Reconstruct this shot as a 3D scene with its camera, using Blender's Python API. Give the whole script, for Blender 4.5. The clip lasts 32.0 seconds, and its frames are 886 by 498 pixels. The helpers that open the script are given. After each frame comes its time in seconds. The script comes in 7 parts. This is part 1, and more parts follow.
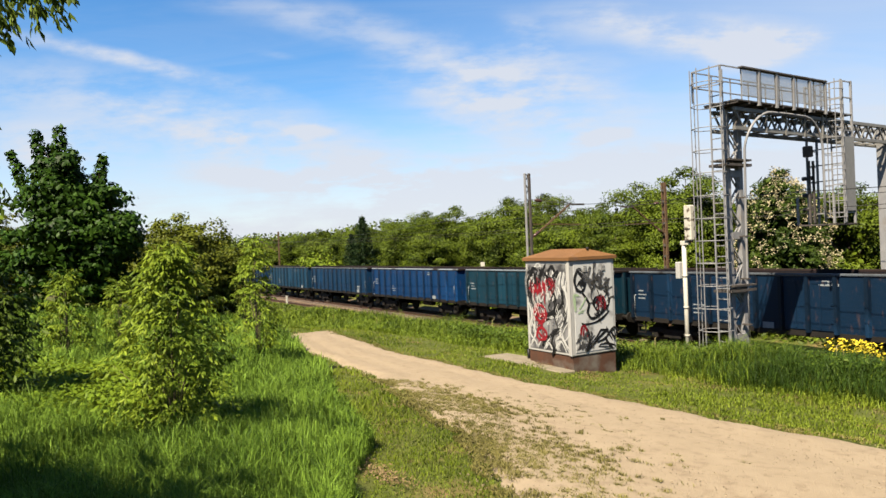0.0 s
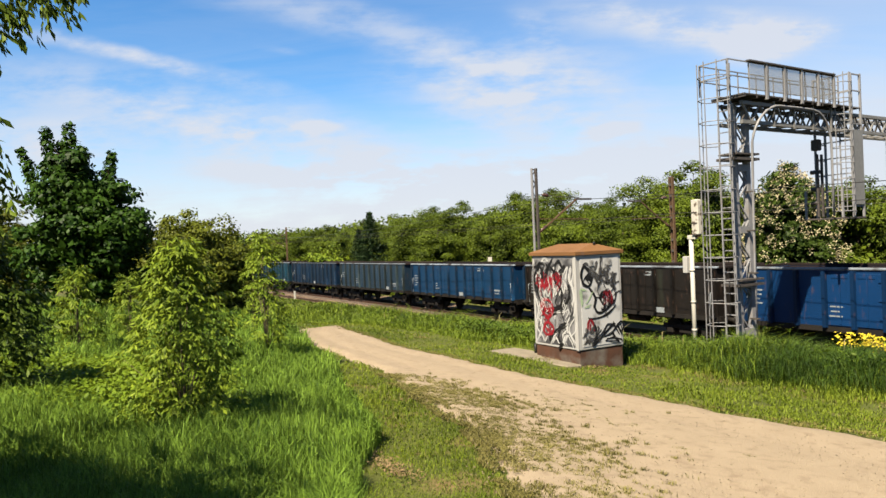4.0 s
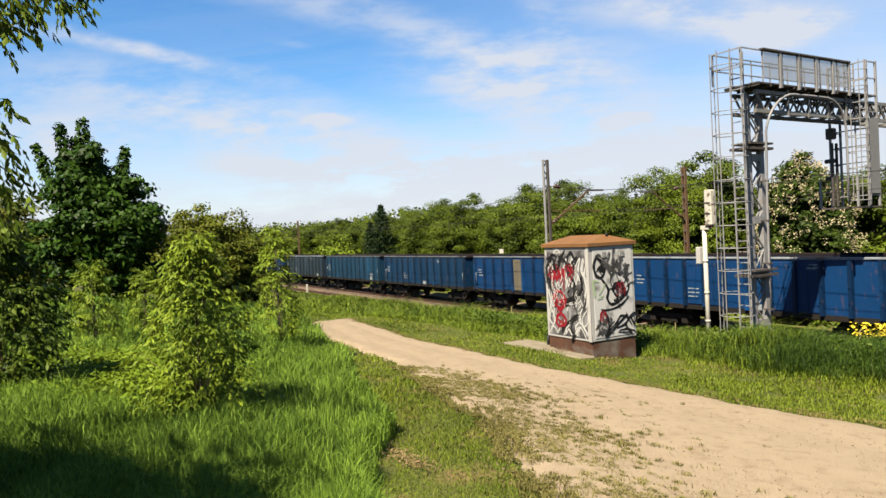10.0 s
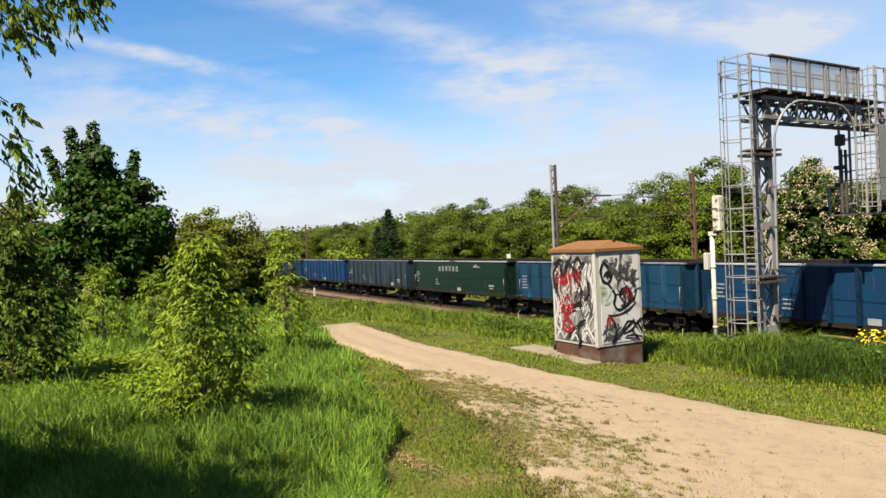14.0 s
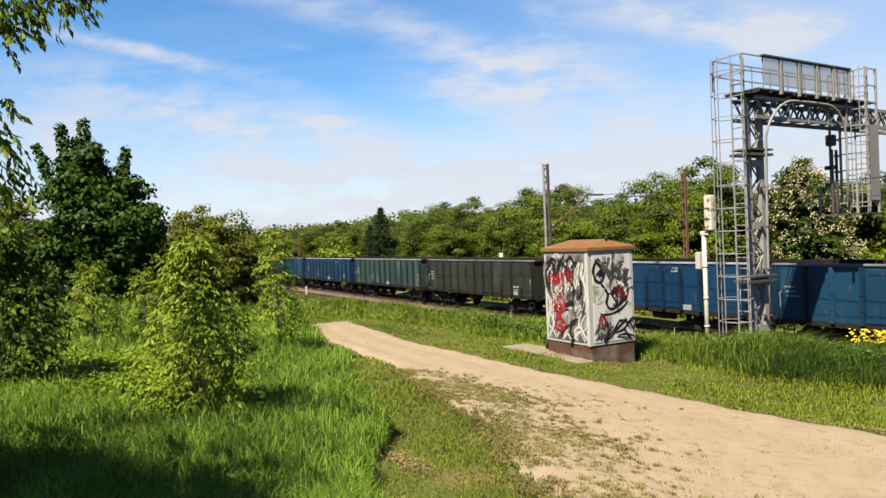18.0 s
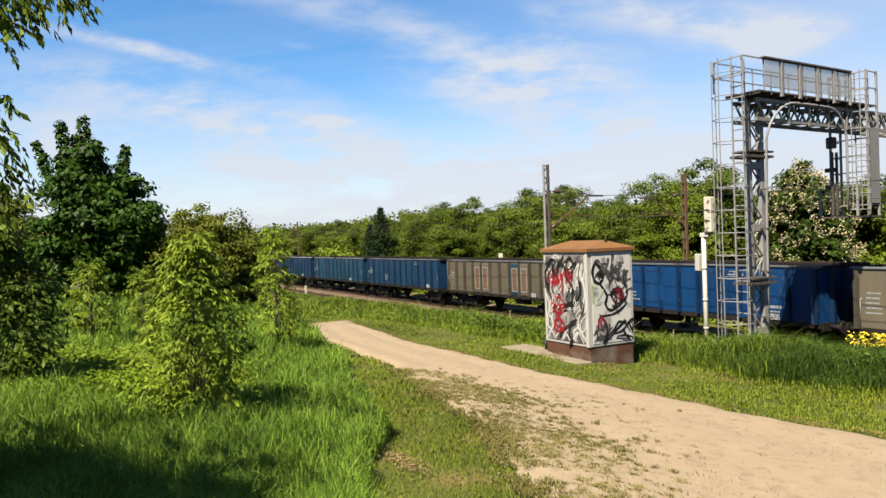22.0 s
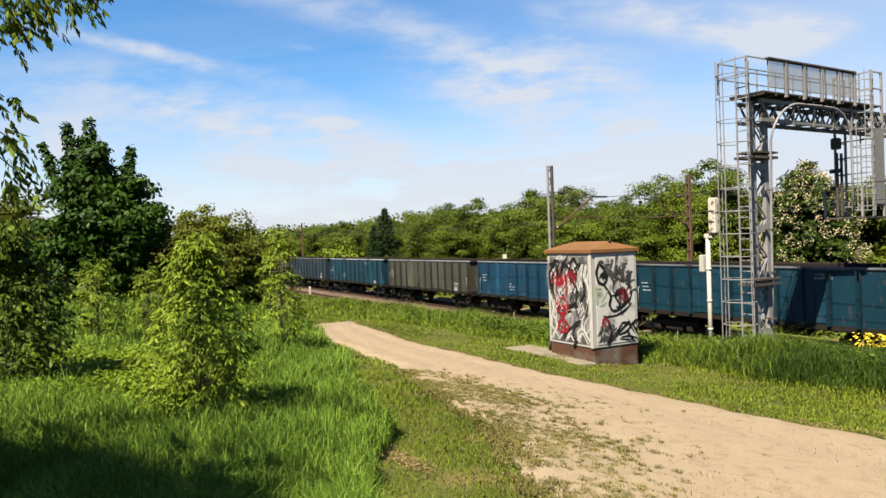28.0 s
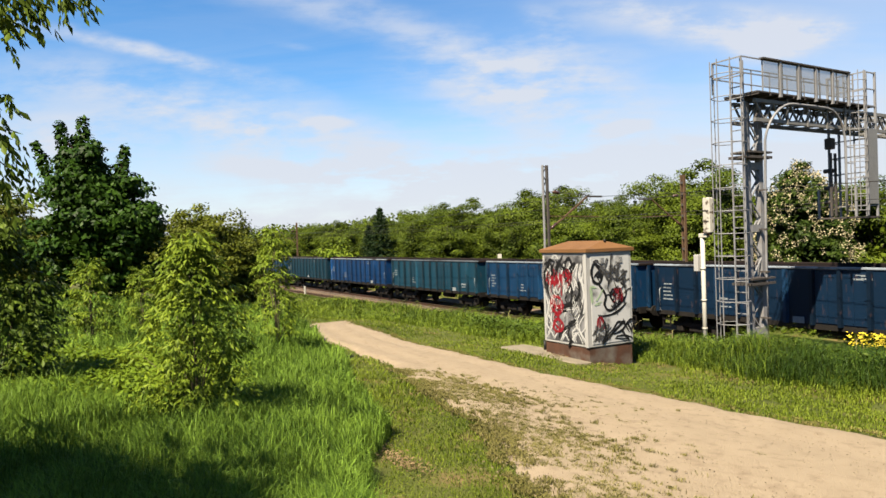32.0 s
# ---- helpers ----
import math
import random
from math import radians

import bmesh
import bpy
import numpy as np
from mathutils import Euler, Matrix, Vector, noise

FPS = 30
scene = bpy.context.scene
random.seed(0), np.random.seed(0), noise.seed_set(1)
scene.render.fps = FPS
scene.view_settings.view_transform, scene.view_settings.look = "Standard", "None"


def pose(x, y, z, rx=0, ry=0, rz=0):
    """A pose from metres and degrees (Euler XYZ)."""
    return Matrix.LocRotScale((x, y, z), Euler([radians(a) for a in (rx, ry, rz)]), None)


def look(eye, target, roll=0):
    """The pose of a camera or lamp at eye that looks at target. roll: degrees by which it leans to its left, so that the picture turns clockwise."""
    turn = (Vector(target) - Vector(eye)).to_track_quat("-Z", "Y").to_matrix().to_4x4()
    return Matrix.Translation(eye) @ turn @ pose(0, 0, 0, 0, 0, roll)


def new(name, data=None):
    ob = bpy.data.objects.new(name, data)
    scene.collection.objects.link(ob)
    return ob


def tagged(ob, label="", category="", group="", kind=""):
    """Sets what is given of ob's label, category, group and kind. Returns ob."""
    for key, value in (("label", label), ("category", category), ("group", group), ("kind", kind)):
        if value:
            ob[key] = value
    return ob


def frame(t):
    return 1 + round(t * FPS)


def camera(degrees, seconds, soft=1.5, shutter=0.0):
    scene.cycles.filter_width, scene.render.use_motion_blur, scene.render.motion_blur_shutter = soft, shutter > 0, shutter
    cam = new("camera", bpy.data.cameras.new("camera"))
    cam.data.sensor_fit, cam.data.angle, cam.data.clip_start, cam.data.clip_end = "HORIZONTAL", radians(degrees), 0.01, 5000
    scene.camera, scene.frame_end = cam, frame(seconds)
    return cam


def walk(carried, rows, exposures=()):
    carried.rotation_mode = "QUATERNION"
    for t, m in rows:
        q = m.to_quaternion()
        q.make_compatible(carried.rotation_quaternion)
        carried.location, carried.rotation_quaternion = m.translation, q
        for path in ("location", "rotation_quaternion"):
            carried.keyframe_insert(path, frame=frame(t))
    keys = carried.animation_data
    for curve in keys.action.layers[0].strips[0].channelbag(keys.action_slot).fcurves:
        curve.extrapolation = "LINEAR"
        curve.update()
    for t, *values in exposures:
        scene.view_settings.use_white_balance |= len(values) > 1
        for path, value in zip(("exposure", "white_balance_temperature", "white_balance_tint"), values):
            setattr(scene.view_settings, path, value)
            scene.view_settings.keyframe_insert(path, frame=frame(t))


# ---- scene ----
EXPOSURE, SKY_STRENGTH, CLOUD_STRENGTH, SUN_STRENGTH = 2.0, 0.0451, 0.213, 6.3
# The railway runs along its own axes: X towards the oncoming side, Y away from the viewer.
LENS = 2 * math.degrees(math.atan(784 / 1240))
cam = camera(LENS, 32.0)


def held(x, y, z, pitch, roll, yaw):
    return Matrix.Translation((x, y, z)) @ pose(0, 0, 0, 0, 0, yaw) @ pose(0, 0, 0, 90 + pitch) @ pose(0, 0, 0, 0, 0, roll)


# seconds, x, y, z, pitch, roll, yaw of the hand-held camera
PATH = [
    (0.0, 0.001, 0.050, 4.549, -0.140, -2.286, -0.033),
    (0.5, 0.005, 0.043, 4.550, -0.200, -2.380, 0.254),
    (1.0, 0.002, 0.020, 4.550, -0.458, -2.400, 0.742),
    (1.5, 0.005, 0.000, 4.549, -0.617, -2.735, 0.789),
    (2.0, -0.000, 0.013, 4.548, -0.663, -2.344, 0.738),
    (2.5, 0.006, -0.006, 4.543, -0.539, -2.598, 0.817),
    (3.0, 0.018, 0.010, 4.547, -0.493, -2.801, 0.833),
    (3.5, 0.014, -0.004, 4.549, -0.480, -2.557, 0.805),
    (5.5, 0.024, 0.022, 4.542, -0.723, -2.595, 0.135),
    (6.0, 0.021, 0.029, 4.542, -0.749, -2.736, 0.445),
    (6.5, 0.012, 0.002, 4.546, -0.788, -2.717, 0.549),
    (7.0, 0.014, 0.013, 4.546, -0.656, -3.124, 0.564),
    (7.5, 0.019, 0.012, 4.547, -0.525, -2.950, 0.550),
    (8.0, 0.016, -0.001, 4.545, -0.156, -2.847, 0.868),
    (8.5, 0.005, 0.006, 4.544, -0.911, -2.419, 0.664),
    (9.0, 0.005, -0.000, 4.550, -1.031, -2.589, 0.904),
    (9.5, -0.003, -0.022, 4.545, -1.038, -2.907, 1.333),
    (10.0, -0.002, -0.014, 4.549, -1.095, -2.864, 1.541),
    (10.5, 0.000, -0.042, 4.552, -0.911, -2.834, 1.685),
    (11.0, -0.006, -0.039, 4.543, -0.725, -2.548, 1.691),
    (11.5, 0.005, -0.039, 4.542, -0.781, -2.678, 1.722),
    (12.0, 0.007, -0.032, 4.544, -0.802, -2.874, 1.702),
    (12.5, -0.005, -0.043, 4.550, -0.834, -2.732, 1.667),
    (13.0, 0.007, -0.037, 4.550, -0.827, -2.470, 1.768),
    (13.5, 0.007, -0.034, 4.551, -0.895, -2.497, 1.966),
    (14.0, 0.004, -0.043, 4.549, -0.693, -2.571, 2.117),
    (14.5, -0.004, -0.052, 4.550, -0.602, -2.559, 2.215),
    (16.5, 0.011, -0.033, 4.550, -0.634, -2.778, 2.054),
    (17.0, -0.005, -0.043, 4.545, -0.684, -2.227, 1.869),
    (17.5, -0.002, -0.041, 4.541, -0.770, -2.276, 1.815),
    (18.0, -0.005, -0.024, 4.549, -0.828, -2.402, 1.491),
    (18.5, 0.008, -0.008, 4.541, -0.788, -2.295, 1.440),
    (19.0, 0.006, -0.024, 4.545, -0.638, -2.196, 1.403),
    (19.5, 0.007, -0.017, 4.547, -0.498, -2.339, 1.282),
    (20.0, -0.002, -0.021, 4.543, -0.747, -2.238, 1.271),
    (20.5, 0.015, -0.011, 4.548, -0.746, -2.085, 1.269),
    (21.0, -0.000, -0.014, 4.544, -0.750, -2.208, 1.321),
    (21.5, 0.013, -0.004, 4.545, -0.740, -2.418, 1.373),
    (22.0, 0.004, -0.009, 4.547, -0.826, -2.021, 1.473),
    (22.5, -0.003, -0.020, 4.546, -0.864, -2.054, 1.824),
    (23.0, -0.010, -0.054, 4.546, -0.816, -2.226, 1.928),
    (23.5, 0.003, -0.045, 4.552, -0.708, -2.237, 1.947),
    (24.0, -0.003, -0.039, 4.544, -0.736, -2.473, 2.044),
    (24.5, -0.004, -0.039, 4.546, -0.569, -2.705, 1.698),
    (25.0, 0.004, -0.023, 4.538, -0.563, -2.270, 1.336),
    (25.5, 0.012, -0.013, 4.543, -0.925, -2.310, 1.202),
    (27.5, 0.008, -0.036, 4.550, -0.862, -2.141, 1.745),
    (28.0, 0.002, -0.040, 4.545, -0.725, -2.028, 1.799),
    (28.5, 0.012, -0.035, 4.547, -0.543, -2.291, 1.820),
    (29.0, 0.003, -0.027, 4.543, -0.393, -1.968, 1.583),
    (29.5, 0.004, -0.010, 4.537, -0.559, -2.031, 1.753),
    (30.0, 0.006, -0.030, 4.545, -0.599, -2.006, 1.735),
    (30.5, -0.007, -0.037, 4.547, -0.598, -2.127, 1.645),
    (31.0, -0.001, -0.020, 4.542, -0.658, -1.833, 1.517),
    (31.5, 0.000, -0.029, 4.544, -0.659, -1.938, 1.453),
    (32.0, 0.002, -0.025, 4.534, -0.754, -1.990, 1.397),]
walk(cam, [(r[0], held(*r[1:])) for r in PATH], exposures=[(0.0, EXPOSURE), (32.0, EXPOSURE)])

# ---- light ----
SUN_EL, SUN_AZ = 52.0, 210.7
world = bpy.data.worlds.new("sky")
scene.world = world
world.use_nodes = True


CLOUDS = [
    (-0.382, 0.200, 0.355, 0.050, -13, 0.80),
    (0.087, 0.221, 0.194, 0.069, -10, 0.95),
    (-0.44, 0.282, 0.23, 0.013, -16, 0.80),
    (-0.208, 0.110, 0.210, 0.021, -6, 0.55),
    (0.231, 0.146, 0.040, 0.010, 2, 0.80),
    (0.468, 0.262, 0.081, 0.027, 4, 1.10),
    (0.332, 0.296, 0.210, 0.036, -7, 0.80),
    (-0.135, 0.322, 0.226, 0.032, -14, 0.50),
    (-0.284, 0.171, 0.029, 0.009, -5, 0.80),
    (-0.177, 0.167, 0.037, 0.009, -5, 0.80),
    (-0.242, 0.276, 0.029, 0.006, -12, 0.22),
    (0.178, 0.084, 0.419, 0.048, -2, 0.65),
    (-0.576, 0.171, 0.137, 0.036, -10, 0.60),
    (0.130, 0.296, 0.048, 0.024, -52, 0.50),
]


def build_sky():
    nt = world.node_tree
    nt.nodes.clear()
    N, L = nt.nodes.new, nt.links.new
    sky = N("ShaderNodeTexSky")
    sky.sky_type, sky.sun_disc = "NISHITA", False
    sky.sun_elevation, sky.sun_rotation = radians(SUN_EL), radians(SUN_AZ)
    sky.air_density, sky.dust_density, sky.ozone_density = 1.0, 0.2, 3.5
    blue = N("ShaderNodeBackground")
    blue.inputs["Strength"].default_value = SKY_STRENGTH
    hue = N("ShaderNodeHueSaturation")
    hue.inputs["Saturation"].default_value = 1.26
    L(sky.outputs[0], hue.inputs["Color"])
    L(hue.outputs[0], blue.inputs["Color"])
    co = N("ShaderNodeTexCoord")
    sep = N("ShaderNodeSeparateXYZ")
    L(co.outputs["Generated"], sep.inputs[0])

    def math_node(op, a, b=None):
        m = N("ShaderNodeMath")
        m.operation = op
        for i, v in enumerate((a, b)):
            if v is None:
                continue
            if isinstance(v, (int, float)):
                m.inputs[i].default_value = v
            else:
                L(v, m.inputs[i])
        return m.outputs[0]

    zz = math_node("ADD", math_node("MAXIMUM", sep.outputs[2], 0.0), 0.16)
    flat = N("ShaderNodeCombineXYZ")
    L(math_node("DIVIDE", sep.outputs[0], zz), flat.inputs[0])
    L(math_node("DIVIDE", sep.outputs[1], zz), flat.inputs[1])

    def cloud(scale, stretch, turn, detail, lo, hi, rough=0.55, shift=0.0, warp=0.6):
        mp = N("ShaderNodeMapping")
        mp.inputs["Rotation"].default_value = (0, 0, radians(turn))
        mp.inputs["Scale"].default_value = (scale, scale * stretch, 1)
        mp.inputs["Location"].default_value = (shift, shift * 0.7, 0)
        L(flat.outputs[0], mp.inputs[0])
        nz = N("ShaderNodeTexNoise")
        nz.inputs["Scale"].default_value = 1.0
        nz.inputs["Detail"].default_value = detail
        nz.inputs["Roughness"].default_value = rough
        nz.inputs["Distortion"].default_value = warp
        L(mp.outputs[0], nz.inputs["Vector"])
        mr = N("ShaderNodeMapRange")
        mr.interpolation_type = "SMOOTHSTEP"
        mr.inputs["From Min"].default_value, mr.inputs["From Max"].default_value = lo, hi
        L(nz.outputs["Fac"], mr.inputs["Value"])
        return mr.outputs[0]

    veil = cloud(0.55, 1.6, 20, 7, 0.46, 0.80, 0.6, 3.1)
    streak = cloud(0.8, 4.5, 62, 8, 0.34, 0.72, 0.62, 7.4, 1.1)
    # cloud banks ahead: across, up, half width, half height, tilt, thickness
    front = math_node("MAXIMUM", sep.outputs[1], 0.05)
    plane = N("ShaderNodeCombineXYZ")
    L(math_node("DIVIDE", sep.outputs[0], front), plane.inputs[0])
    L(math_node("DIVIDE", sep.outputs[2], front), plane.inputs[1])
    wn = N("ShaderNodeTexNoise")
    wn.inputs["Scale"].default_value, wn.inputs["Detail"].default_value = 5.0, 5
    L(plane.outputs[0], wn.inputs["Vector"])
    warp = N("ShaderNodeVectorMath")
    warp.operation = "MULTIPLY_ADD"
    L(wn.outputs["Color"], warp.inputs[0])
    warp.inputs[1].default_value = (0.12, 0.06, 0)
    L(plane.outputs[0], warp.inputs[2])
    puff = N("ShaderNodeTexNoise")
    puff.inputs["Scale"].default_value, puff.inputs["Detail"].default_value, puff.inputs["Roughness"].default_value = 9.0, 9, 0.6
    pm = N("ShaderNodeMapping")
    pm.inputs["Scale"].default_value = (0.75, 2.1, 1)
    pm.inputs["Rotation"].default_value = (0, 0, radians(8))
    L(plane.outputs[0], pm.inputs[0])
    L(pm.outputs[0], puff.inputs["Vector"])
    pr = N("ShaderNodeMapRange")
    pr.interpolation_type = "SMOOTHSTEP"
    pr.inputs["From Min"].default_value, pr.inputs["From Max"].default_value = 0.34, 0.64
    pr.inputs["To Min"].default_value = 0.08
    L(puff.outputs["Fac"], pr.inputs["Value"])
    fleece = pr.outputs[0]
    bank = None
    for across, up, hw, hh, tilt, thick in CLOUDS:
        mp = N("ShaderNodeMapping")
        mp.vector_type = "TEXTURE"
        mp.inputs["Location"].default_value = (across + 0.06, up + 0.03, 0)
        mp.inputs["Rotation"].default_value = (0, 0, radians(tilt))
        mp.inputs["Scale"].default_value = (hw * 1.15, hh * 1.25, 1)
        L(warp.outputs[0], mp.inputs[0])
        ln = N("ShaderNodeVectorMath")
        ln.operation = "LENGTH"
        L(mp.outputs[0], ln.inputs[0])
        r = N("ShaderNodeMapRange")
        r.interpolation_type = "SMOOTHSTEP"
        r.inputs["From Min"].default_value, r.inputs["From Max"].default_value = 1.15, 0.1
        r.inputs["To Max"].default_value = thick
        L(ln.outputs["Value"], r.inputs["Value"])
        bank = r.outputs[0] if bank is None else math_node("ADD", bank, r.outputs[0])
    ahead = N("ShaderNodeMapRange")
    ahead.inputs["From Min"].default_value, ahead.inputs["From Max"].default_value = 0.05, 0.3
    L(sep.outputs[1], ahead.inputs["Value"])
    tex = math_node("ADD", math_node("MULTIPLY", streak, 0.16), math_node("MULTIPLY", fleece, 0.98))
    bank = math_node("MULTIPLY", math_node("MULTIPLY", bank, tex), ahead.outputs[0])
    low = N("ShaderNodeMapRange")
    low.inputs["From Min"].default_value, low.inputs["From Max"].default_value = 0.20, 0.03
    low.inputs["To Min"].default_value, low.inputs["To Max"].default_value = 0.0, 0.96
    L(sep.outputs[2], low.inputs["Value"])
    total = math_node("ADD", math_node("MULTIPLY", veil, 0.18), math_node("MULTIPLY", streak, 0.10))
    total = math_node("ADD", total, bank)
    # thin high haze thickening towards one side
    hz = N("ShaderNodeMapRange")
    hz.inputs["From Min"].default_value, hz.inputs["From Max"].default_value, hz.inputs["To Max"].default_value = -0.1, 0.55, 0.42
    L(math_node("DIVIDE", sep.outputs[0], front), hz.inputs["Value"])
    total = math_node("ADD", total, math_node("MULTIPLY", hz.outputs[0], ahead.outputs[0]))
    low_haze = math_node("MULTIPLY", low.outputs[0], math_node("ADD", math_node("MULTIPLY", fleece, 0.3), 0.72))
    total = math_node("ADD", total, math_node("MULTIPLY", low_haze, math_node("ADD", math_node("MULTIPLY", ahead.outputs[0], 0.8), 0.2)))
    total = math_node("MINIMUM", total, 0.93)
    white = N("ShaderNodeBackground")
    white.inputs["Color"].default_value = (0.86, 0.90, 0.99, 1)
    white.inputs["Strength"].default_value = CLOUD_STRENGTH
    mix = N("ShaderNodeMixShader")
    L(total, mix.inputs[0])
    L(blue.outputs[0], mix.inputs[1])
    L(white.outputs[0], mix.inputs[2])
    out = N("ShaderNodeOutputWorld")
    L(mix.outputs[0], out.inputs["Surface"])


build_sky()
sun = new("sun", bpy.data.lights.new("sun", "SUN"))
sun.data.energy, sun.data.angle, sun.data.color = SUN_STRENGTH, radians(0.55), (1.0, 0.87, 0.66)
to_sun = Vector((math.sin(radians(SUN_AZ)) * math.cos(radians(SUN_EL)), math.cos(radians(SUN_AZ)) * math.cos(radians(SUN_EL)), math.sin(radians(SUN_EL))))
sun.matrix_basis = look(to_sun * 200, (0, 0, 0))

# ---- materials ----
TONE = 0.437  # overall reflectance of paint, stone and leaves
def mat(name, c1, c2, scale=3.0, rough=0.7, metal=0.0, bump=0.2, fine=40.0, c3=None, patch=(0.55, 0.7), patch_scale=1.2,
        vary=0.0, stretch=(1, 1, 1), sheen=0.0):
    """Two colours mixed by coarse noise, fine grain, and a third colour in patches."""
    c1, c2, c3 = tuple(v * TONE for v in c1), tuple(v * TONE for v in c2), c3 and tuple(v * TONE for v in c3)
    m = bpy.data.materials.new(name)
    m.use_nodes = True
    nt = m.node_tree
    N, L = nt.nodes.new, nt.links.new
    b = nt.nodes["Principled BSDF"]
    b.inputs["Metallic"].default_value = metal
    b.inputs["Roughness"].default_value = rough
    b.inputs["Specular IOR Level"].default_value = 0.5 if rough < 0.45 else 0.14
    co = N("ShaderNodeTexCoord")
    mp = N("ShaderNodeMapping")
    mp.inputs["Scale"].default_value = stretch
    L(co.outputs["Object"], mp.inputs[0])
    info = N("ShaderNodeObjectInfo")
    sh = N("ShaderNodeVectorMath")
    sh.operation = "MULTIPLY_ADD"
    L(info.outputs["Random"], sh.inputs[0])
    sh.inputs[1].default_value = (37, 19, 11)
    L(mp.outputs[0], sh.inputs[2])

    def noise_fac(s, det, lo, hi):
        n = N("ShaderNodeTexNoise")
        n.inputs["Scale"].default_value, n.inputs["Detail"].default_value = s, det
        L(sh.outputs[0], n.inputs["Vector"])
        r = N("ShaderNodeMapRange")
        r.inputs["From Min"].default_value, r.inputs["From Max"].default_value = lo, hi
        L(n.outputs["Fac"], r.inputs["Value"])
        return r.outputs[0]

    def mixc(f, a, c):
        x = N("ShaderNodeMix")
        x.data_type = "RGBA"
        L(f, x.inputs[0])
        for i, v in ((6, a), (7, c)):
            if isinstance(v, tuple):
                x.inputs[i].default_value = (*v, 1)
            else:
                L(v, x.inputs[i])
        return x.outputs[2]

    col = mixc(noise_fac(scale, 6, 0.3, 0.7), c1, c2)
    grain = noise_fac(fine, 3, 0.2, 0.8)
    dark = tuple(v * 0.72 for v in c1)
    g = N("ShaderNodeMath")
    g.operation, g.inputs[1].default_value = "MULTIPLY", 0.45
    L(grain, g.inputs[0])
    col = mixc(g.outputs[0], col, dark)
    if c3:
        col = mixc(noise_fac(patch_scale, 7, *patch), col, c3)
    if vary:
        hsv = N("ShaderNodeHueSaturation")
        v = N("ShaderNodeMapRange")
        v.inputs["To Min"].default_value, v.inputs["To Max"].default_value = 1 - vary, 1 + vary
        L(info.outputs["Random"], v.inputs["Value"])
        L(v.outputs[0], hsv.inputs["Value"])
        L(col, hsv.inputs["Color"])
        col = hsv.outputs[0]
    L(col, b.inputs["Base Color"])
    rr = N("ShaderNodeMapRange")
    rr.inputs["To Min"].default_value, rr.inputs["To Max"].default_value = max(rough - 0.12, 0.05), min(rough + 0.1, 1)
    L(grain, rr.inputs["Value"])
    L(rr.outputs[0], b.inputs["Roughness"])
    if bump:
        bp = N("ShaderNodeBump")
        bp.inputs["Strength"].default_value, bp.inputs["Distance"].default_value = bump, 0.02
        L(grain, bp.inputs["Height"])
        L(bp.outputs[0], b.inputs["Normal"])
    return m


def leaf_mat(name, c1, c2, trans=0.35, rough=0.5, single=0.65):
    """Leaves: colour differs leaf by leaf and clump by clump, some light passes through."""
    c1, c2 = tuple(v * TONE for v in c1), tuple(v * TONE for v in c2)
    m = bpy.data.materials.new(name)
    m.use_nodes = True
    nt = m.node_tree
    N, L = nt.nodes.new, nt.links.new
    b = nt.nodes["Principled BSDF"]
    b.inputs["Roughness"].default_value = rough
    b.inputs["Specular IOR Level"].default_value = 0.06
    geo = N("ShaderNodeNewGeometry")
    co = N("ShaderNodeTexCoord")
    nz = N("ShaderNodeTexNoise")
    nz.inputs["Scale"].default_value, nz.inputs["Detail"].default_value = 0.9, 4
    L(co.outputs["Object"], nz.inputs["Vector"])
    a = N("ShaderNodeMath")
    a.operation, a.inputs[1].default_value = "MULTIPLY_ADD", single
    L(geo.outputs["Random Per Island"], a.inputs[0])
    L(nz.outputs["Fac"], a.inputs[2])
    n2 = N("ShaderNodeTexNoise")
    n2.inputs["Scale"].default_value, n2.inputs["Detail"].default_value = 0.28, 3
    L(co.outputs["Object"], n2.inputs["Vector"])
    a2 = N("ShaderNodeMath")
    a2.operation, a2.inputs[1].default_value = "MULTIPLY_ADD", 1.3
    L(n2.outputs["Fac"], a2.inputs[0])
    L(a.outputs[0], a2.inputs[2])
    r = N("ShaderNodeMapRange")
    r.inputs["From Min"].default_value, r.inputs["From Max"].default_value = 0.92, 2.02
    L(a2.outputs[0], r.inputs["Value"])
    x = N("ShaderNodeMix")
    x.data_type = "RGBA"
    L(r.outputs[0], x.inputs[0])
    x.inputs[6].default_value, x.inputs[7].default_value = (*c1, 1), (*c2, 1)
    info = N("ShaderNodeObjectInfo")
    v = N("ShaderNodeMapRange")
    v.inputs["To Min"].default_value, v.inputs["To Max"].default_value = 0.8, 1.2
    L(info.outputs["Random"], v.inputs["Value"])
    hsv = N("ShaderNodeHueSaturation")
    L(v.outputs[0], hsv.inputs["Value"])
    L(x.outputs[2], hsv.inputs["Color"])
    L(hsv.outputs[0], b.inputs["Base Color"])
    tr = N("ShaderNodeBsdfTranslucent")
    hs2 = N("ShaderNodeHueSaturation")
    hs2.inputs["Hue"].default_value, hs2.inputs["Value"].default_value = 0.48, 1.2
    L(hsv.outputs[0], hs2.inputs["Color"])
    L(hs2.outputs[0], tr.inputs["Color"])
    mx = N("ShaderNodeMixShader")
    mx.inputs[0].default_value = trans
    L(b.outputs[0], mx.inputs[1])
    L(tr.outputs[0], mx.inputs[2])
    L(mx.outputs[0], nt.nodes["Material Output"].inputs["Surface"])
    return m


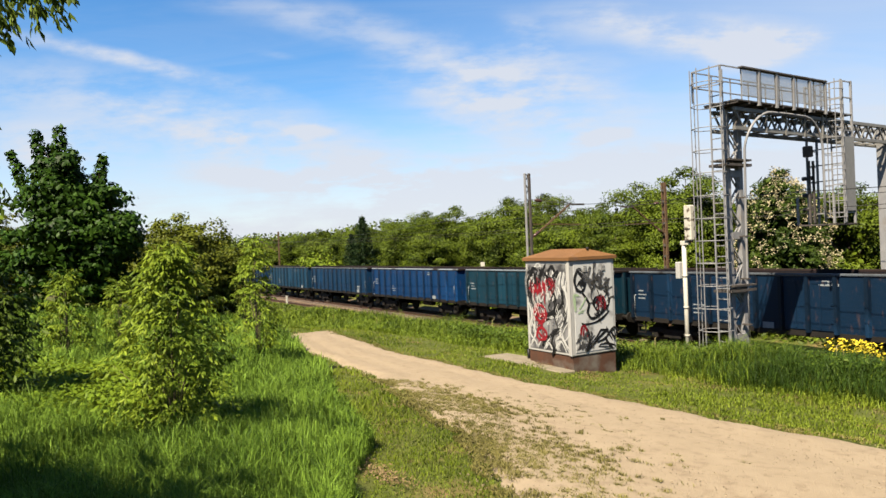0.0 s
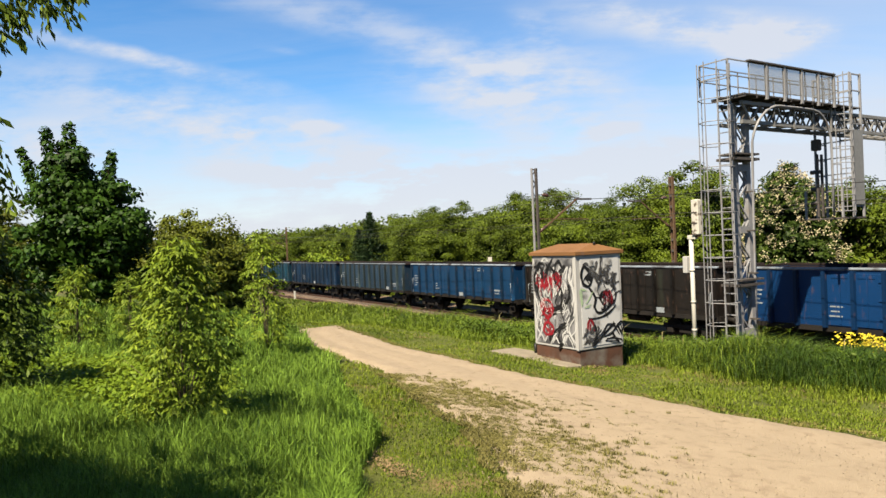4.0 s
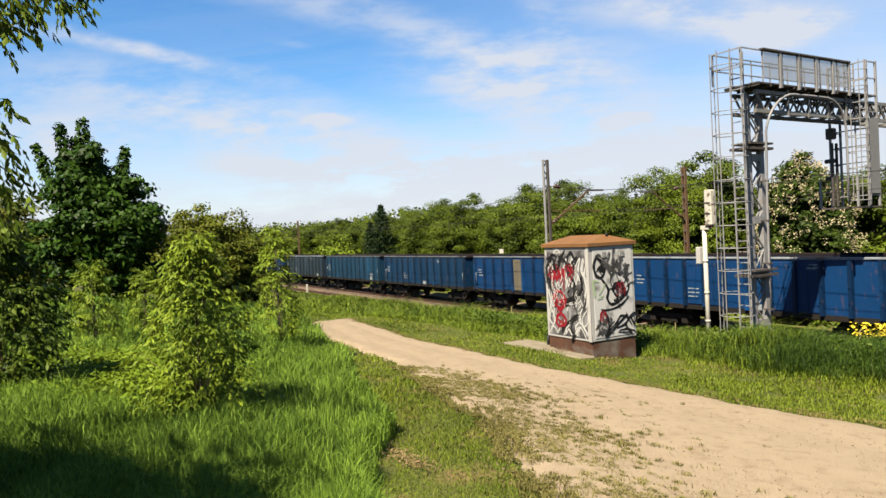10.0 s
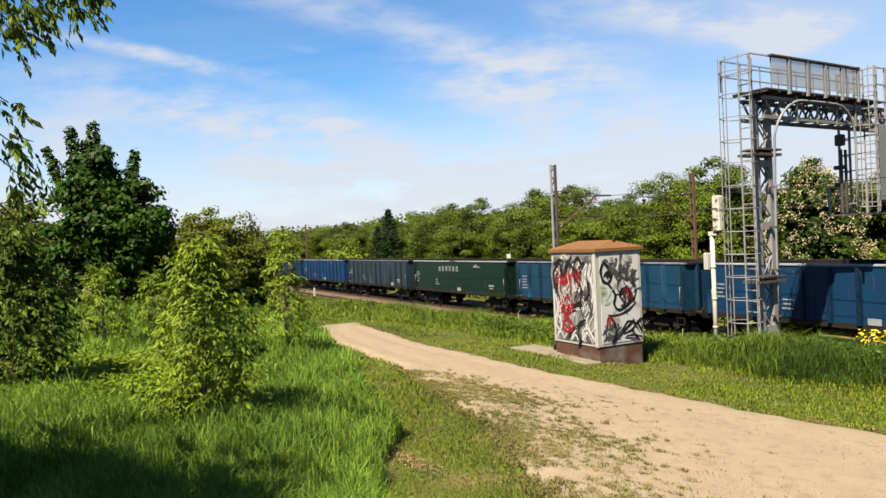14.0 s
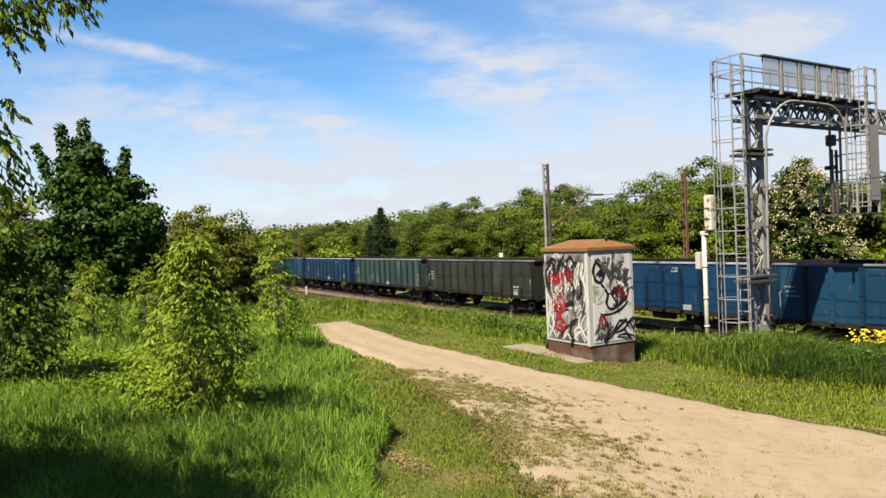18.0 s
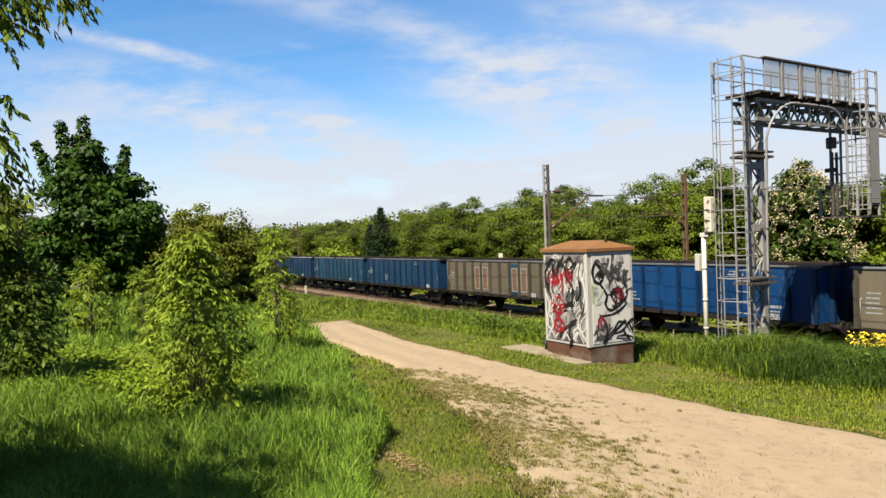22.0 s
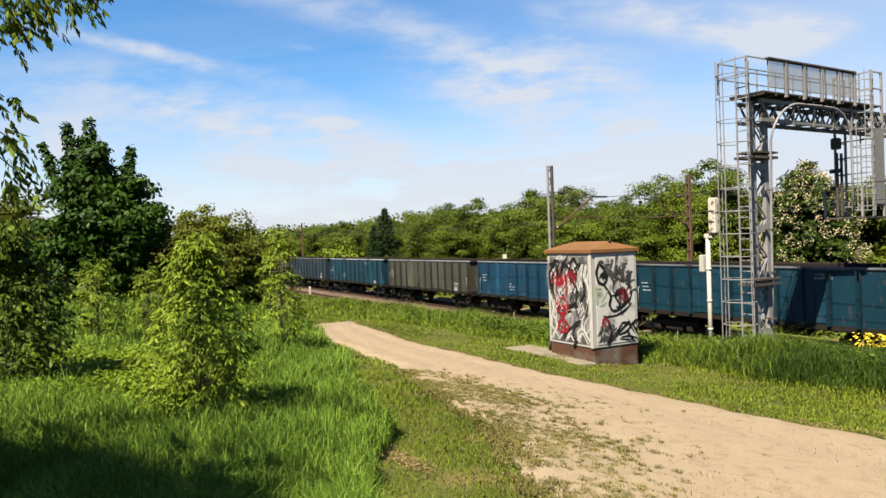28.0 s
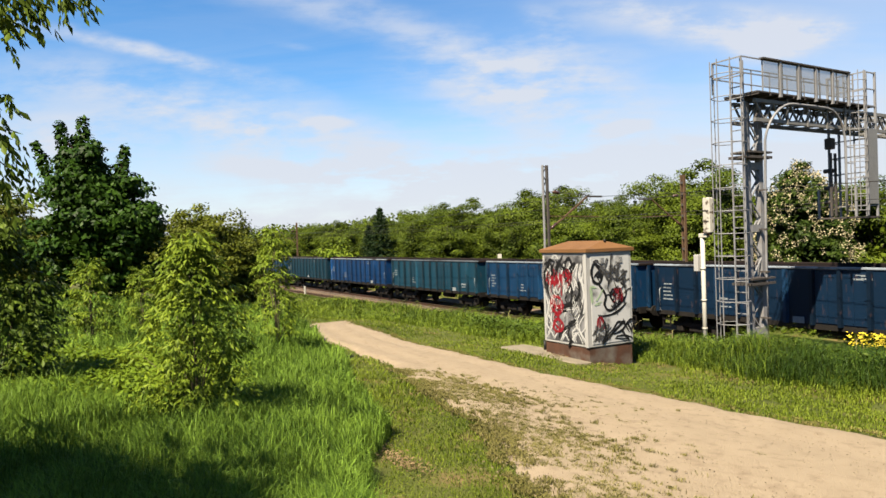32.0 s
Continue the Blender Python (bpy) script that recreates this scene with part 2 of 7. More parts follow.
def wagon_paint(name, c, worn, amount=0.62, rust=(0.05, 0.028, 0.02)):
    """Weathered wagon paint: chalky patches, rust spots and vertical dirt runs."""
    c = tuple(v * 0.92 for v in c)
    m = mat(name, c, tuple(v * 0.78 for v in c), 1.3, 0.42, 0.0, 0.12, 26, worn, (amount, amount + 0.16), 0.75, 0.16, (1, 1, 0.35))
    nt = m.node_tree
    N, L = nt.nodes.new, nt.links.new
    b = nt.nodes["Principled BSDF"]
    b.inputs["Specular IOR Level"].default_value = 0.2
    src = b.inputs["Base Color"].links[0].from_socket
    co = N("ShaderNodeTexCoord")
    mp = N("ShaderNodeMapping")
    mp.inputs["Scale"].default_value = (4, 4, 0.9)
    L(co.outputs["Object"], mp.inputs[0])
    n = N("ShaderNodeTexNoise")
    n.inputs["Scale"].default_value, n.inputs["Detail"].default_value = 2.2, 8
    L(mp.outputs[0], n.inputs["Vector"])
    r = N("ShaderNodeMapRange")
    r.inputs["From Min"].default_value, r.inputs["From Max"].default_value = 0.60, 0.74
    r.inputs["To Max"].default_value = 0.4
    L(n.outputs["Fac"], r.inputs["Value"])
    x = N("ShaderNodeMix")
    x.data_type = "RGBA"
    L(r.outputs[0], x.inputs[0])
    L(src, x.inputs[6])
    x.inputs[7].default_value = (*rust, 1)
    L(x.outputs[2], b.inputs["Base Color"])
    return m


M_STEEL = mat("galvanised_steel", (0.31, 0.31, 0.325), (0.245, 0.245, 0.26), 4, 0.5, 0.1, 0.1, 60, (0.24, 0.21, 0.19), (0.6, 0.75), 2)
# galvanised grey darkened, as shade painted onto the gantry truss
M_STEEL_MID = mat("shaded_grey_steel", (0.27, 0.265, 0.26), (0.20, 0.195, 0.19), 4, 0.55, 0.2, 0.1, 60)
# weathered dark parts, and steel darkened to stand for shade
M_STEEL_DARK = mat("dark_weathered_and_shaded_steel", (0.075, 0.07, 0.068), (0.12, 0.10, 0.09), 5, 0.65, 0.2, 0.2, 60)
M_RUST = mat("rusty_steel", (0.20, 0.085, 0.045), (0.13, 0.06, 0.035), 5, 0.85, 0.0, 0.35, 70)
M_RUST_POLE = mat("brown_rusty_pole", (0.145, 0.088, 0.05), (0.10, 0.062, 0.038), 3, 0.85, 0.0, 0.3, 60)
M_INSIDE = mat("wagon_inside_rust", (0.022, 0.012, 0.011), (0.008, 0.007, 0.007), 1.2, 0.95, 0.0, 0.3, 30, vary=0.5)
M_UNDER = mat("oily_underframe", (0.012, 0.011, 0.01), (0.022, 0.018, 0.015), 3, 0.75, 0.1, 0.3, 40)
M_WHEEL = mat("wheel_steel", (0.03, 0.025, 0.022), (0.018, 0.015, 0.014), 6, 0.5, 0.6, 0.1, 40)
# near rim: sunlight on the edge painted in as pale grey-blue, with worn patches
M_RIM = mat("worn_sunlit_rim", (0.22, 0.26, 0.31), (0.13, 0.145, 0.165), 1.6, 0.6, 0.0, 0.2, 30, (0.03, 0.022, 0.02), (0.56, 0.70), 1.1, 0.6)
M_RAIL = mat("rail_steel", (0.11, 0.06, 0.04), (0.075, 0.042, 0.03), 8, 0.6, 0.3, 0.1, 60)
M_RAILTOP = mat("rail_head_polished", (0.5, 0.5, 0.52), (0.4, 0.4, 0.42), 8, 0.25, 0.9, 0.0, 60)
M_SLEEPER = mat("concrete_sleeper", (0.22, 0.18, 0.15), (0.16, 0.12, 0.10), 4, 0.9, 0.0, 0.4, 50)
M_BALLAST = mat("ballast_stone", (0.21, 0.15, 0.105), (0.14, 0.10, 0.07), 1.5, 0.95, 0.0, 1.0, 14, (0.10, 0.075, 0.06), (0.55, 0.7), 0.8)
M_WHITE = mat("white_paint_worn", (0.58, 0.56, 0.50), (0.48, 0.46, 0.41), 3, 0.55, 0.0, 0.1, 60, (0.34, 0.24, 0.17), (0.66, 0.76), 3)
M_HEAD = mat("stained_white_head", (0.58, 0.56, 0.50), (0.45, 0.42, 0.37), 4, 0.6, 0.0, 0.1, 60, (0.09, 0.06, 0.04), (0.52, 0.62), 7)
M_CAB = mat("cabinet_grey_white_paint", (0.47, 0.465, 0.455), (0.40, 0.395, 0.39), 2.2, 0.6, 0.0, 0.1, 70, (0.42, 0.39, 0.36), (0.64, 0.78), 2.4)
M_CABROOF = mat("cabinet_rusty_roof", (0.22, 0.108, 0.042), (0.165, 0.082, 0.032), 3, 0.8, 0.0, 0.2, 60, (0.17, 0.10, 0.07), (0.62, 0.74), 4)
M_PLINTH = mat("plinth_red_brown", (0.11, 0.05, 0.03), (0.07, 0.04, 0.028), 5, 0.85, 0.0, 0.3, 60, (0.16, 0.14, 0.12), (0.46, 0.62), 2)
M_SLAB = mat("worn_concrete_slab", (0.29, 0.25, 0.185), (0.20, 0.17, 0.125), 4.5, 0.9, 0.0, 0.4, 60)
M_BLACK = mat("black_spray_paint", (0.008, 0.008, 0.009), (0.02, 0.02, 0.022), 6, 0.5, 0.0, 0.0, 80)
M_GREYSPRAY = mat("grey_spray_paint", (0.16, 0.16, 0.17), (0.26, 0.26, 0.27), 5, 0.6, 0.0, 0.0, 60)
M_SOOT = mat("dark_grey_spray_paint", (0.035, 0.035, 0.037), (0.11, 0.11, 0.115), 7, 0.6, 0.0, 0.0, 60)
M_RED = mat("red_spray_paint", (0.30, 0.014, 0.024), (0.19, 0.012, 0.02), 6, 0.5, 0.0, 0.0, 80)
M_GREENSPRAY = mat("pale_green_spray_paint", (0.38, 0.52, 0.30), (0.5, 0.6, 0.42), 6, 0.5, 0.0, 0.0, 80)
M_WHITESPRAY = mat("white_spray_paint", (0.55, 0.55, 0.54), (0.5, 0.5, 0.5), 6, 0.5, 0.0, 0.0, 80)
M_MARK = mat("faded_white_lettering", (0.28, 0.31, 0.33), (0.20, 0.23, 0.26), 9, 0.6, 0.0, 0.0, 60)
M_SCREEN = mat("grey_back_screen", (0.28, 0.28, 0.28), (0.23, 0.23, 0.235), 6, 0.55, 0.2, 0.2, 60)
M_MESH = mat("pale_wire_mesh_panel", (0.42, 0.42, 0.42), (0.36, 0.36, 0.36), 6, 0.55, 0.2, 0.3, 90)
M_MESH.node_tree.nodes["Principled BSDF"].inputs["Alpha"].default_value = 0.42
M_BARK = mat("bark", (0.10, 0.075, 0.055), (0.06, 0.045, 0.035), 5, 0.95, 0.0, 0.6, 30)
M_TWIG = mat("young_twig", (0.13, 0.11, 0.06), (0.09, 0.08, 0.045), 5, 0.8, 0.0, 0.2, 30)
M_WIRE = mat("overhead_wire", (0.04, 0.04, 0.04), (0.06, 0.055, 0.05), 5, 0.5, 0.5, 0.0, 40)
M_CERAMIC = mat("brown_ceramic", (0.09, 0.045, 0.03), (0.07, 0.035, 0.025), 5, 0.25, 0.0, 0.0, 40)
L_DARK = leaf_mat("dark_maple_leaf", (0.006, 0.021, 0.003), (0.052, 0.112, 0.010), 0.10)
L_YOUNG = leaf_mat("fresh_ash_leaf", (0.042, 0.088, 0.007), (0.31, 0.41, 0.036), 0.26)
L_OLIVE = leaf_mat("olive_shrub_leaf", (0.038, 0.058, 0.006), (0.18, 0.205, 0.024), 0.24)
L_WOOD = leaf_mat("robinia_leaf", (0.007, 0.020, 0.002), (0.185, 0.25, 0.019), 0.10, 0.5, 0.4)
L_CHEST = leaf_mat("chestnut_leaf", (0.010, 0.024, 0.004), (0.075, 0.115, 0.016), 0.12)
L_FIR = leaf_mat("fir_needles", (0.010, 0.025, 0.009), (0.030, 0.055, 0.016), 0.1)
L_BLOOM = mat("cream_blossom", (0.52, 0.46, 0.29), (0.42, 0.36, 0.21), 3, 0.7, 0.0, 0.0, 40)
L_YELLOW = mat("yellow_blossom", (0.72, 0.56, 0.03), (0.6, 0.46, 0.03), 3, 0.7, 0.0, 0.0, 40)
L_GRASS = leaf_mat("tall_grass_blade", (0.012, 0.046, 0.006), (0.215, 0.35, 0.045), 0.16, 0.5, 1.1)
L_VERGE = leaf_mat("verge_grass_blade", (0.034, 0.068, 0.005), (0.185, 0.238, 0.022), 0.16, 0.5, 0.9)
L_BANK = leaf_mat("bank_grass_blade", (0.014, 0.038, 0.004), (0.175, 0.245, 0.022), 0.15, 0.5, 1.1)
L_HERB = leaf_mat("low_herb_leaf", (0.11, 0.19, 0.010), (0.28, 0.41, 0.034), 0.34)
L_MAPLE = leaf_mat("hanging_maple_leaf", (0.016, 0.040, 0.005), (0.125, 0.18, 0.02), 0.22)
L_GRAVEL = leaf_mat("gravel_bits", (0.12, 0.09, 0.06), (0.36, 0.29, 0.20), 0.02, 0.9)
L_TUFT = leaf_mat("lane_tuft_blade", (0.12, 0.112, 0.032), (0.29, 0.26, 0.085), 0.15)
L_LITTER = leaf_mat("dry_litter", (0.10, 0.06, 0.03), (0.40, 0.29, 0.16), 0.1, 0.9)
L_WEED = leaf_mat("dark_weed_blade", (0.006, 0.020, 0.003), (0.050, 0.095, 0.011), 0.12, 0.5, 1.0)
L_NETTLE = leaf_mat("nettle_leaf", (0.020, 0.050, 0.005), (0.13, 0.20, 0.022), 0.15)
L_STRAW = leaf_mat("dry_stalk", (0.30, 0.25, 0.11), (0.42, 0.36, 0.18), 0.3)


def sprayed(name, base, spray, scale, lo, hi, middle=None, reach=(0.5, 0.5)):
    """Painted sheet with a drifting cloud of spray paint over it."""
    mm = mat(name, base, tuple(v * 0.88 for v in base), 2.2, 0.6, 0.0, 0.05, 70, spray, (lo, hi), scale)
    return mm


for haze in (M_GREYSPRAY, M_SOOT):
    nt = haze.node_tree
    co, nz, mr = nt.nodes.new("ShaderNodeTexCoord"), nt.nodes.new("ShaderNodeTexNoise"), nt.nodes.new("ShaderNodeMapRange")
    nz.inputs["Scale"].default_value, nz.inputs["Detail"].default_value = 9.0, 8
    mr.inputs["From Min"].default_value, mr.inputs["From Max"].default_value, mr.inputs["To Max"].default_value = 0.30, 0.56, 0.95
    nt.links.new(co.outputs["Object"], nz.inputs["Vector"])
    nt.links.new(nz.outputs["Fac"], mr.inputs["Value"])
    nt.links.new(mr.outputs[0], nt.nodes["Principled BSDF"].inputs["Alpha"])

M_FRONT = sprayed("sprayed_front_sheet", (0.28, 0.28, 0.29), (0.06, 0.06, 0.065), 3.2, 0.38, 0.60)
M_SIDE = sprayed("sprayed_side_sheet", (0.60, 0.60, 0.60), (0.17, 0.17, 0.17), 2.6, 0.56, 0.70)

# ---- building helpers ----
ANG = -59.4
TR = pose(0, 0, 0, 0, 0, ANG)
EYE_Z = 4.55
WAGON_LEN, TRAIN_Y, NEAR_Y, GAP0 = 13.43, 24.25, 20.2, -60.96


def rot_to_track(x, y):
    v = TR.inverted() @ Vector((x, y, 0))
    return v.x, v.y


def interp(x, xs, ys):
    return np.interp(x, xs, ys)


def ground_z(X, Y):
    """Height of the ground at railway coordinates; works on arrays."""
    u = -np.asarray(X, float)
    p = np.asarray(Y, float)
    z = interp(p, [-300, -30, 0, 9.8, 13.5, 16.4, 18.2, 19.0, 27.2, 28.5, 40, 120, 600], [4.5, 3.2, 2.95, 1.85, 1.36, 0.88, 0.02, -0.32, -0.32, -0.1, 0.1, 0.6, 6.0])
    far = np.clip((u - 21) / 14, 0, 1)
    far = far * far * (3 - 2 * far)
    side = np.clip((p + 6) / 8, 0, 1) * np.clip((17 - p) / 4, 0, 1)
    z = z - 0.9 * far * side
    z = z + 0.34 * np.clip((15.5 - u) / 6, 0, 1) * np.clip((p - 10.8) / 3.2, 0, 1) * np.clip((18.3 - p) / 1.3, 0, 1)
    return z


def gz(X, Y):
    return float(ground_z(X, Y))


def part(name, bm, material, parent, label="", matrix=None):
    """One bmesh (or ready mesh) becomes one mesh object under a thing or part."""
    if isinstance(bm, bpy.types.Mesh):
        me = bm
    else:
        me = bpy.data.meshes.new(name)
        bm.to_mesh(me)
        bm.free()
    if material and not me.materials:
        me.materials.append(material)
    ob = new(name, me)
    ob.parent = parent
    if matrix is not None:
        ob.matrix_basis = matrix
    if label:
        ob["label"] = label
    return ob


def thing(name, m, label, category, group="", kind=""):
    ob = new(name)
    ob.empty_display_size = 0.2
    ob.matrix_basis = m
    return tagged(ob, label, category, group, kind)


def box(bm, x0, x1, y0, y1, z0, z1, bevel=0.0):
    vs = bmesh.ops.create_cube(bm, size=1.0)["verts"]
    bmesh.ops.scale(bm, vec=(x1 - x0, y1 - y0, z1 - z0), verts=vs)
    bmesh.ops.translate(bm, vec=((x0 + x1) / 2, (y0 + y1) / 2, (z0 + z1) / 2), verts=vs)
    if bevel:
        es = list({e for v in vs for e in v.link_edges})
        bmesh.ops.bevel(bm, geom=es, offset=bevel, segments=1, affect="EDGES")
    return bm


def boxm(*a, bevel=0.0):
    return box(bmesh.new(), *a, bevel=bevel)


def bar(bm, a, b, w, h=None):
    """A square bar from a to b."""
    a, b = Vector(a), Vector(b)
    h = h or w
    d = b - a
    m = d.to_track_quat("Z", "Y").to_matrix().to_4x4()
    m.translation = (a + b) / 2
    bmesh.ops.create_cube(bm, size=1.0, matrix=m @ Matrix.Diagonal((w, h, d.length, 1)))
    return bm


def tube(bm, pts, r, n=8, caps=True):
    """A round tube through points; r may be a list, one radius a point."""
    pts = [Vector(p) for p in pts]
    rr = r if isinstance(r, (list, tuple)) else [r] * len(pts)
    rings = []
    for i, p in enumerate(pts):
        d = pts[min(i + 1, len(pts) - 1)] - pts[max(i - 1, 0)]
        q = d.to_track_quat("Z", "Y")
        rings.append([bm.verts.new(p + q @ Vector((math.cos(2 * math.pi * k / n) * rr[i], math.sin(2 * math.pi * k / n) * rr[i], 0))) for k in range(n)])
    for a, b in zip(rings, rings[1:]):
        for k in range(n):
            f = bm.faces.new((a[k], a[(k + 1) % n], b[(k + 1) % n], b[k]))
            f.smooth = True
    if caps:
        bm.faces.new(rings[0][::-1])
        bm.faces.new(rings[-1])
    return bm


def tubem(pts, r, n=8):
    return tube(bmesh.new(), pts, r, n)


def mesh_np(name, verts, faces, material, smooth=False):
    """A mesh from arrays: faces all of one size."""
    me = bpy.data.meshes.new(name)
    k = faces.shape[1]
    me.vertices.add(len(verts))
    me.vertices.foreach_set("co", np.ascontiguousarray(verts, np.float32).ravel())
    me.loops.add(faces.size)
    me.loops.foreach_set("vertex_index", np.ascontiguousarray(faces, np.int32).ravel())
    me.polygons.add(len(faces))
    me.polygons.foreach_set("loop_start", np.arange(0, faces.size, k, dtype=np.int32))
    me.update(calc_edges=True)
    if smooth:
        me.polygons.foreach_set("use_smooth", np.ones(len(faces), bool))
    me.materials.append(material)
    return me


def grid_mesh(name, xs, ys, zf, material, smooth=True):
    X, Y = np.meshgrid(xs, ys)
    Z = zf(X, Y)
    v = np.stack([X, Y, Z], -1).reshape(-1, 3)
    nx, ny = len(xs), len(ys)
    i = (np.arange(ny - 1)[:, None] * nx + np.arange(nx - 1)[None]).ravel()
    f = np.stack([i, i + 1, i + nx + 1, i + nx], -1)
    return mesh_np(name, v, f, material, smooth)


RNG = np.random.default_rng(7)


def wave(x, seed=0.0):
    """A smooth uneven line, about -1 to 1."""
    x = np.asarray(x, float)
    return 0.5 * np.sin(x * 0.9 + seed) + 0.3 * np.sin(x * 2.3 + seed * 2.1) + 0.2 * np.sin(x * 5.1 + seed * 0.7)


def leaf_quads(c, a, nrm, s, aspect):
    """Folded four-cornered leaves: centre, long axis, face direction, half length."""
    a = a - (a * nrm).sum(1)[:, None] * nrm
    a /= np.linalg.norm(a, axis=1)[:, None] + 1e-9
    b = np.cross(nrm, a)
    v = np.stack([c - a * s, c + b * s * aspect - nrm * s * 0.15, c + a * s, c - b * s * aspect - nrm * s * 0.15], 1)
    f = np.arange(len(c) * 4).reshape(-1, 4)
    return v.reshape(-1, 3), np.concatenate([f[:, [0, 1, 2]], f[:, [0, 2, 3]]])


def leaves(centres, size, aspect=0.5, up=0.5, droop=0.0, rng=RNG, out=None, loose=0.6):
    """Leaves at the centres; out gives the side that each one faces, loosely."""
    n = len(centres)
    s = size * rng.uniform(0.7, 1.3, n)[:, None]
    nrm = rng.normal(size=(n, 3))
    if out is None:
        nrm[:, 2] = np.abs(nrm[:, 2]) + up
    else:
        nrm = nrm * loose + out
        nrm[:, 2] += up
    nrm /= np.linalg.norm(nrm, axis=1)[:, None]
    a = rng.normal(size=(n, 3))
    a[:, 2] -= droop
    return leaf_quads(np.asarray(centres), a, nrm, s, aspect)


def compound(bases, dirs, rng, rachis=0.2, leaf=0.045, aspect=0.3, droop=0.7, pairs=2):
    """Pinnate leaves: pairs of hanging leaflets along a stalk, and one at its end."""
    bases, dirs = np.asarray(bases), np.asarray(dirs)
    n = len(bases)
    d = dirs / np.linalg.norm(dirs, axis=1)[:, None]
    side = np.cross(d, np.array([0, 0, 1.0])) + rng.normal(0, 0.15, (n, 3))
    side /= np.linalg.norm(side, axis=1)[:, None]
    length = rachis * rng.uniform(0.7, 1.3, n)[:, None]
    C, A, Nn, S = [], [], [], []
    for k in range(2 * pairs + 1):
        end = k == 2 * pairs
        t = 1.0 if end else 0.4 + 0.5 * (k // 2) / max(pairs - 1, 1) * 0.9
        sg = 0.0 if end else (1.0 if k % 2 else -1.0)
        foot = bases + d * length * t + np.array([0, 0, -0.35]) * length * t * t * droop
        ax = d * (1.0 if end else 0.55) + side * sg * 0.85 + np.array([0, 0, -droop]) * rng.uniform(0.5, 1.4, n)[:, None] + rng.normal(0, 0.18, (n, 3))
        ax /= np.linalg.norm(ax, axis=1)[:, None]
        sz = leaf * rng.uniform(0.75, 1.25, n)[:, None] * (1.15 if end else 1.0)
        nr = np.array([0, 0, 0.45]) + d * 0.9 + rng.normal(0, 0.6, (n, 3))
        nr = nr - (nr * ax).sum(1)[:, None] * ax
        nr /= np.linalg.norm(nr, axis=1)[:, None]
        C.append(foot + ax * sz)
        A.append(ax)
        Nn.append(nr)
        S.append(sz)
    return leaf_quads(np.concatenate(C), np.concatenate(A), np.concatenate(Nn), np.concatenate(S), aspect)


def blades(name, X, Y, h, w, lean, material, wind=(0.25, 0.1), rng=RNG, base=None):
    """Grass blades: tapered, bent strips standing on the ground, in railway coordinates."""
    n = len(X)
    z = ground_z(X, Y) - 0.02 if base is None else base
    ang = rng.uniform(0, 2 * np.pi, n)
    side = np.stack([np.cos(ang), np.sin(ang), np.zeros(n)], 1) * w[:, None] / 2
    la = rng.uniform(0, 2 * np.pi, n)
    ln = np.stack([np.cos(la) * lean + wind[0], np.sin(la) * lean + wind[1]], 1) * h[:, None] * rng.uniform(0.3, 1.2, n)[:, None]
    b = np.stack([X, Y, z], 1)
    mid = b.copy()
    mid[:, :2] += ln * 0.35
    mid[:, 2] += h * 0.68
    top = b.copy()
    top[:, :2] += ln
    top[:, :2] += ln * rng.uniform(0, 1.1, n)[:, None]
    top[:, 2] += h * rng.uniform(0.55, 1.0, n)
    v = np.stack([b - side, b + side, mid + side * 0.8, mid - side * 0.8, top], 1).reshape(-1, 3)
    i = np.arange(n)[:, None] * 5
    f = np.concatenate([i + [[0, 1, 2]], i + [[0, 2, 3]], i + [[3, 2, 4]]])
    return mesh_np(name, v, f, material)

# ---- ground, path and railway ----
U_LOW = ([-60, -10, 3.7, 5.3, 7.6, 10.2, 13.0, 17.2, 20.0, 23.0], [1.6, 1.9, 2.75, 3.5, 4.3, 4.9, 5.15, 5.65, 6.1, 6.9])
U_HIGH = ([-60, -10, 4.5, 6.5, 11.0, 15.0, 20.5, 23.0], [10.2, 9.9, 8.8, 8.1, 7.5, 7.4, 8.1, 8.0])


def path_low(u):
    return interp(u, *U_LOW) + 0.16 * wave(np.asarray(u) * 1.1, 2.0)


def path_high(u):
    return interp(u, *U_HIGH) + 0.10 * wave(np.asarray(u) * 1.4, 5.0)


def build_ground():
    m = mat("meadow_soil", (0.07, 0.09, 0.015), (0.115, 0.12, 0.024), 0.9, 0.95, 0.0, 0.6, 14, (0.21, 0.14, 0.065), (0.55, 0.74), 1.3)
    xs = np.unique(np.concatenate([np.linspace(-1500, -80, 20), np.linspace(-80, -34, 47), np.linspace(-34, 6, 101), np.linspace(6, 60, 28), np.linspace(60, 1500, 20)]))
    ys = np.unique(np.concatenate([np.linspace(-900, -30, 14), np.linspace(-30, 0, 31), np.linspace(0, 30, 91), np.linspace(30, 80, 26), np.linspace(80, 1800, 20)]))

    def zf(X, Y):
        near = np.exp(-(np.abs(X + 10) / 60) ** 2)
        bumps = 0.015 * np.sin(X * 1.3 + 0.7 * Y) + 0.012 * np.sin(2.1 * Y - X * 0.6)
        flat = np.clip((np.abs(Y - 23) - 4.5) / 3, 0, 1) * np.clip(np.abs(Y - 6.5) - 2.5, 0.15, 1)
        return ground_z(X, Y) + bumps * near * flat - 0.03
    ob = new("ground", grid_mesh("ground", xs, ys, zf, m))
    ob.matrix_basis = TR
    tagged(ob, "gently sloping meadow ground with patchy grass and bare soil", "ground", kind="structure")


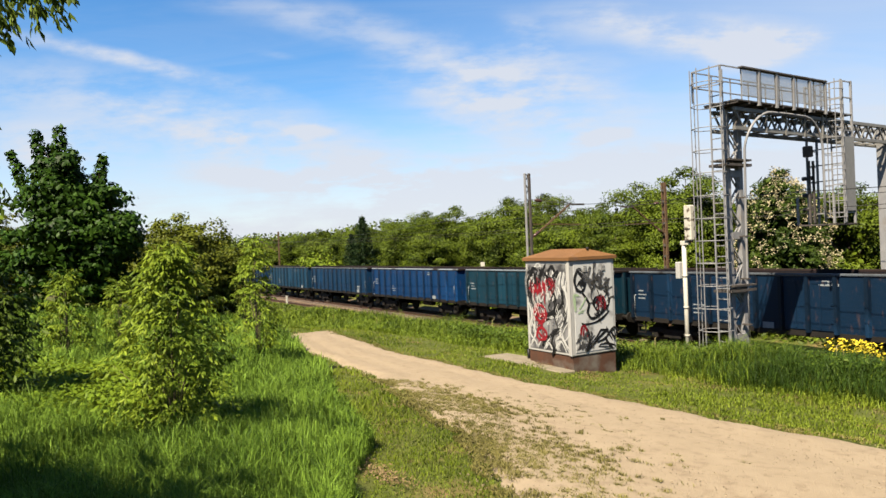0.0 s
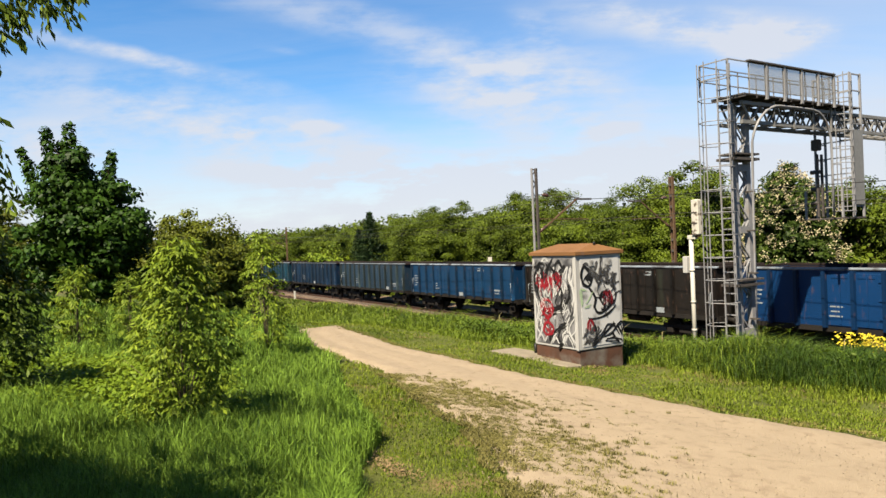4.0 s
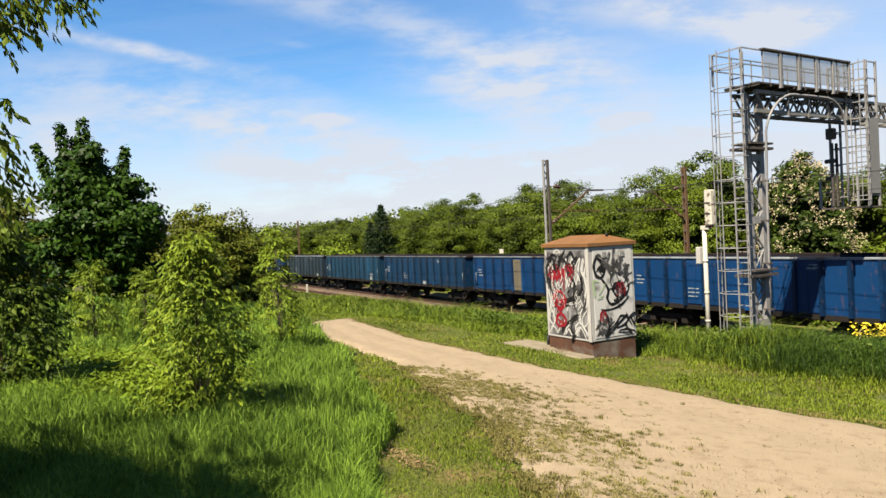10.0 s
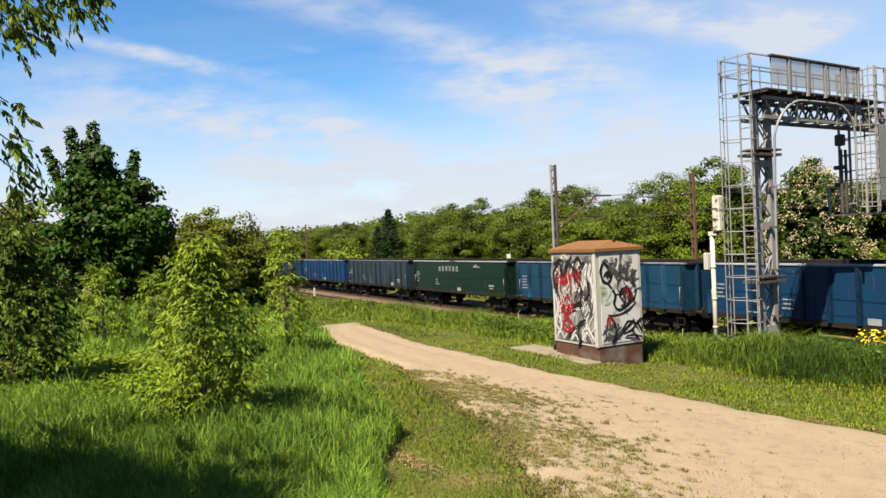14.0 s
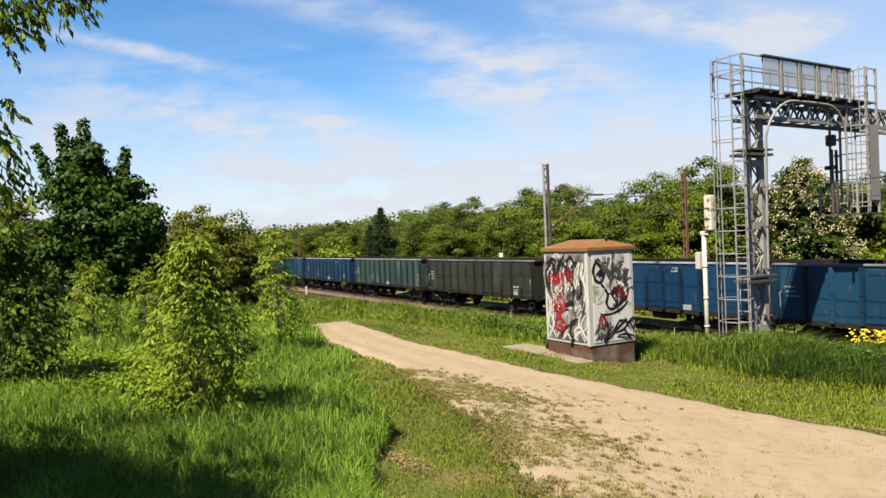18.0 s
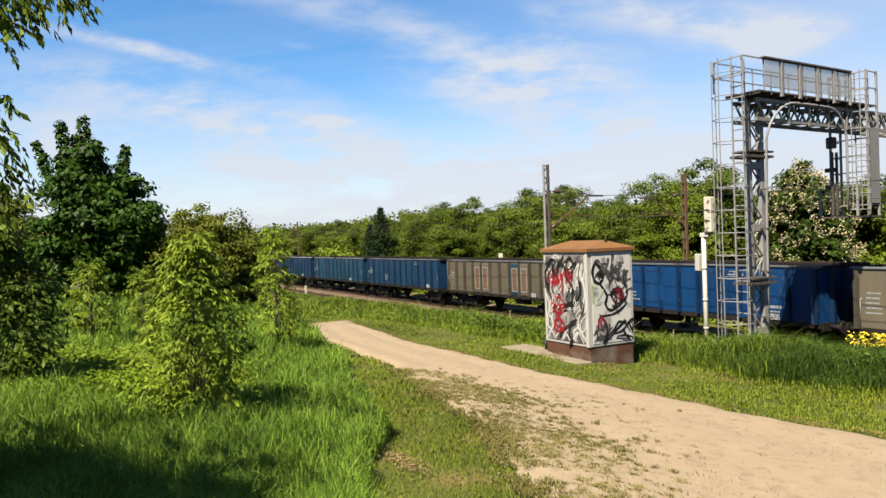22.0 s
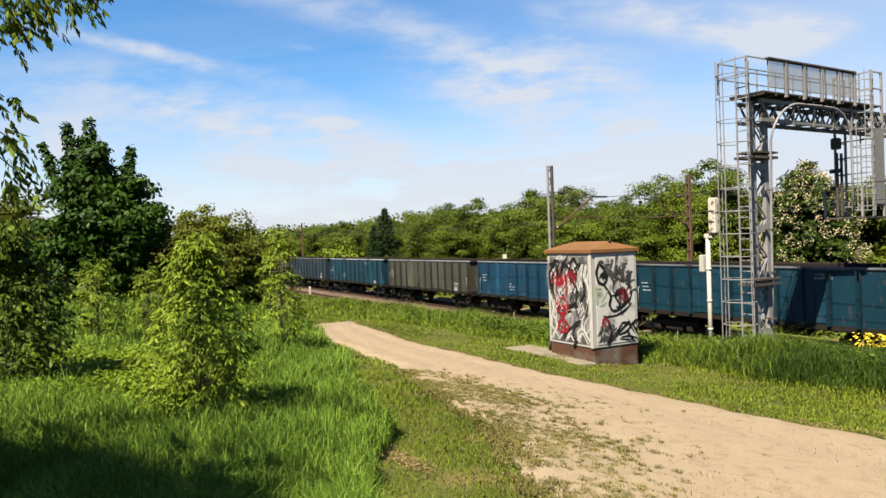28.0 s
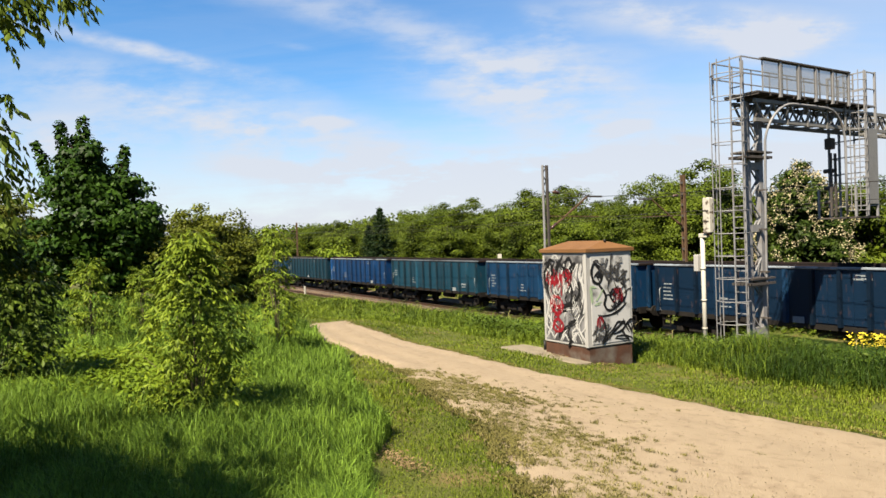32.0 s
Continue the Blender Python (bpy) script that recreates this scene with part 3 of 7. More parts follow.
def build_path():
    m = mat("sandy_gravel", (0.365, 0.292, 0.205), (0.315, 0.25, 0.174), 2.6, 0.95, 0.0, 0.45, 60, (0.235, 0.178, 0.122), (0.52, 0.74), 6.5)
    us = np.concatenate([np.linspace(-60, -2, 60), np.linspace(-1.9, 21.0, 240)])
    k = 16
    lo, hi = path_low(us) + 0.09 * wave(us * 7, 1.0), path_high(us) + 0.06 * wave(us * 8, 3.0)
    end = np.clip((us - 19.0) / 2.0, 0, 1)
    lo = lo + (hi - lo) * 0.97 * end
    t = np.linspace(0, 1, k)
    Y = lo[:, None] + (hi - lo)[:, None] * t[None]
    X = np.repeat(-us[:, None], k, 1)
    rut = -0.025 * np.exp(-((t[None] - 0.3) / 0.08) ** 2) - 0.025 * np.exp(-((t[None] - 0.72) / 0.08) ** 2)
    Z = ground_z(X, Y) + 0.03 + rut - 0.07 * ((t[None] == 0) | (t[None] == 1))
    v = np.stack([X, Y, Z], -1).reshape(-1, 3)
    i = (np.arange(len(us) - 1)[:, None] * k + np.arange(k - 1)[None]).ravel()
    f = np.stack([i, i + k, i + k + 1, i + 1], -1)[:, ::-1]
    ob = new("road", mesh_np("road", v, f, m, True))
    ob.matrix_basis = TR
    tagged(ob, "pale sandy gravel lane worn by wheels beside the railway", "road", kind="structure")


def build_railway():
    bed = new("ballast_bed", None)
    bm = bmesh.new()
    prof = [(18.0, -0.45), (18.7, -0.24), (26.0, -0.24), (27.0, -0.3), (31.5, -0.02), (32.5, -0.3)]
    xs = np.linspace(-500, 500, 251)
    rows = [[bm.verts.new((x, y, z + 0.03 * math.sin(x * 2.1 + y))) for y, z in prof] for x in xs]
    for a, b in zip(rows, rows[1:]):
        for k in range(len(prof) - 1):
            bm.faces.new((a[k], b[k], b[k + 1], a[k + 1]))
    me = bpy.data.meshes.new("ballast_bed")
    bm.to_mesh(me)
    bm.free()
    me.materials.append(M_BALLAST)
    scene.collection.objects.unlink(bed)
    bpy.data.objects.remove(bed)
    bed = new("ballast_bed", me)
    bed.matrix_basis = TR
    tagged(bed, "brown crushed stone ballast bed under two tracks", "track bed", kind="structure")
    n = 26000
    X, Y = RNG.uniform(-95, 0, n), RNG.uniform(18.2, 22.4, n)
    v, f = leaves(np.stack([X, Y, -0.215 + RNG.uniform(-0.03, 0.03, n)], 1), 0.045, 0.8, 0.3)
    st = new("ballast_stones", mesh_np("ballast_stones", v, f, M_BALLAST))
    st.matrix_basis = TR
    tagged(st, "loose brown ballast stones between the sleepers", "stones", kind="stuff")

    def rail_bm(gauge_y):
        b = bmesh.new()
        box(b, -500, 500, gauge_y - 0.075, gauge_y + 0.075, -0.172, -0.155)
        box(b, -500, 500, gauge_y - 0.01, gauge_y + 0.01, -0.16, -0.035)
        box(b, -500, 500, gauge_y - 0.036, gauge_y + 0.036, -0.04, -0.003)
        return b
    sl = bmesh.new()
    box(sl, -0.13, 0.13, -1.25, 1.25, -0.36, -0.175, bevel=0.03)
    sleeper_me = bpy.data.meshes.new("sleeper")
    sl.to_mesh(sleeper_me)
    sl.free()
    sleeper_me.materials.append(M_SLEEPER)
    for y, lab in ((NEAR_Y, "empty railway track with rusty rails on concrete sleepers"), (TRAIN_Y, "railway track under the freight train with polished rail heads")):
        tr = thing("railway_track", TR @ Matrix.Translation((0, y, 0)), lab, "railway track", "railway tracks", "structure")
        for s in (-0.75, 0.75):
            r = part("rail", rail_bm(s), M_RAIL, tr)
            part("rail_head", boxm(-500, 500, s - 0.03, s + 0.03, -0.0035, 0.0), M_RAILTOP, r, "polished running surface")
        if y == NEAR_Y:
            for i in range(130):
                part("sleeper", sleeper_me, None, tr, matrix=Matrix.Translation((-95 + i * 0.62, 0, 0)))
            rest = bmesh.new()
            for i in range(60):
                box(rest, -14.4 + i * 0.62 - 0.13, -14.4 + i * 0.62 + 0.13, -1.25, 1.25, -0.36, -0.175)
        else:
            rest = bmesh.new()
            for i in range(200):
                box(rest, -95 + i * 0.62 - 0.13, -95 + i * 0.62 + 0.13, -1.25, 1.25, -0.36, -0.175)
        tagged(part("sleepers", rest, M_SLEEPER, tr), kind="stuff")


build_ground()
build_path()
build_railway()

# ---- freight wagons ----
BLUE_W = (0.045, 0.09, 0.15)
PAINTS = {
    "blue": wagon_paint("wagon_blue", (0.0055, 0.0375, 0.1009), BLUE_W, 0.66),
    "bright": wagon_paint("wagon_bright_blue", (0.0041, 0.0413, 0.1430), (0.0294, 0.0854, 0.1592), 0.70),
    "navy": wagon_paint("wagon_dark_blue", (0.0048, 0.0221, 0.0559), (0.0207, 0.0419, 0.0657), 0.64),
    "sky": wagon_paint("wagon_faded_blue", (0.0095, 0.0535, 0.1148), (0.0509, 0.1013, 0.1437), 0.62),
    "teal": wagon_paint("wagon_teal_blue", (0.0077, 0.0458, 0.0800), (0.0427, 0.0859, 0.1119), 0.62),
    "grey": wagon_paint("wagon_slate", (0.020, 0.044, 0.078), (0.085, 0.11, 0.125), 0.62),
    "stone": wagon_paint("wagon_stone_grey", (0.072, 0.076, 0.060), (0.15, 0.15, 0.12), 0.60),
    "olive": wagon_paint("wagon_dark_olive_grey", (0.032, 0.038, 0.032), (0.075, 0.075, 0.06), 0.60),
    "sage": wagon_paint("wagon_grey_green", (0.030, 0.062, 0.068), (0.12, 0.14, 0.135), 0.58),
    "beige": wagon_paint("wagon_pale_grey_beige", (0.145, 0.130, 0.098), (0.20, 0.185, 0.145), 0.6),
    "brown": wagon_paint("wagon_dark_brown", (0.0166, 0.0138, 0.0122), (0.0310, 0.0360, 0.0259), 0.6),
    "green": wagon_paint("wagon_deep_green", (0.0028, 0.020, 0.0135), (0.0063, 0.0275, 0.0194), 0.72),
}
# rib paint at half tone: the shadow lines along the ribs are coloured in
SHADED_RIBS = {k: wagon_paint("wagon_rib_" + k, tuple(v * 0.5 for v in c), tuple(v * 1.5 for v in c), 0.56) for k, c in (
    ("blue", (0.0072, 0.0411, 0.1048)), ("bright", (0.0053, 0.0452, 0.1487)), ("navy", (0.0066, 0.0259, 0.0621)), ("sky", (0.0126, 0.0600, 0.1223)), ("teal", (0.0103, 0.0513, 0.0852)),
    ("grey", (0.0310, 0.0490, 0.0549)), ("stone", (0.060, 0.064, 0.050)), ("olive", (0.032, 0.038, 0.032)), ("sage", (0.0306, 0.0520, 0.0498)), ("beige", (0.1298, 0.1155, 0.0888)), ("brown", (0.0166, 0.0138, 0.0122)), ("green", (0.0040, 0.0291, 0.0203)))}
WORDS = {
    "blue": "blue", "bright": "bright blue", "navy": "dark blue", "sky": "faded light blue", "teal": "teal blue", "grey": "weathered slate-grey", "olive": "dark olive-grey", "stone": "weathered stone-grey",
    "sage": "dull sage green", "beige": "pale grey-beige", "brown": "dark brown rusted", "green": "deep green smooth-sided",
}
# wagon by wagon from the head of the visible train to its tail
ORDER = ("navy blue teal blue sky blue bright teal navy grey blue brown bright grey sky blue bright bright grey green sky blue "
         "sage olive blue sky blue beige bright beige grey teal stone sky teal bright teal blue navy blue teal blue").split()
FIRST = -5
MESHES = {}
SHORT = WAGON_LEN / 14.04  # the wagons are a little shorter than the common pattern
RIBS = (-6.3, -5.2, -4.15, -3.1, -2.08, -1.05, 0.0, 1.05, 2.08, 3.1, 4.15, 5.2, 6.3)


def shared(key, make, material):
    """The mesh is made once for each key and shared by all like parts."""
    if key not in MESHES:
        bm = make()
        if key.startswith(("wagon_body", "wagon_lining", "wagon_rim", "wagon_back_rim", "wagon_sill")):
            bmesh.ops.scale(bm, vec=(SHORT, 1, 1), verts=bm.verts)
        me = bpy.data.meshes.new(key)
        bm.to_mesh(me)
        bm.free()
        me.materials.append(material)
        MESHES[key] = me
    return MESHES[key]


def body_shell():
    bm = bmesh.new()
    for y in (-1.42, 1.36):
        box(bm, -6.4, 6.4, y, y + 0.06, 1.2, 3.08)
    for x in (-6.4, 6.34):
        box(bm, x, x + 0.06, -1.36, 1.36, 1.2, 3.08)
    return bm


def lining():
    bm = bmesh.new()
    box(bm, -6.33, 6.33, -1.355, 1.355, 1.22, 1.3)
    for y in (-1.357, 1.345):
        box(bm, -6.33, 6.33, y, y + 0.012, 1.3, 3.06)
    for x in (-6.337, 6.325):
        box(bm, x, x + 0.012, -1.34, 1.34, 1.3, 3.06)
    return bm


def rim():
    return boxm(-6.5, 6.5, -1.47, -1.35, 3.09, 3.17, bevel=0.015)


def back_rim():
    bm = boxm(-6.5, 6.5, 1.35, 1.47, 3.06, 3.17, bevel=0.02)
    for x in (-6.5, 6.38):
        box(bm, x, x + 0.12, -1.348, 1.348, 3.06, 3.17, bevel=0.02)
    return bm


def rib():
    bm = box(bmesh.new(), -0.095, 0.095, -0.13, 0.0, 1.16, 3.06)
    for v in bm.verts:
        if v.co.y < -0.05:
            v.co.x *= 0.6
    return bm


def door_leaf():
    bm = box(bmesh.new(), -0.44, 0.44, -0.035, 0.0, 1.24, 2.98, bevel=0.012)
    box(bm, -0.02, 0.02, -0.055, -0.03, 1.3, 2.9)
    for z in (1.5, 2.1, 2.7):
        box(bm, 0.36, 0.47, -0.06, -0.03, z, z + 0.07)
    box(bm, -0.3, 0.26, -0.05, -0.034, 2.82, 2.9)
    return bm


def door_frame():
    bm = bmesh.new()
    for x in (-0.30, 0.22):
        box(bm, x, x + 0.07, -0.07, -0.03, 1.4, 2.76)
    for z in (1.4, 2.69):
        box(bm, -0.23, 0.22, -0.07, -0.03, z, z + 0.07)
    return bm


def door_panel():
    return boxm(-0.228, 0.218, -0.058, -0.034, 1.472, 2.688)


def sill():
    bm = bmesh.new()
    for y in (-1.44, 1.34):
        box(bm, -6.42, 6.42, y, y + 0.1, 1.02, 1.2)
    for x in (-6.45, 6.3):
        box(bm, x, x + 0.15, -1.33, 1.33, 0.92, 1.2)
    box(bm, -6.3, 6.3, -0.3, 0.3, 0.82, 1.2)
    for x in (-3.2, 0.0, 3.2):
        box(bm, x - 0.06, x + 0.06, -1.33, 1.33, 0.95, 1.19)
    return bm


def bogie_frame():
    bm = bmesh.new()
    for y in (-1.05, 0.95):
        box(bm, -1.3, 1.3, y, y + 0.1, 0.52, 0.72, bevel=0.02)
        box(bm, -0.45, 0.45, y, y + 0.1, 0.34, 0.54, bevel=0.02)
        for x in (-0.9, 0.9):
            box(bm, x - 0.16, x + 0.16, y - 0.06, y + 0.16, 0.33, 0.6, bevel=0.02)
    box(bm, -0.25, 0.25, -0.95, 0.95, 0.5, 0.82)
    return bm


def wheel():
    bm = bmesh.new()
    bmesh.ops.create_cone(bm, cap_ends=True, segments=20, radius1=0.46, radius2=0.46, depth=0.11, matrix=pose(0, 0, 0, 90))
    bmesh.ops.create_cone(bm, cap_ends=True, segments=20, radius1=0.50, radius2=0.50, depth=0.03, matrix=pose(0, 0.05, 0, 90))
    bmesh.ops.create_cone(bm, cap_ends=True, segments=12, radius1=0.13, radius2=0.13, depth=0.2, matrix=pose(0, -0.03, 0, 90))
    return bm


def buffer_bm():
    bm = tubem([(0, 0, 0), (0.42, 0, 0)], 0.09, 10)
    bmesh.ops.create_cone(bm, cap_ends=True, segments=16, radius1=0.23, radius2=0.22, depth=0.05, matrix=pose(0.44, 0, 0, 0, 90))
    return bm


def hook():
    bm = tubem([(0, 0, 0), (0.3, 0, 0.0), (0.55, 0, -0.12), (0.68, 0, -0.04)], 0.05, 6)
    tube(bm, [(0.1, 0.35, -0.1), (0.3, 0.36, -0.35), (0.6, 0.34, -0.3)], 0.025, 6)
    return bm


def tank():
    return tubem([(-0.55, 0, 0), (0.55, 0, 0)], 0.19, 12)


def ladder():
    bm = bmesh.new()
    tube(bm, [(0, 0, 1.0), (0, -0.09, 1.05), (0, -0.09, 1.95), (0, 0, 2.0)], 0.02, 6)
    return bm


def step_bm():
    bm = bmesh.new()
    for x in (-0.2, 0.2):
        box(bm, x - 0.015, x + 0.015, -0.03, 0.02, 0.5, 1.1)
    box(bm, -0.2, 0.2, -0.06, 0.06, 0.5, 0.53)
    box(bm, -0.2, 0.2, -0.06, 0.06, 0.78, 0.81)
    return bm


def plate():
    return boxm(-0.22, 0.22, -0.012, 0, -0.11, 0.11)


def marks(seed):
    """Rows of unreadable lettering as plain bars: (x, z, width, height)."""
    r = random.Random(seed)
    out = []

    def line(x, z, w, h):
        while w > 0.06:
            k = min(w, r.uniform(0.08, 0.3))
            out.append((x, z, k, h))
            x += k + 0.035
            w -= k + 0.035
    for i in range(r.randint(3, 5)):
        line(-6.05 + r.uniform(0, 0.1), 2.3 - i * 0.16, r.uniform(0.3, 0.6), 0.055)
    if r.random() < 0.8:
        line(2.5, 2.75, 0.75, 0.08)
        out.append((2.62, 2.87, 0.33, 0.06))
    if r.random() < 0.6:
        for i in range(3):
            line(-2.9 + r.uniform(-0.05, 0.05), 1.85 - i * 0.16, r.uniform(0.3, 0.6), 0.05)
    if r.random() < 0.5:
        line(4.3, 1.6, 0.6, 0.1)
        line(4.35, 1.45, 0.45, 0.06)
    return out


def mark_bar():
    return boxm(0, 1, -0.004, 0, 0, 1)


def big_bars():
    """The company name on the smooth-sided wagon, as plain upright bars."""
    out = []
    for i in range(6):
        x = -2.4 + i * 0.5
        out += [(x, 2.45, 0.07, 0.35), (x + 0.16, 2.45, 0.07, 0.35), (x + 0.08, 2.73 if i % 2 else 2.6, 0.07, 0.07)]
    return out


def freight_wagon(index, colour):
    w = thing("freight_wagon", Matrix.Identity(4), f"{WORDS[colour]} open freight wagon with ribbed steel sides", "freight wagon", "wagons of the freight train")
    if colour == "green":
        w["label"] = "deep green open freight wagon with smooth steel sides and white lettering"
    elif colour == "beige":
        w["label"] = "pale grey-beige open freight wagon with blue repainted panels"
    paint = PAINTS[colour]
    rnd = random.Random(100 + index)
    part("body", shared("wagon_body_" + colour, body_shell, paint), None, w)
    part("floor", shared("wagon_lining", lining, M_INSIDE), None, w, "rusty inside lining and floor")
    part("top_rim", shared("wagon_rim", rim, M_RIM), None, w, "worn top rim in a grey-blue paled as if sunlit")
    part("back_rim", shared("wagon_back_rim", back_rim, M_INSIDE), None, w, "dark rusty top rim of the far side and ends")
    part("underframe", shared("wagon_sill", sill, M_UNDER), None, w, "black oily underframe")
    if colour != "green":
        rm = shared("wagon_rib_" + colour, rib, SHADED_RIBS[colour])
        for x in RIBS:
            part("rib", rm, None, w, matrix=Matrix.Translation((x, -1.42, 0)))
            part("rib", rm, None, w, matrix=pose(x, 1.42, 0, 0, 0, 180))
    else:
        rm = shared("wagon_rib_" + colour, rib, SHADED_RIBS[colour])
        for x in (-6.3, 6.3):
            part("rib", rm, None, w, matrix=Matrix.Translation((x, -1.42, 0)))
        for x, z, lw, lh in big_bars():
            part("lettering", shared("wagon_mark", mark_bar, M_MARK), None, w, matrix=Matrix.Translation((x, -1.4215, z)) @ Matrix.Diagonal((lw, 1, lh, 1)))
    odd = {"beige": "sky", "bright": "bright"}.get(colour, colour)
    if colour == "bright" and index == 11:
        odd = "beige"
    for i, x in enumerate(() if colour == "green" else (-2.54, -1.62, 1.62, 2.54)):
        c = odd if (i > 0 if index == 11 else rnd.random() < 0.5) else colour
        d = part("door", shared("wagon_door_" + c, door_leaf, PAINTS[c]), None, w, matrix=pose(x, -1.42, 0))
        part("door", shared("wagon_door_" + colour, door_leaf, paint), None, w, matrix=pose(x, 1.42, 0, 0, 0, 180))
        if colour == "beige":
            part("door_frame", shared("wagon_door_frame", door_frame, M_SCREEN), None, d, "pale frame round a rusty door panel")
            part("door_panel", shared("wagon_door_panel", door_panel, M_RUST_POLE), None, d, "rust-brown door panel")
    for x in (-6.4, 6.4):
        for y in (-0.75, 0.0, 0.75):
            part("end_rib", shared("wagon_rib_" + colour, rib, SHADED_RIBS[colour]), None, w, matrix=pose(x, y, 0, 0, 0, -90 if x < 0 else 90))
    for x in (-4.5, 4.5):
        b = part("bogie", shared("wagon_bogie", bogie_frame, M_UNDER), None, w, matrix=Matrix.Translation((x, 0, 0)))
        for dx in (-0.9, 0.9):
            for s in (-1, 1):
                part("wheel", shared("wagon_wheel", wheel, M_WHEEL), None, b, matrix=pose(dx, s * 0.76, 0.46, 0, 0, 0 if s < 0 else 180))
    for x, turn in ((-6.45, 180), (6.45, 0)):
        for y in (-0.875, 0.875):
            part("buffer", shared("wagon_buffer", buffer_bm, M_UNDER), None, w, matrix=pose(x, y, 1.05, 0, 0, turn))
        part("coupling", shared("wagon_hook", hook, M_UNDER), None, w, matrix=pose(x, 0, 1.0, 0, 0, turn))
    part("brake_tank", shared("wagon_tank", tank, M_UNDER), None, w, matrix=pose(rnd.choice((-1.2, 1.4)), -0.75, 0.82))
    for x in (-6.15, 6.15):
        part("handrail", shared("wagon_ladder", ladder, M_MARK), None, w, "white grab rail", pose(x, -1.42, 0.15))
        part("step", shared("wagon_step", step_bm, M_UNDER), None, w, matrix=pose(x * 0.97, -1.3, 0))
    part("data_plate", shared("wagon_plate", plate, M_MARK), None, w, "small pale plate", pose(rnd.choice((3.4, 4.6, 0.5)), -1.455, 1.3))
    on_door = 0.036
    for x, z, lw, lh in marks(index % 9):
        y = -1.4215 - (on_door if 1.18 < abs(x) < 2.98 else 0.0)
        part("marking", shared("wagon_mark", mark_bar, M_MARK), None, w, matrix=Matrix.Translation((x, y, z)) @ Matrix.Diagonal((lw, 1, lh, 1)))
    for ob in w.children:
        m = ob.matrix_basis.copy()
        m[0][3] *= SHORT
        ob.matrix_basis = m
    return w


WAGONS = [(FIRST + i, freight_wagon(FIRST + i, c)) for i, c in enumerate(ORDER)]


def travelled(t):
    """Wagon lengths that the train has gone by t seconds; it gains a little speed."""
    return 0.172 + 0.8975 * t + 0.00122 * t * t


def motions():
    for k, w in WAGONS:
        rows = []
        for t in range(0, 33, 2):
            x = GAP0 + WAGON_LEN * (k + 0.5 - travelled(t))
            rows.append((t, TR @ Matrix.Translation((x, TRAIN_Y, 0))))
        walk(w, rows)

# ---- trackside things ----
SPRAY = random.Random(12)
LAYER = [0]


def ribbon(out, pts, w, axis, off):
    """A sprayed line through a few points on a face, gone over again with a thinner, shakier one; pts are (along, up)."""
    away = -1 if axis == "y" else 1
    for k, (wide, shake) in enumerate(((0.64, 0.0), (0.40, 0.035))):
        LAYER[0] = (LAYER[0] + 1) % 30
        q = [(p[0] + SPRAY.uniform(-shake, shake), p[1] + SPRAY.uniform(-shake, shake)) for p in pts]
        stroke(out, q, w * wide, axis, off + away * LAYER[0] * 0.00004)


def stroke(out, pts, w, axis, off):
    """One flat paint line."""
    bm = bmesh.new()
    out.append(bm)
    pts = [Vector((p[0], p[1])) for p in pts]
    fine = []
    for i in range(len(pts) - 1):
        a, b = pts[max(i - 1, 0)], pts[i]
        c, d = pts[i + 1], pts[min(i + 2, len(pts) - 1)]
        for k in range(5):
            t = k / 5
            fine.append(0.5 * (2 * b + (c - a) * t + (2 * a - 5 * b + 4 * c - d) * t * t + (3 * b - a - 3 * c + d) * t ** 3))
    fine.append(pts[-1])
    prev = None
    for i, p in enumerate(fine):
        d = fine[min(i + 1, len(fine) - 1)] - fine[max(i - 1, 0)]
        nrm = Vector((-d.y, d.x)).normalized() * w * 0.5 * (1.0 if 0 < i < len(fine) - 1 else 0.35)
        two = []
        for q in (p - nrm, p + nrm):
            two.append(bm.verts.new((q.x, off, q.y) if axis == "y" else (off, q.x, q.y)))
        if prev:
            bm.faces.new((prev[0], two[0], two[1], prev[1]))
        prev = two


def strokes(made, material, parent, label):
    for k, bm in enumerate(made):
        part("paint_stroke", bm, material, parent, label if k == 0 else "")


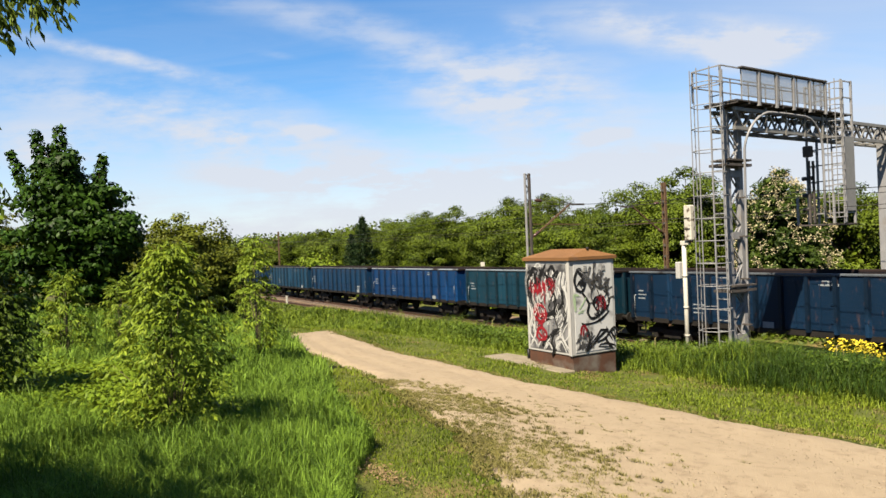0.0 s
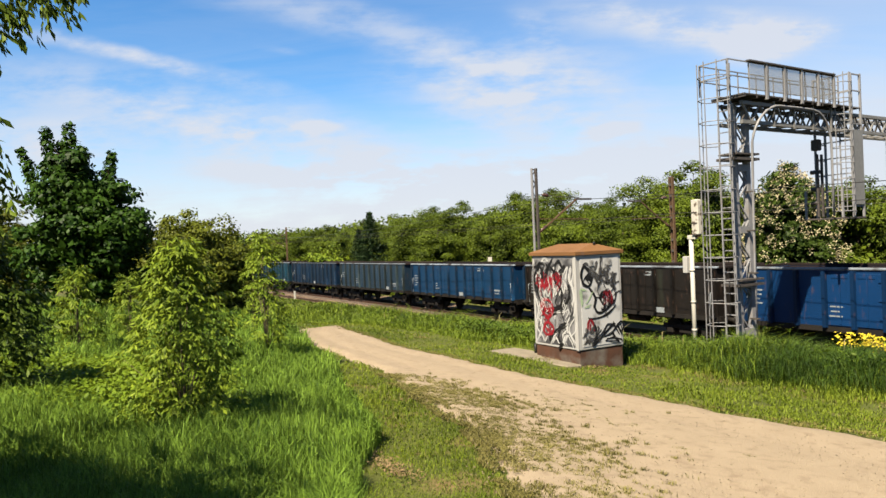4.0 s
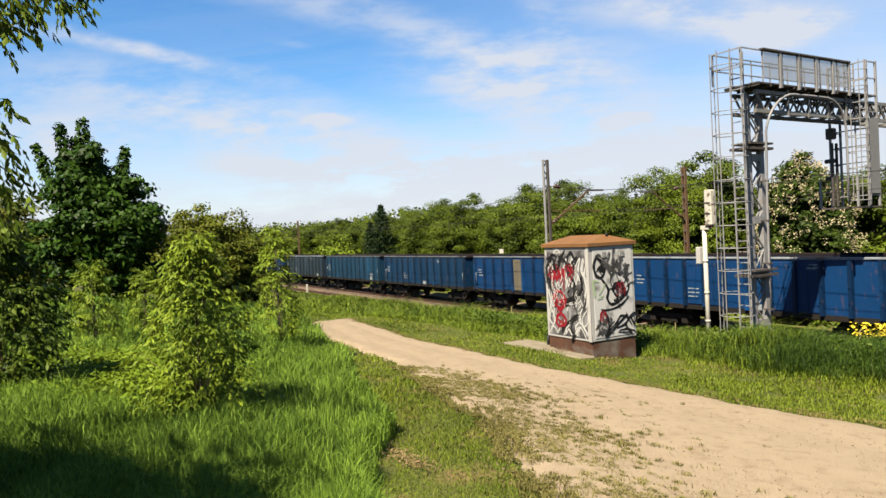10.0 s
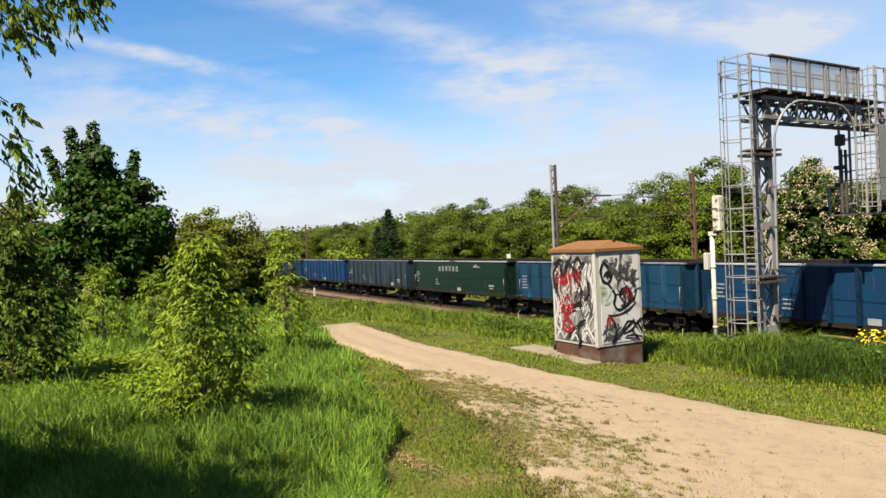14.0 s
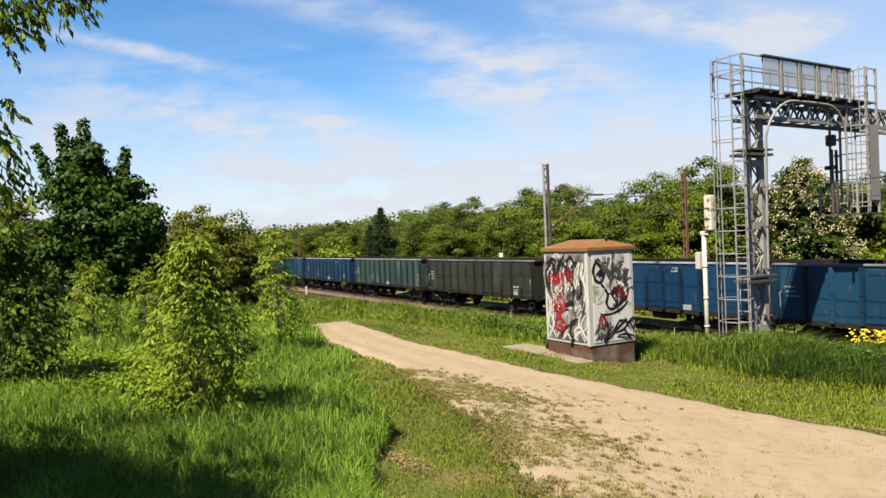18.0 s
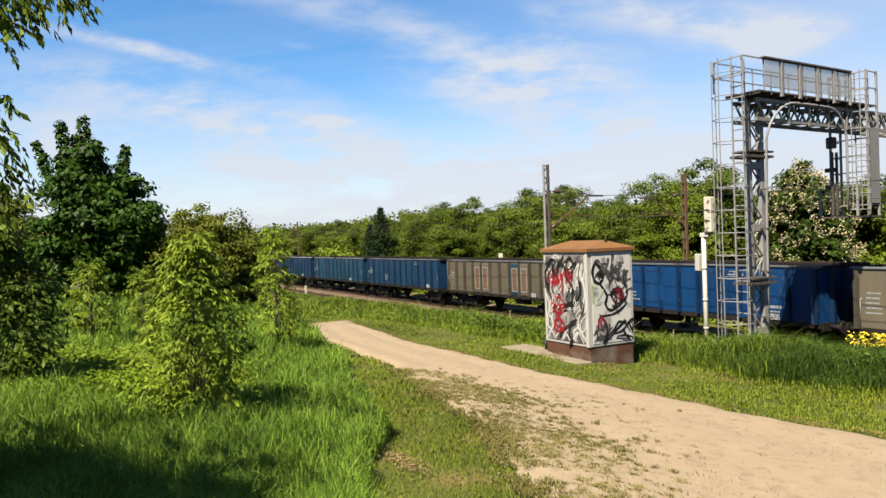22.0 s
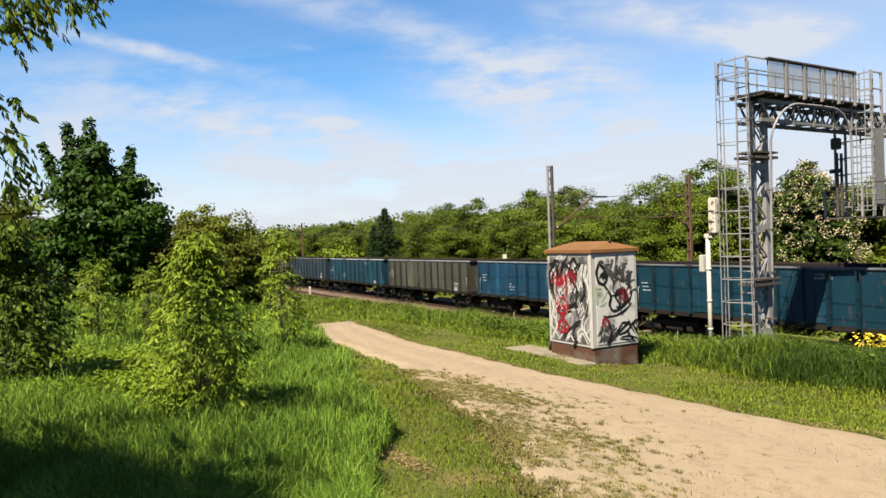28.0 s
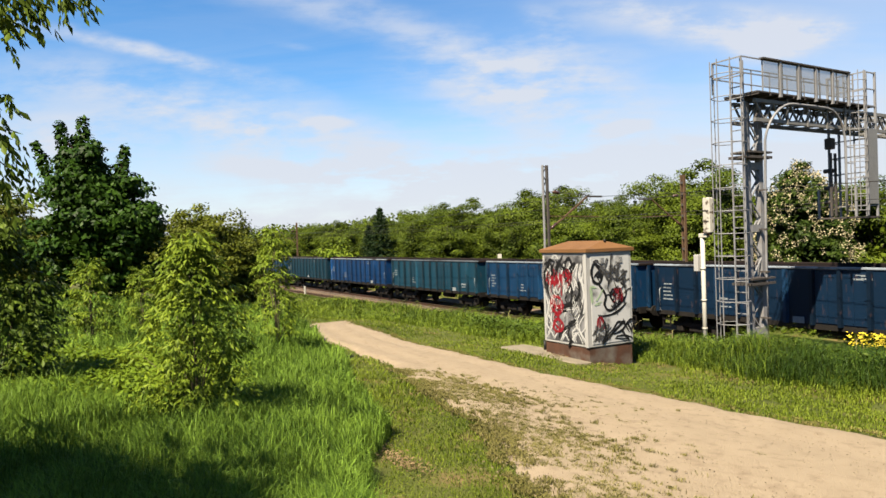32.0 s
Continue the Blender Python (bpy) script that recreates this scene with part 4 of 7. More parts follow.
def signal_cabinet():
    A, B, H = 1.52, 1.28, 2.03
    c = thing("signal_cabinet", TR @ Matrix.Translation((-12.16, 10.46, 1.84)), "grey-white railway cabinet covered in black, red and white graffiti, rusty roof", "cabinet")
    part("plinth", boxm(-A / 2 + 0.02, A / 2 - 0.02, -B / 2 + 0.02, B / 2 - 0.02, -0.35, 0.29, bevel=0.015), M_PLINTH, c, "red-brown stained concrete plinth")
    body = part("body", boxm(-A / 2, A / 2, -B / 2, B / 2, 0.29, 0.29 + H, bevel=0.02), M_CAB, c)
    roof = bmesh.new()
    e, z0, o = 0.29 + H, 0.07, 0.045
    xs, ys = A / 2 + o, B / 2 + o
    lv = [roof.verts.new(p) for p in ((-xs, -ys, e), (xs, -ys, e), (xs, ys, e), (-xs, ys, e))]
    hv = [roof.verts.new(p) for p in ((-xs, -ys, e + z0), (xs, -ys, e + z0), (xs, ys, e + z0), (-xs, ys, e + z0))]
    rv = [roof.verts.new(p) for p in ((-xs + 0.22, 0, e + 0.24), (xs - 0.22, 0, e + 0.24))]
    roof.faces.new(lv[::-1])
    for i in range(4):
        roof.faces.new((lv[i], lv[(i + 1) % 4], hv[(i + 1) % 4], hv[i]))
    roof.faces.new((hv[0], hv[1], rv[1], rv[0]))
    roof.faces.new((hv[2], hv[3], rv[0], rv[1]))
    roof.faces.new((hv[1], hv[2], rv[1]))
    roof.faces.new((hv[3], hv[0], rv[0]))
    r = part("roof", roof, M_CABROOF, c, "rust-brown hipped sheet roof")
    part("lifting_eye", tubem([(xs - 0.17, 0, e + 0.2), (xs - 0.17, 0, e + 0.27)], 0.025, 8), M_BLACK, r, "black lifting eye")
    part("door_panel", boxm(-A / 2 + 0.1, A / 2 - 0.12, -B / 2 - 0.012, -B / 2 + 0.003, 0.36, 0.29 + H - 0.07, bevel=0.004), M_FRONT, body, "shut cabinet door clouded with grey spray paint")
    part("corner_strip", boxm(A / 2 - 0.07, A / 2 + 0.006, -B / 2 - 0.018, -B / 2 + 0.002, 0.3, 0.29 + H - 0.01), M_CAB, body, "white corner strip")
    part("door_panel", boxm(A / 2 - 0.003, A / 2 + 0.01, -B / 2 + 0.1, B / 2 - 0.08, 0.36, 0.29 + H - 0.07, bevel=0.004), M_SIDE, body, "shut cabinet side panel with spray haze")
    for y in (-0.22, 0.3):
        v = part("vent", boxm(A / 2 + 0.008, A / 2 + 0.02, y - 0.05, y + 0.05, 2.06, 2.19), M_GREYSPRAY, body, "small grey vent")
        for k in range(4):
            part("slat", boxm(A / 2 + 0.018, A / 2 + 0.028, y - 0.042, y + 0.042, 2.075 + k * 0.027, 2.088 + k * 0.027), M_CAB, v)
    f = -B / 2 - 0.0155
    rnd = random.Random(4)
    # front face, seen as along = x
    g = []
    for k in range(13):
        x = -0.66 + k * 0.105
        ribbon(g, [(x, 2.18 - 0.25 * rnd.random()), (x + rnd.uniform(-0.1, 0.1), 1.85), (x + rnd.uniform(-0.1, 0.1), 1.5)], 0.12, "y", f)
    for k in range(12):
        x = -0.62 + k * 0.1
        ribbon(g, [(x, 1.2 + 0.2 * rnd.random()), (x + rnd.uniform(-0.15, 0.15), 0.9), (x + rnd.uniform(-0.12, 0.12), 0.45)], 0.085, "y", f)
    strokes(g, M_GREYSPRAY, body, "smoky grey spray shading")
    g = []
    ribbon(g, [(-0.57, 0.5), (-0.42, 0.7), (-0.55, 0.91)], 0.035, "y", f - 0.002)
    ribbon(g, [(-0.6, 0.51), (-0.44, 0.69), (-0.6, 0.93)], 0.021, "y", f - 0.0025)
    ribbon(g, [(-0.38, 0.37), (-0.23, 0.62), (-0.37, 0.84), (-0.27, 0.96)], 0.035, "y", f - 0.002)
    ribbon(g, [(-0.16, 0.37), (-0.05, 0.55), (-0.12, 0.73)], 0.035, "y", f - 0.002)
    ribbon(g, [(0.22, 0.37), (0.42, 0.59), (0.61, 0.35)], 0.040, "y", f - 0.002)
    ribbon(g, [(0.27, 0.39), (0.47, 0.61), (0.66, 0.39)], 0.024, "y", f - 0.0025)
    ribbon(g, [(0.52, 1.0), (0.38, 0.78), (0.52, 0.62), (0.68, 0.43)], 0.045, "y", f - 0.002)
    ribbon(g, [(0.68, 1.0), (0.48, 0.71), (0.74, 0.38)], 0.040, "y", f - 0.002)
    ribbon(g, [(0.33, 0.37), (0.25, 0.59), (0.42, 0.74), (0.35, 0.91)], 0.035, "y", f - 0.002)
    ribbon(g, [(0.38, 0.37), (0.3, 0.6), (0.45, 0.73), (0.4, 0.94)], 0.021, "y", f - 0.0025)
    ribbon(g, [(0.61, 2.09), (0.52, 1.81), (0.67, 1.54), (0.59, 1.15)], 0.045, "y", f - 0.002)
    ribbon(g, [(0.63, 2.07), (0.56, 1.81), (0.66, 1.53), (0.6, 1.15)], 0.027, "y", f - 0.0025)
    ribbon(g, [(0.68, 1.93), (0.61, 1.68), (0.7, 1.29), (0.63, 1.01)], 0.040, "y", f - 0.002)
    ribbon(g, [(-0.01, 1.41), (0.03, 1.61), (0.1, 1.42), (0.14, 1.64), (0.22, 1.45), (0.27, 1.68), (0.35, 1.5), (0.4, 1.7), (0.48, 1.54)], 0.040, "y", f - 0.002)
    ribbon(g, [(-0.08, 1.78), (0.03, 2.06), (0.14, 1.87), (0.25, 2.09), (0.33, 1.91), (0.5, 2.08), (0.4, 1.79)], 0.050, "y", f - 0.002)
    ribbon(g, [(-0.68, 1.42), (-0.57, 1.1), (-0.67, 0.75), (-0.53, 0.59)], 0.040, "y", f - 0.002)
    ribbon(g, [(-0.64, 1.39), (-0.53, 1.06), (-0.63, 0.71), (-0.48, 0.55)], 0.024, "y", f - 0.0025)
    ribbon(g, [(-0.53, 1.29), (-0.46, 0.96), (-0.53, 0.71)], 0.035, "y", f - 0.002)
    ribbon(g, [(-0.5, 1.24), (-0.44, 0.89), (-0.49, 0.64)], 0.021, "y", f - 0.0025)
    ribbon(g, [(-0.63, 1.83), (-0.52, 1.95), (-0.42, 1.83), (-0.53, 1.7)], 0.045, "y", f - 0.002)
    ribbon(g, [(-0.35, 1.41), (-0.27, 1.54), (-0.2, 1.41), (-0.1, 1.54)], 0.035, "y", f - 0.002)
    ribbon(g, [(-0.42, 2.17), (-0.27, 2.26), (-0.16, 2.18)], 0.035, "y", f - 0.002)
    ribbon(g, [(-0.41, 2.19), (-0.26, 2.2), (-0.15, 2.2)], 0.021, "y", f - 0.0025)
    ribbon(g, [(-0.01, 0.91), (0.1, 1.06), (0.29, 1.09), (0.48, 1.16)], 0.035, "y", f - 0.002)
    ribbon(g, [(-0.08, 0.39), (0.03, 0.5), (0.14, 0.37)], 0.030, "y", f - 0.002)
    ribbon(g, [(-0.09, 0.43), (0.0, 0.52), (0.11, 0.39)], 0.018, "y", f - 0.0025)
    ribbon(g, [(-0.65, 0.39), (-0.5, 0.55), (-0.38, 0.42)], 0.030, "y", f - 0.002)
    ribbon(g, [(0.1, 0.75), (0.03, 0.59), (-0.08, 0.52)], 0.035, "y", f - 0.002)
    ribbon(g, [(0.52, 0.59), (0.67, 0.71), (0.72, 0.91)], 0.035, "y", f - 0.002)
    ribbon(g, [(0.48, 1.42), (0.59, 1.29), (0.52, 1.06)], 0.040, "y", f - 0.002)
    strokes(g, M_WHITESPRAY, body, "flame-like white spray strokes")
    g = []
    ribbon(g, [(-0.53, 2.02), (-0.65, 1.91), (-0.67, 1.72), (-0.57, 1.54), (-0.42, 1.68), (-0.35, 1.91), (-0.48, 2.1), (-0.67, 2.06)], 0.058, "y", f - 0.004)
    ribbon(g, [(-0.58, 1.99), (-0.66, 1.88), (-0.66, 1.67), (-0.63, 1.5), (-0.48, 1.64), (-0.38, 1.9), (-0.54, 2.07), (-0.66, 2.03)], 0.036, "y", f - 0.0045)
    ribbon(g, [(-0.46, 2.06), (-0.27, 1.79), (-0.16, 2.05), (0.01, 2.26)], 0.062, "y", f - 0.004)
    ribbon(g, [(-0.47, 2.07), (-0.3, 1.8), (-0.19, 2.07), (0.0, 2.2)], 0.039, "y", f - 0.0045)
    ribbon(g, [(-0.16, 2.17), (-0.01, 1.99), (0.18, 1.95), (0.4, 2.11), (0.33, 1.93), (0.08, 1.84)], 0.058, "y", f - 0.004)
    ribbon(g, [(-0.21, 2.14), (-0.04, 1.95), (0.15, 1.92), (0.36, 2.07), (0.29, 1.9), (0.03, 1.81)], 0.036, "y", f - 0.0045)
    ribbon(g, [(-0.68, 1.87), (-0.55, 1.48), (-0.35, 1.34), (-0.16, 1.39)], 0.052, "y", f - 0.004)
    ribbon(g, [(-0.66, 1.85), (-0.57, 1.45), (-0.36, 1.32), (-0.15, 1.35)], 0.033, "y", f - 0.0045)
    ribbon(g, [(0.48, 1.68), (0.53, 1.48), (0.38, 1.28), (0.14, 1.14), (-0.16, 1.09)], 0.073, "y", f - 0.004)
    ribbon(g, [(0.51, 1.71), (0.55, 1.53), (0.43, 1.33), (0.19, 1.18), (-0.11, 1.13)], 0.045, "y", f - 0.0045)
    ribbon(g, [(0.42, 1.42), (0.2, 1.23), (-0.07, 1.16)], 0.052, "y", f - 0.004)
    ribbon(g, [(0.36, 1.42), (0.17, 1.22), (-0.13, 1.15)], 0.033, "y", f - 0.0045)
    ribbon(g, [(-0.22, 0.44), (-0.14, 0.55), (0.03, 0.68), (0.22, 0.78), (0.37, 0.87)], 0.052, "y", f - 0.004)
    ribbon(g, [(-0.2, 0.42), (-0.12, 0.53), (0.07, 0.65), (0.28, 0.74), (0.42, 0.81)], 0.033, "y", f - 0.0045)
    ribbon(g, [(0.38, 0.88), (0.18, 0.71), (0.12, 0.52), (0.22, 0.39), (0.1, 0.26)], 0.068, "y", f - 0.004)
    ribbon(g, [(0.42, 0.87), (0.22, 0.73), (0.13, 0.51), (0.25, 0.4), (0.12, 0.36)], 0.043, "y", f - 0.0045)
    ribbon(g, [(-0.57, 1.61), (-0.46, 1.36), (-0.35, 1.1), (-0.38, 0.96)], 0.052, "y", f - 0.004)
    ribbon(g, [(-0.58, 1.62), (-0.49, 1.37), (-0.38, 1.11), (-0.42, 0.97)], 0.033, "y", f - 0.0045)
    ribbon(g, [(-0.61, 2.01), (-0.46, 2.15), (-0.31, 2.11)], 0.062, "y", f - 0.004)
    ribbon(g, [(-0.55, 1.99), (-0.41, 2.15), (-0.26, 2.1)], 0.039, "y", f - 0.0045)
    ribbon(g, [(-0.01, 1.78), (0.14, 1.68), (0.29, 1.52), (0.25, 1.34)], 0.052, "y", f - 0.004)
    ribbon(g, [(0.0, 1.78), (0.12, 1.71), (0.31, 1.54), (0.25, 1.37)], 0.033, "y", f - 0.0045)
    ribbon(g, [(0.07, 2.11), (0.22, 2.22), (0.33, 2.06)], 0.052, "y", f - 0.004)
    ribbon(g, [(0.03, 2.09), (0.18, 2.18), (0.31, 2.05)], 0.033, "y", f - 0.0045)
    ribbon(g, [(-0.35, 1.1), (-0.12, 1.01), (0.1, 1.04)], 0.042, "y", f - 0.004)
    ribbon(g, [(-0.37, 1.14), (-0.14, 1.03), (0.07, 1.05)], 0.026, "y", f - 0.0045)
    strokes(g, M_BLACK, body, "bold black spray strokes")
    g = []
    ribbon(g, [(-0.59, 1.69), (-0.5, 1.82), (-0.46, 1.54), (-0.38, 1.79), (-0.31, 1.56), (-0.23, 1.82), (-0.16, 1.56), (-0.1, 1.84), (-0.01, 1.6)], 0.060, "y", f - 0.006)
    ribbon(g, [(-0.61, 1.67), (-0.51, 1.82), (-0.48, 1.55), (-0.38, 1.78), (-0.31, 1.56), (-0.22, 1.81), (-0.16, 1.55), (-0.09, 1.82), (-0.0, 1.6)], 0.036, "y", f - 0.0065)
    ribbon(g, [(-0.08, 1.68), (-0.01, 1.87), (0.1, 1.9), (0.18, 1.77), (0.29, 1.82), (0.07, 1.69)], 0.060, "y", f - 0.006)
    ribbon(g, [(-0.09, 1.66), (-0.01, 1.86), (0.11, 1.86), (0.16, 1.73), (0.27, 1.8), (0.08, 1.67)], 0.036, "y", f - 0.0065)
    ribbon(g, [(-0.38, 1.29), (-0.46, 1.16), (-0.38, 1.02), (-0.2, 0.95), (-0.05, 1.06), (-0.08, 1.27), (-0.27, 1.33), (-0.4, 1.25), (-0.23, 1.1), (0.01, 1.16)], 0.066, "y", f - 0.006)
    ribbon(g, [(-0.41, 1.33), (-0.48, 1.19), (-0.42, 1.08), (-0.23, 0.99), (-0.07, 1.11), (-0.12, 1.31), (-0.3, 1.37), (-0.44, 1.3), (-0.24, 1.14), (-0.01, 1.19)], 0.040, "y", f - 0.0065)
    ribbon(g, [(-0.31, 0.78), (-0.38, 0.65), (-0.27, 0.56), (-0.08, 0.61), (-0.05, 0.75), (-0.2, 0.83), (-0.33, 0.75), (-0.16, 0.59)], 0.060, "y", f - 0.006)
    ribbon(g, [(-0.35, 0.82), (-0.39, 0.65), (-0.27, 0.57), (-0.09, 0.64), (-0.08, 0.78), (-0.22, 0.86), (-0.36, 0.78), (-0.16, 0.62)], 0.036, "y", f - 0.0065)
    ribbon(g, [(-0.2, 0.96), (-0.2, 0.8)], 0.030, "y", f - 0.006)
    ribbon(g, [(-0.2, 0.91), (-0.19, 0.76)], 0.018, "y", f - 0.0065)
    ribbon(g, [(-0.46, 1.56), (-0.46, 1.42)], 0.024, "y", f - 0.006)
    ribbon(g, [(-0.45, 1.53), (-0.47, 1.4)], 0.014, "y", f - 0.0065)
    ribbon(g, [(-0.1, 1.6), (-0.08, 1.37)], 0.024, "y", f - 0.006)
    ribbon(g, [(-0.07, 1.54), (-0.07, 1.33)], 0.014, "y", f - 0.0065)
    ribbon(g, [(-0.55, 1.63), (-0.35, 1.66), (-0.12, 1.69)], 0.060, "y", f - 0.006)
    ribbon(g, [(-0.53, 1.63), (-0.35, 1.65), (-0.13, 1.71)], 0.036, "y", f - 0.0065)
    ribbon(g, [(-0.01, 1.78), (0.14, 1.82), (0.29, 1.88)], 0.048, "y", f - 0.006)
    ribbon(g, [(0.03, 1.78), (0.16, 1.82), (0.33, 1.87)], 0.029, "y", f - 0.0065)
    strokes(g, M_RED, body, "dripping red spray strokes")

    def scribble(count, x0, x1, z0, z1, tall, w, axis, off):
        """Quick shaky lines filling a patch."""
        made = []
        away = -1 if axis == "y" else 1
        for k in range(count):
            x, z = rnd.uniform(x0, x1), rnd.uniform(z0, z1)
            dx, dz = rnd.uniform(-0.09, 0.09), tall * rnd.uniform(0.5, 1.1)
            pts = [(x, z), (x + dx, z - dz * 0.5), (x - dx * 0.6, z - dz)]
            stroke(made, [(min(max(p[0], -0.6), 0.64), min(max(p[1], 0.4), 2.2)) for p in pts], w * rnd.uniform(0.7, 1.3), axis, off + away * k * 0.00004)
        return made
    strokes(scribble(26, -0.5, 0.45, 1.2, 2.1, 0.3, 0.02, "y", f - 0.0072), M_WHITESPRAY, body, "")
    strokes(scribble(20, -0.64, 0.3, 1.85, 2.2, 0.3, 0.026, "y", f - 0.0086), M_BLACK, body, "")
    strokes(scribble(12, 0.1, 0.6, 1.2, 1.8, 0.35, 0.022, "y", f - 0.0096), M_BLACK, body, "")
    strokes(scribble(13, -0.56, 0.22, 1.8, 1.98, 0.32, 0.016, "y", f - 0.0106), M_RED, body, "")
    strokes(scribble(9, -0.42, -0.08, 1.05, 1.35, 0.22, 0.016, "y", f - 0.0116), M_RED, body, "")
    strokes(scribble(7, -0.36, -0.08, 0.7, 1.0, 0.2, 0.016, "y", f - 0.0126), M_RED, body, "")
    # side face, seen as along = y
    s = A / 2 + 0.0135
    g = []
    ribbon(g, [(-0.22, 1.77), (-0.13, 1.99), (-0.07, 2.18)], 0.1, "x", s)
    ribbon(g, [(0.02, 1.75), (0.05, 2.01), (0.07, 2.26)], 0.12, "x", s)
    ribbon(g, [(0.17, 1.76), (0.23, 1.95), (0.28, 2.12)], 0.09, "x", s)
    ribbon(g, [(0.25, 1.7), (0.36, 1.8), (0.5, 1.88)], 0.09, "x", s)
    ribbon(g, [(0.3, 1.6), (0.43, 1.66), (0.56, 1.7)], 0.07, "x", s)
    ribbon(g, [(-0.13, 1.94), (-0.03, 1.79), (0.13, 1.71), (0.26, 1.66)], 0.1, "x", s)
    ribbon(g, [(-0.46, 2.1), (-0.36, 2.13), (-0.23, 2.0)], 0.09, "x", s)
    ribbon(g, [(0.4, 1.41), (0.5, 1.47), (0.6, 1.48)], 0.07, "x", s)
    ribbon(g, [(-0.5, 0.42), (-0.36, 0.5), (-0.2, 0.5)], 0.1, "x", s)
    ribbon(g, [(-0.53, 0.53), (-0.43, 0.62)], 0.07, "x", s)
    strokes(g, M_SOOT, body, "smoky dark spray shading")
    g = []
    ribbon(g, [(-0.45, 2.09), (-0.53, 1.91), (-0.46, 1.71), (-0.33, 1.65), (-0.23, 1.78), (-0.3, 1.99), (-0.45, 2.09)], 0.078, "x", s + 0.002)
    ribbon(g, [(-0.44, 2.05), (-0.54, 1.88), (-0.46, 1.69), (-0.34, 1.63), (-0.25, 1.74), (-0.32, 1.94), (-0.44, 2.07)], 0.049, "x", s + 0.0025)
    ribbon(g, [(-0.43, 1.8), (-0.36, 1.87), (-0.3, 1.76)], 0.073, "x", s + 0.002)
    ribbon(g, [(-0.46, 1.77), (-0.38, 1.84), (-0.33, 1.71)], 0.045, "x", s + 0.0025)
    ribbon(g, [(0.03, 1.71), (0.0, 1.86), (0.1, 1.92), (0.2, 1.8), (0.17, 1.69)], 0.046, "x", s + 0.002)
    ribbon(g, [(0.02, 1.68), (-0.02, 1.81), (0.1, 1.86), (0.2, 1.78), (0.18, 1.65)], 0.029, "x", s + 0.0025)
    ribbon(g, [(-0.33, 1.61), (-0.15, 1.41), (-0.18, 1.17), (-0.05, 1.04), (0.2, 1.13), (0.4, 1.29), (0.46, 1.45)], 0.058, "x", s + 0.002)
    ribbon(g, [(-0.32, 1.64), (-0.14, 1.41), (-0.16, 1.18), (-0.04, 1.06), (0.19, 1.15), (0.41, 1.3), (0.47, 1.46)], 0.036, "x", s + 0.0025)
    ribbon(g, [(-0.3, 0.95), (-0.07, 0.95), (0.2, 1.01), (0.43, 1.18)], 0.058, "x", s + 0.002)
    ribbon(g, [(-0.35, 0.95), (-0.09, 0.95), (0.17, 1.03), (0.42, 1.17)], 0.036, "x", s + 0.0025)
    ribbon(g, [(0.07, 1.23), (-0.03, 1.38), (0.07, 1.49), (0.26, 1.43), (0.3, 1.25), (0.13, 1.11), (0.0, 1.14)], 0.052, "x", s + 0.002)
    ribbon(g, [(0.08, 1.24), (-0.01, 1.38), (0.1, 1.52), (0.28, 1.46), (0.34, 1.25), (0.17, 1.13), (0.05, 1.16)], 0.033, "x", s + 0.0025)
    ribbon(g, [(-0.36, 0.98), (-0.22, 0.79), (-0.17, 0.56), (-0.26, 0.39), (-0.1, 0.48), (0.13, 0.64), (0.26, 0.74), (0.38, 0.8)], 0.062, "x", s + 0.002)
    ribbon(g, [(-0.32, 0.98), (-0.18, 0.77), (-0.14, 0.54), (-0.25, 0.36), (-0.09, 0.45), (0.14, 0.62), (0.29, 0.72), (0.4, 0.79)], 0.039, "x", s + 0.0025)
    ribbon(g, [(0.03, 0.58), (0.2, 0.79), (0.4, 0.71), (0.26, 0.57), (0.07, 0.54)], 0.046, "x", s + 0.002)
    ribbon(g, [(0.02, 0.57), (0.17, 0.8), (0.39, 0.7), (0.24, 0.57), (0.05, 0.52)], 0.029, "x", s + 0.0025)
    ribbon(g, [(0.13, 0.48), (0.36, 0.47), (0.58, 0.42)], 0.052, "x", s + 0.002)
    ribbon(g, [(0.09, 0.43), (0.31, 0.42), (0.52, 0.37)], 0.033, "x", s + 0.0025)
    ribbon(g, [(0.51, 0.36), (0.33, 0.6), (0.55, 0.82), (0.66, 0.71), (0.56, 0.61), (0.45, 0.78)], 0.052, "x", s + 0.002)
    ribbon(g, [(0.48, 0.36), (0.31, 0.56), (0.52, 0.76), (0.58, 0.67), (0.56, 0.55), (0.44, 0.74)], 0.033, "x", s + 0.0025)
    ribbon(g, [(-0.15, 0.49), (0.05, 0.66)], 0.046, "x", s + 0.002)
    ribbon(g, [(-0.21, 0.53), (0.0, 0.7)], 0.029, "x", s + 0.0025)
    ribbon(g, [(0.33, 0.85), (0.48, 0.56)], 0.042, "x", s + 0.002)
    ribbon(g, [(0.33, 0.81), (0.5, 0.53)], 0.026, "x", s + 0.0025)
    ribbon(g, [(-0.13, 1.39), (0.07, 1.41), (0.2, 1.57)], 0.042, "x", s + 0.002)
    ribbon(g, [(-0.08, 1.38), (0.09, 1.4), (0.24, 1.57)], 0.026, "x", s + 0.0025)
    strokes(g, M_BLACK, body, "bold black spray strokes")
    g = []
    ribbon(g, [(0.07, 1.35), (0.12, 1.51), (0.2, 1.4), (0.26, 1.52), (0.33, 1.37), (0.3, 1.28)], 0.040, "x", s + 0.004)
    ribbon(g, [(-0.4, 0.67), (-0.36, 0.89), (-0.26, 0.9), (-0.22, 0.68)], 0.050, "x", s + 0.004)
    ribbon(g, [(-0.33, 0.7), (-0.3, 0.88)], 0.035, "x", s + 0.004)
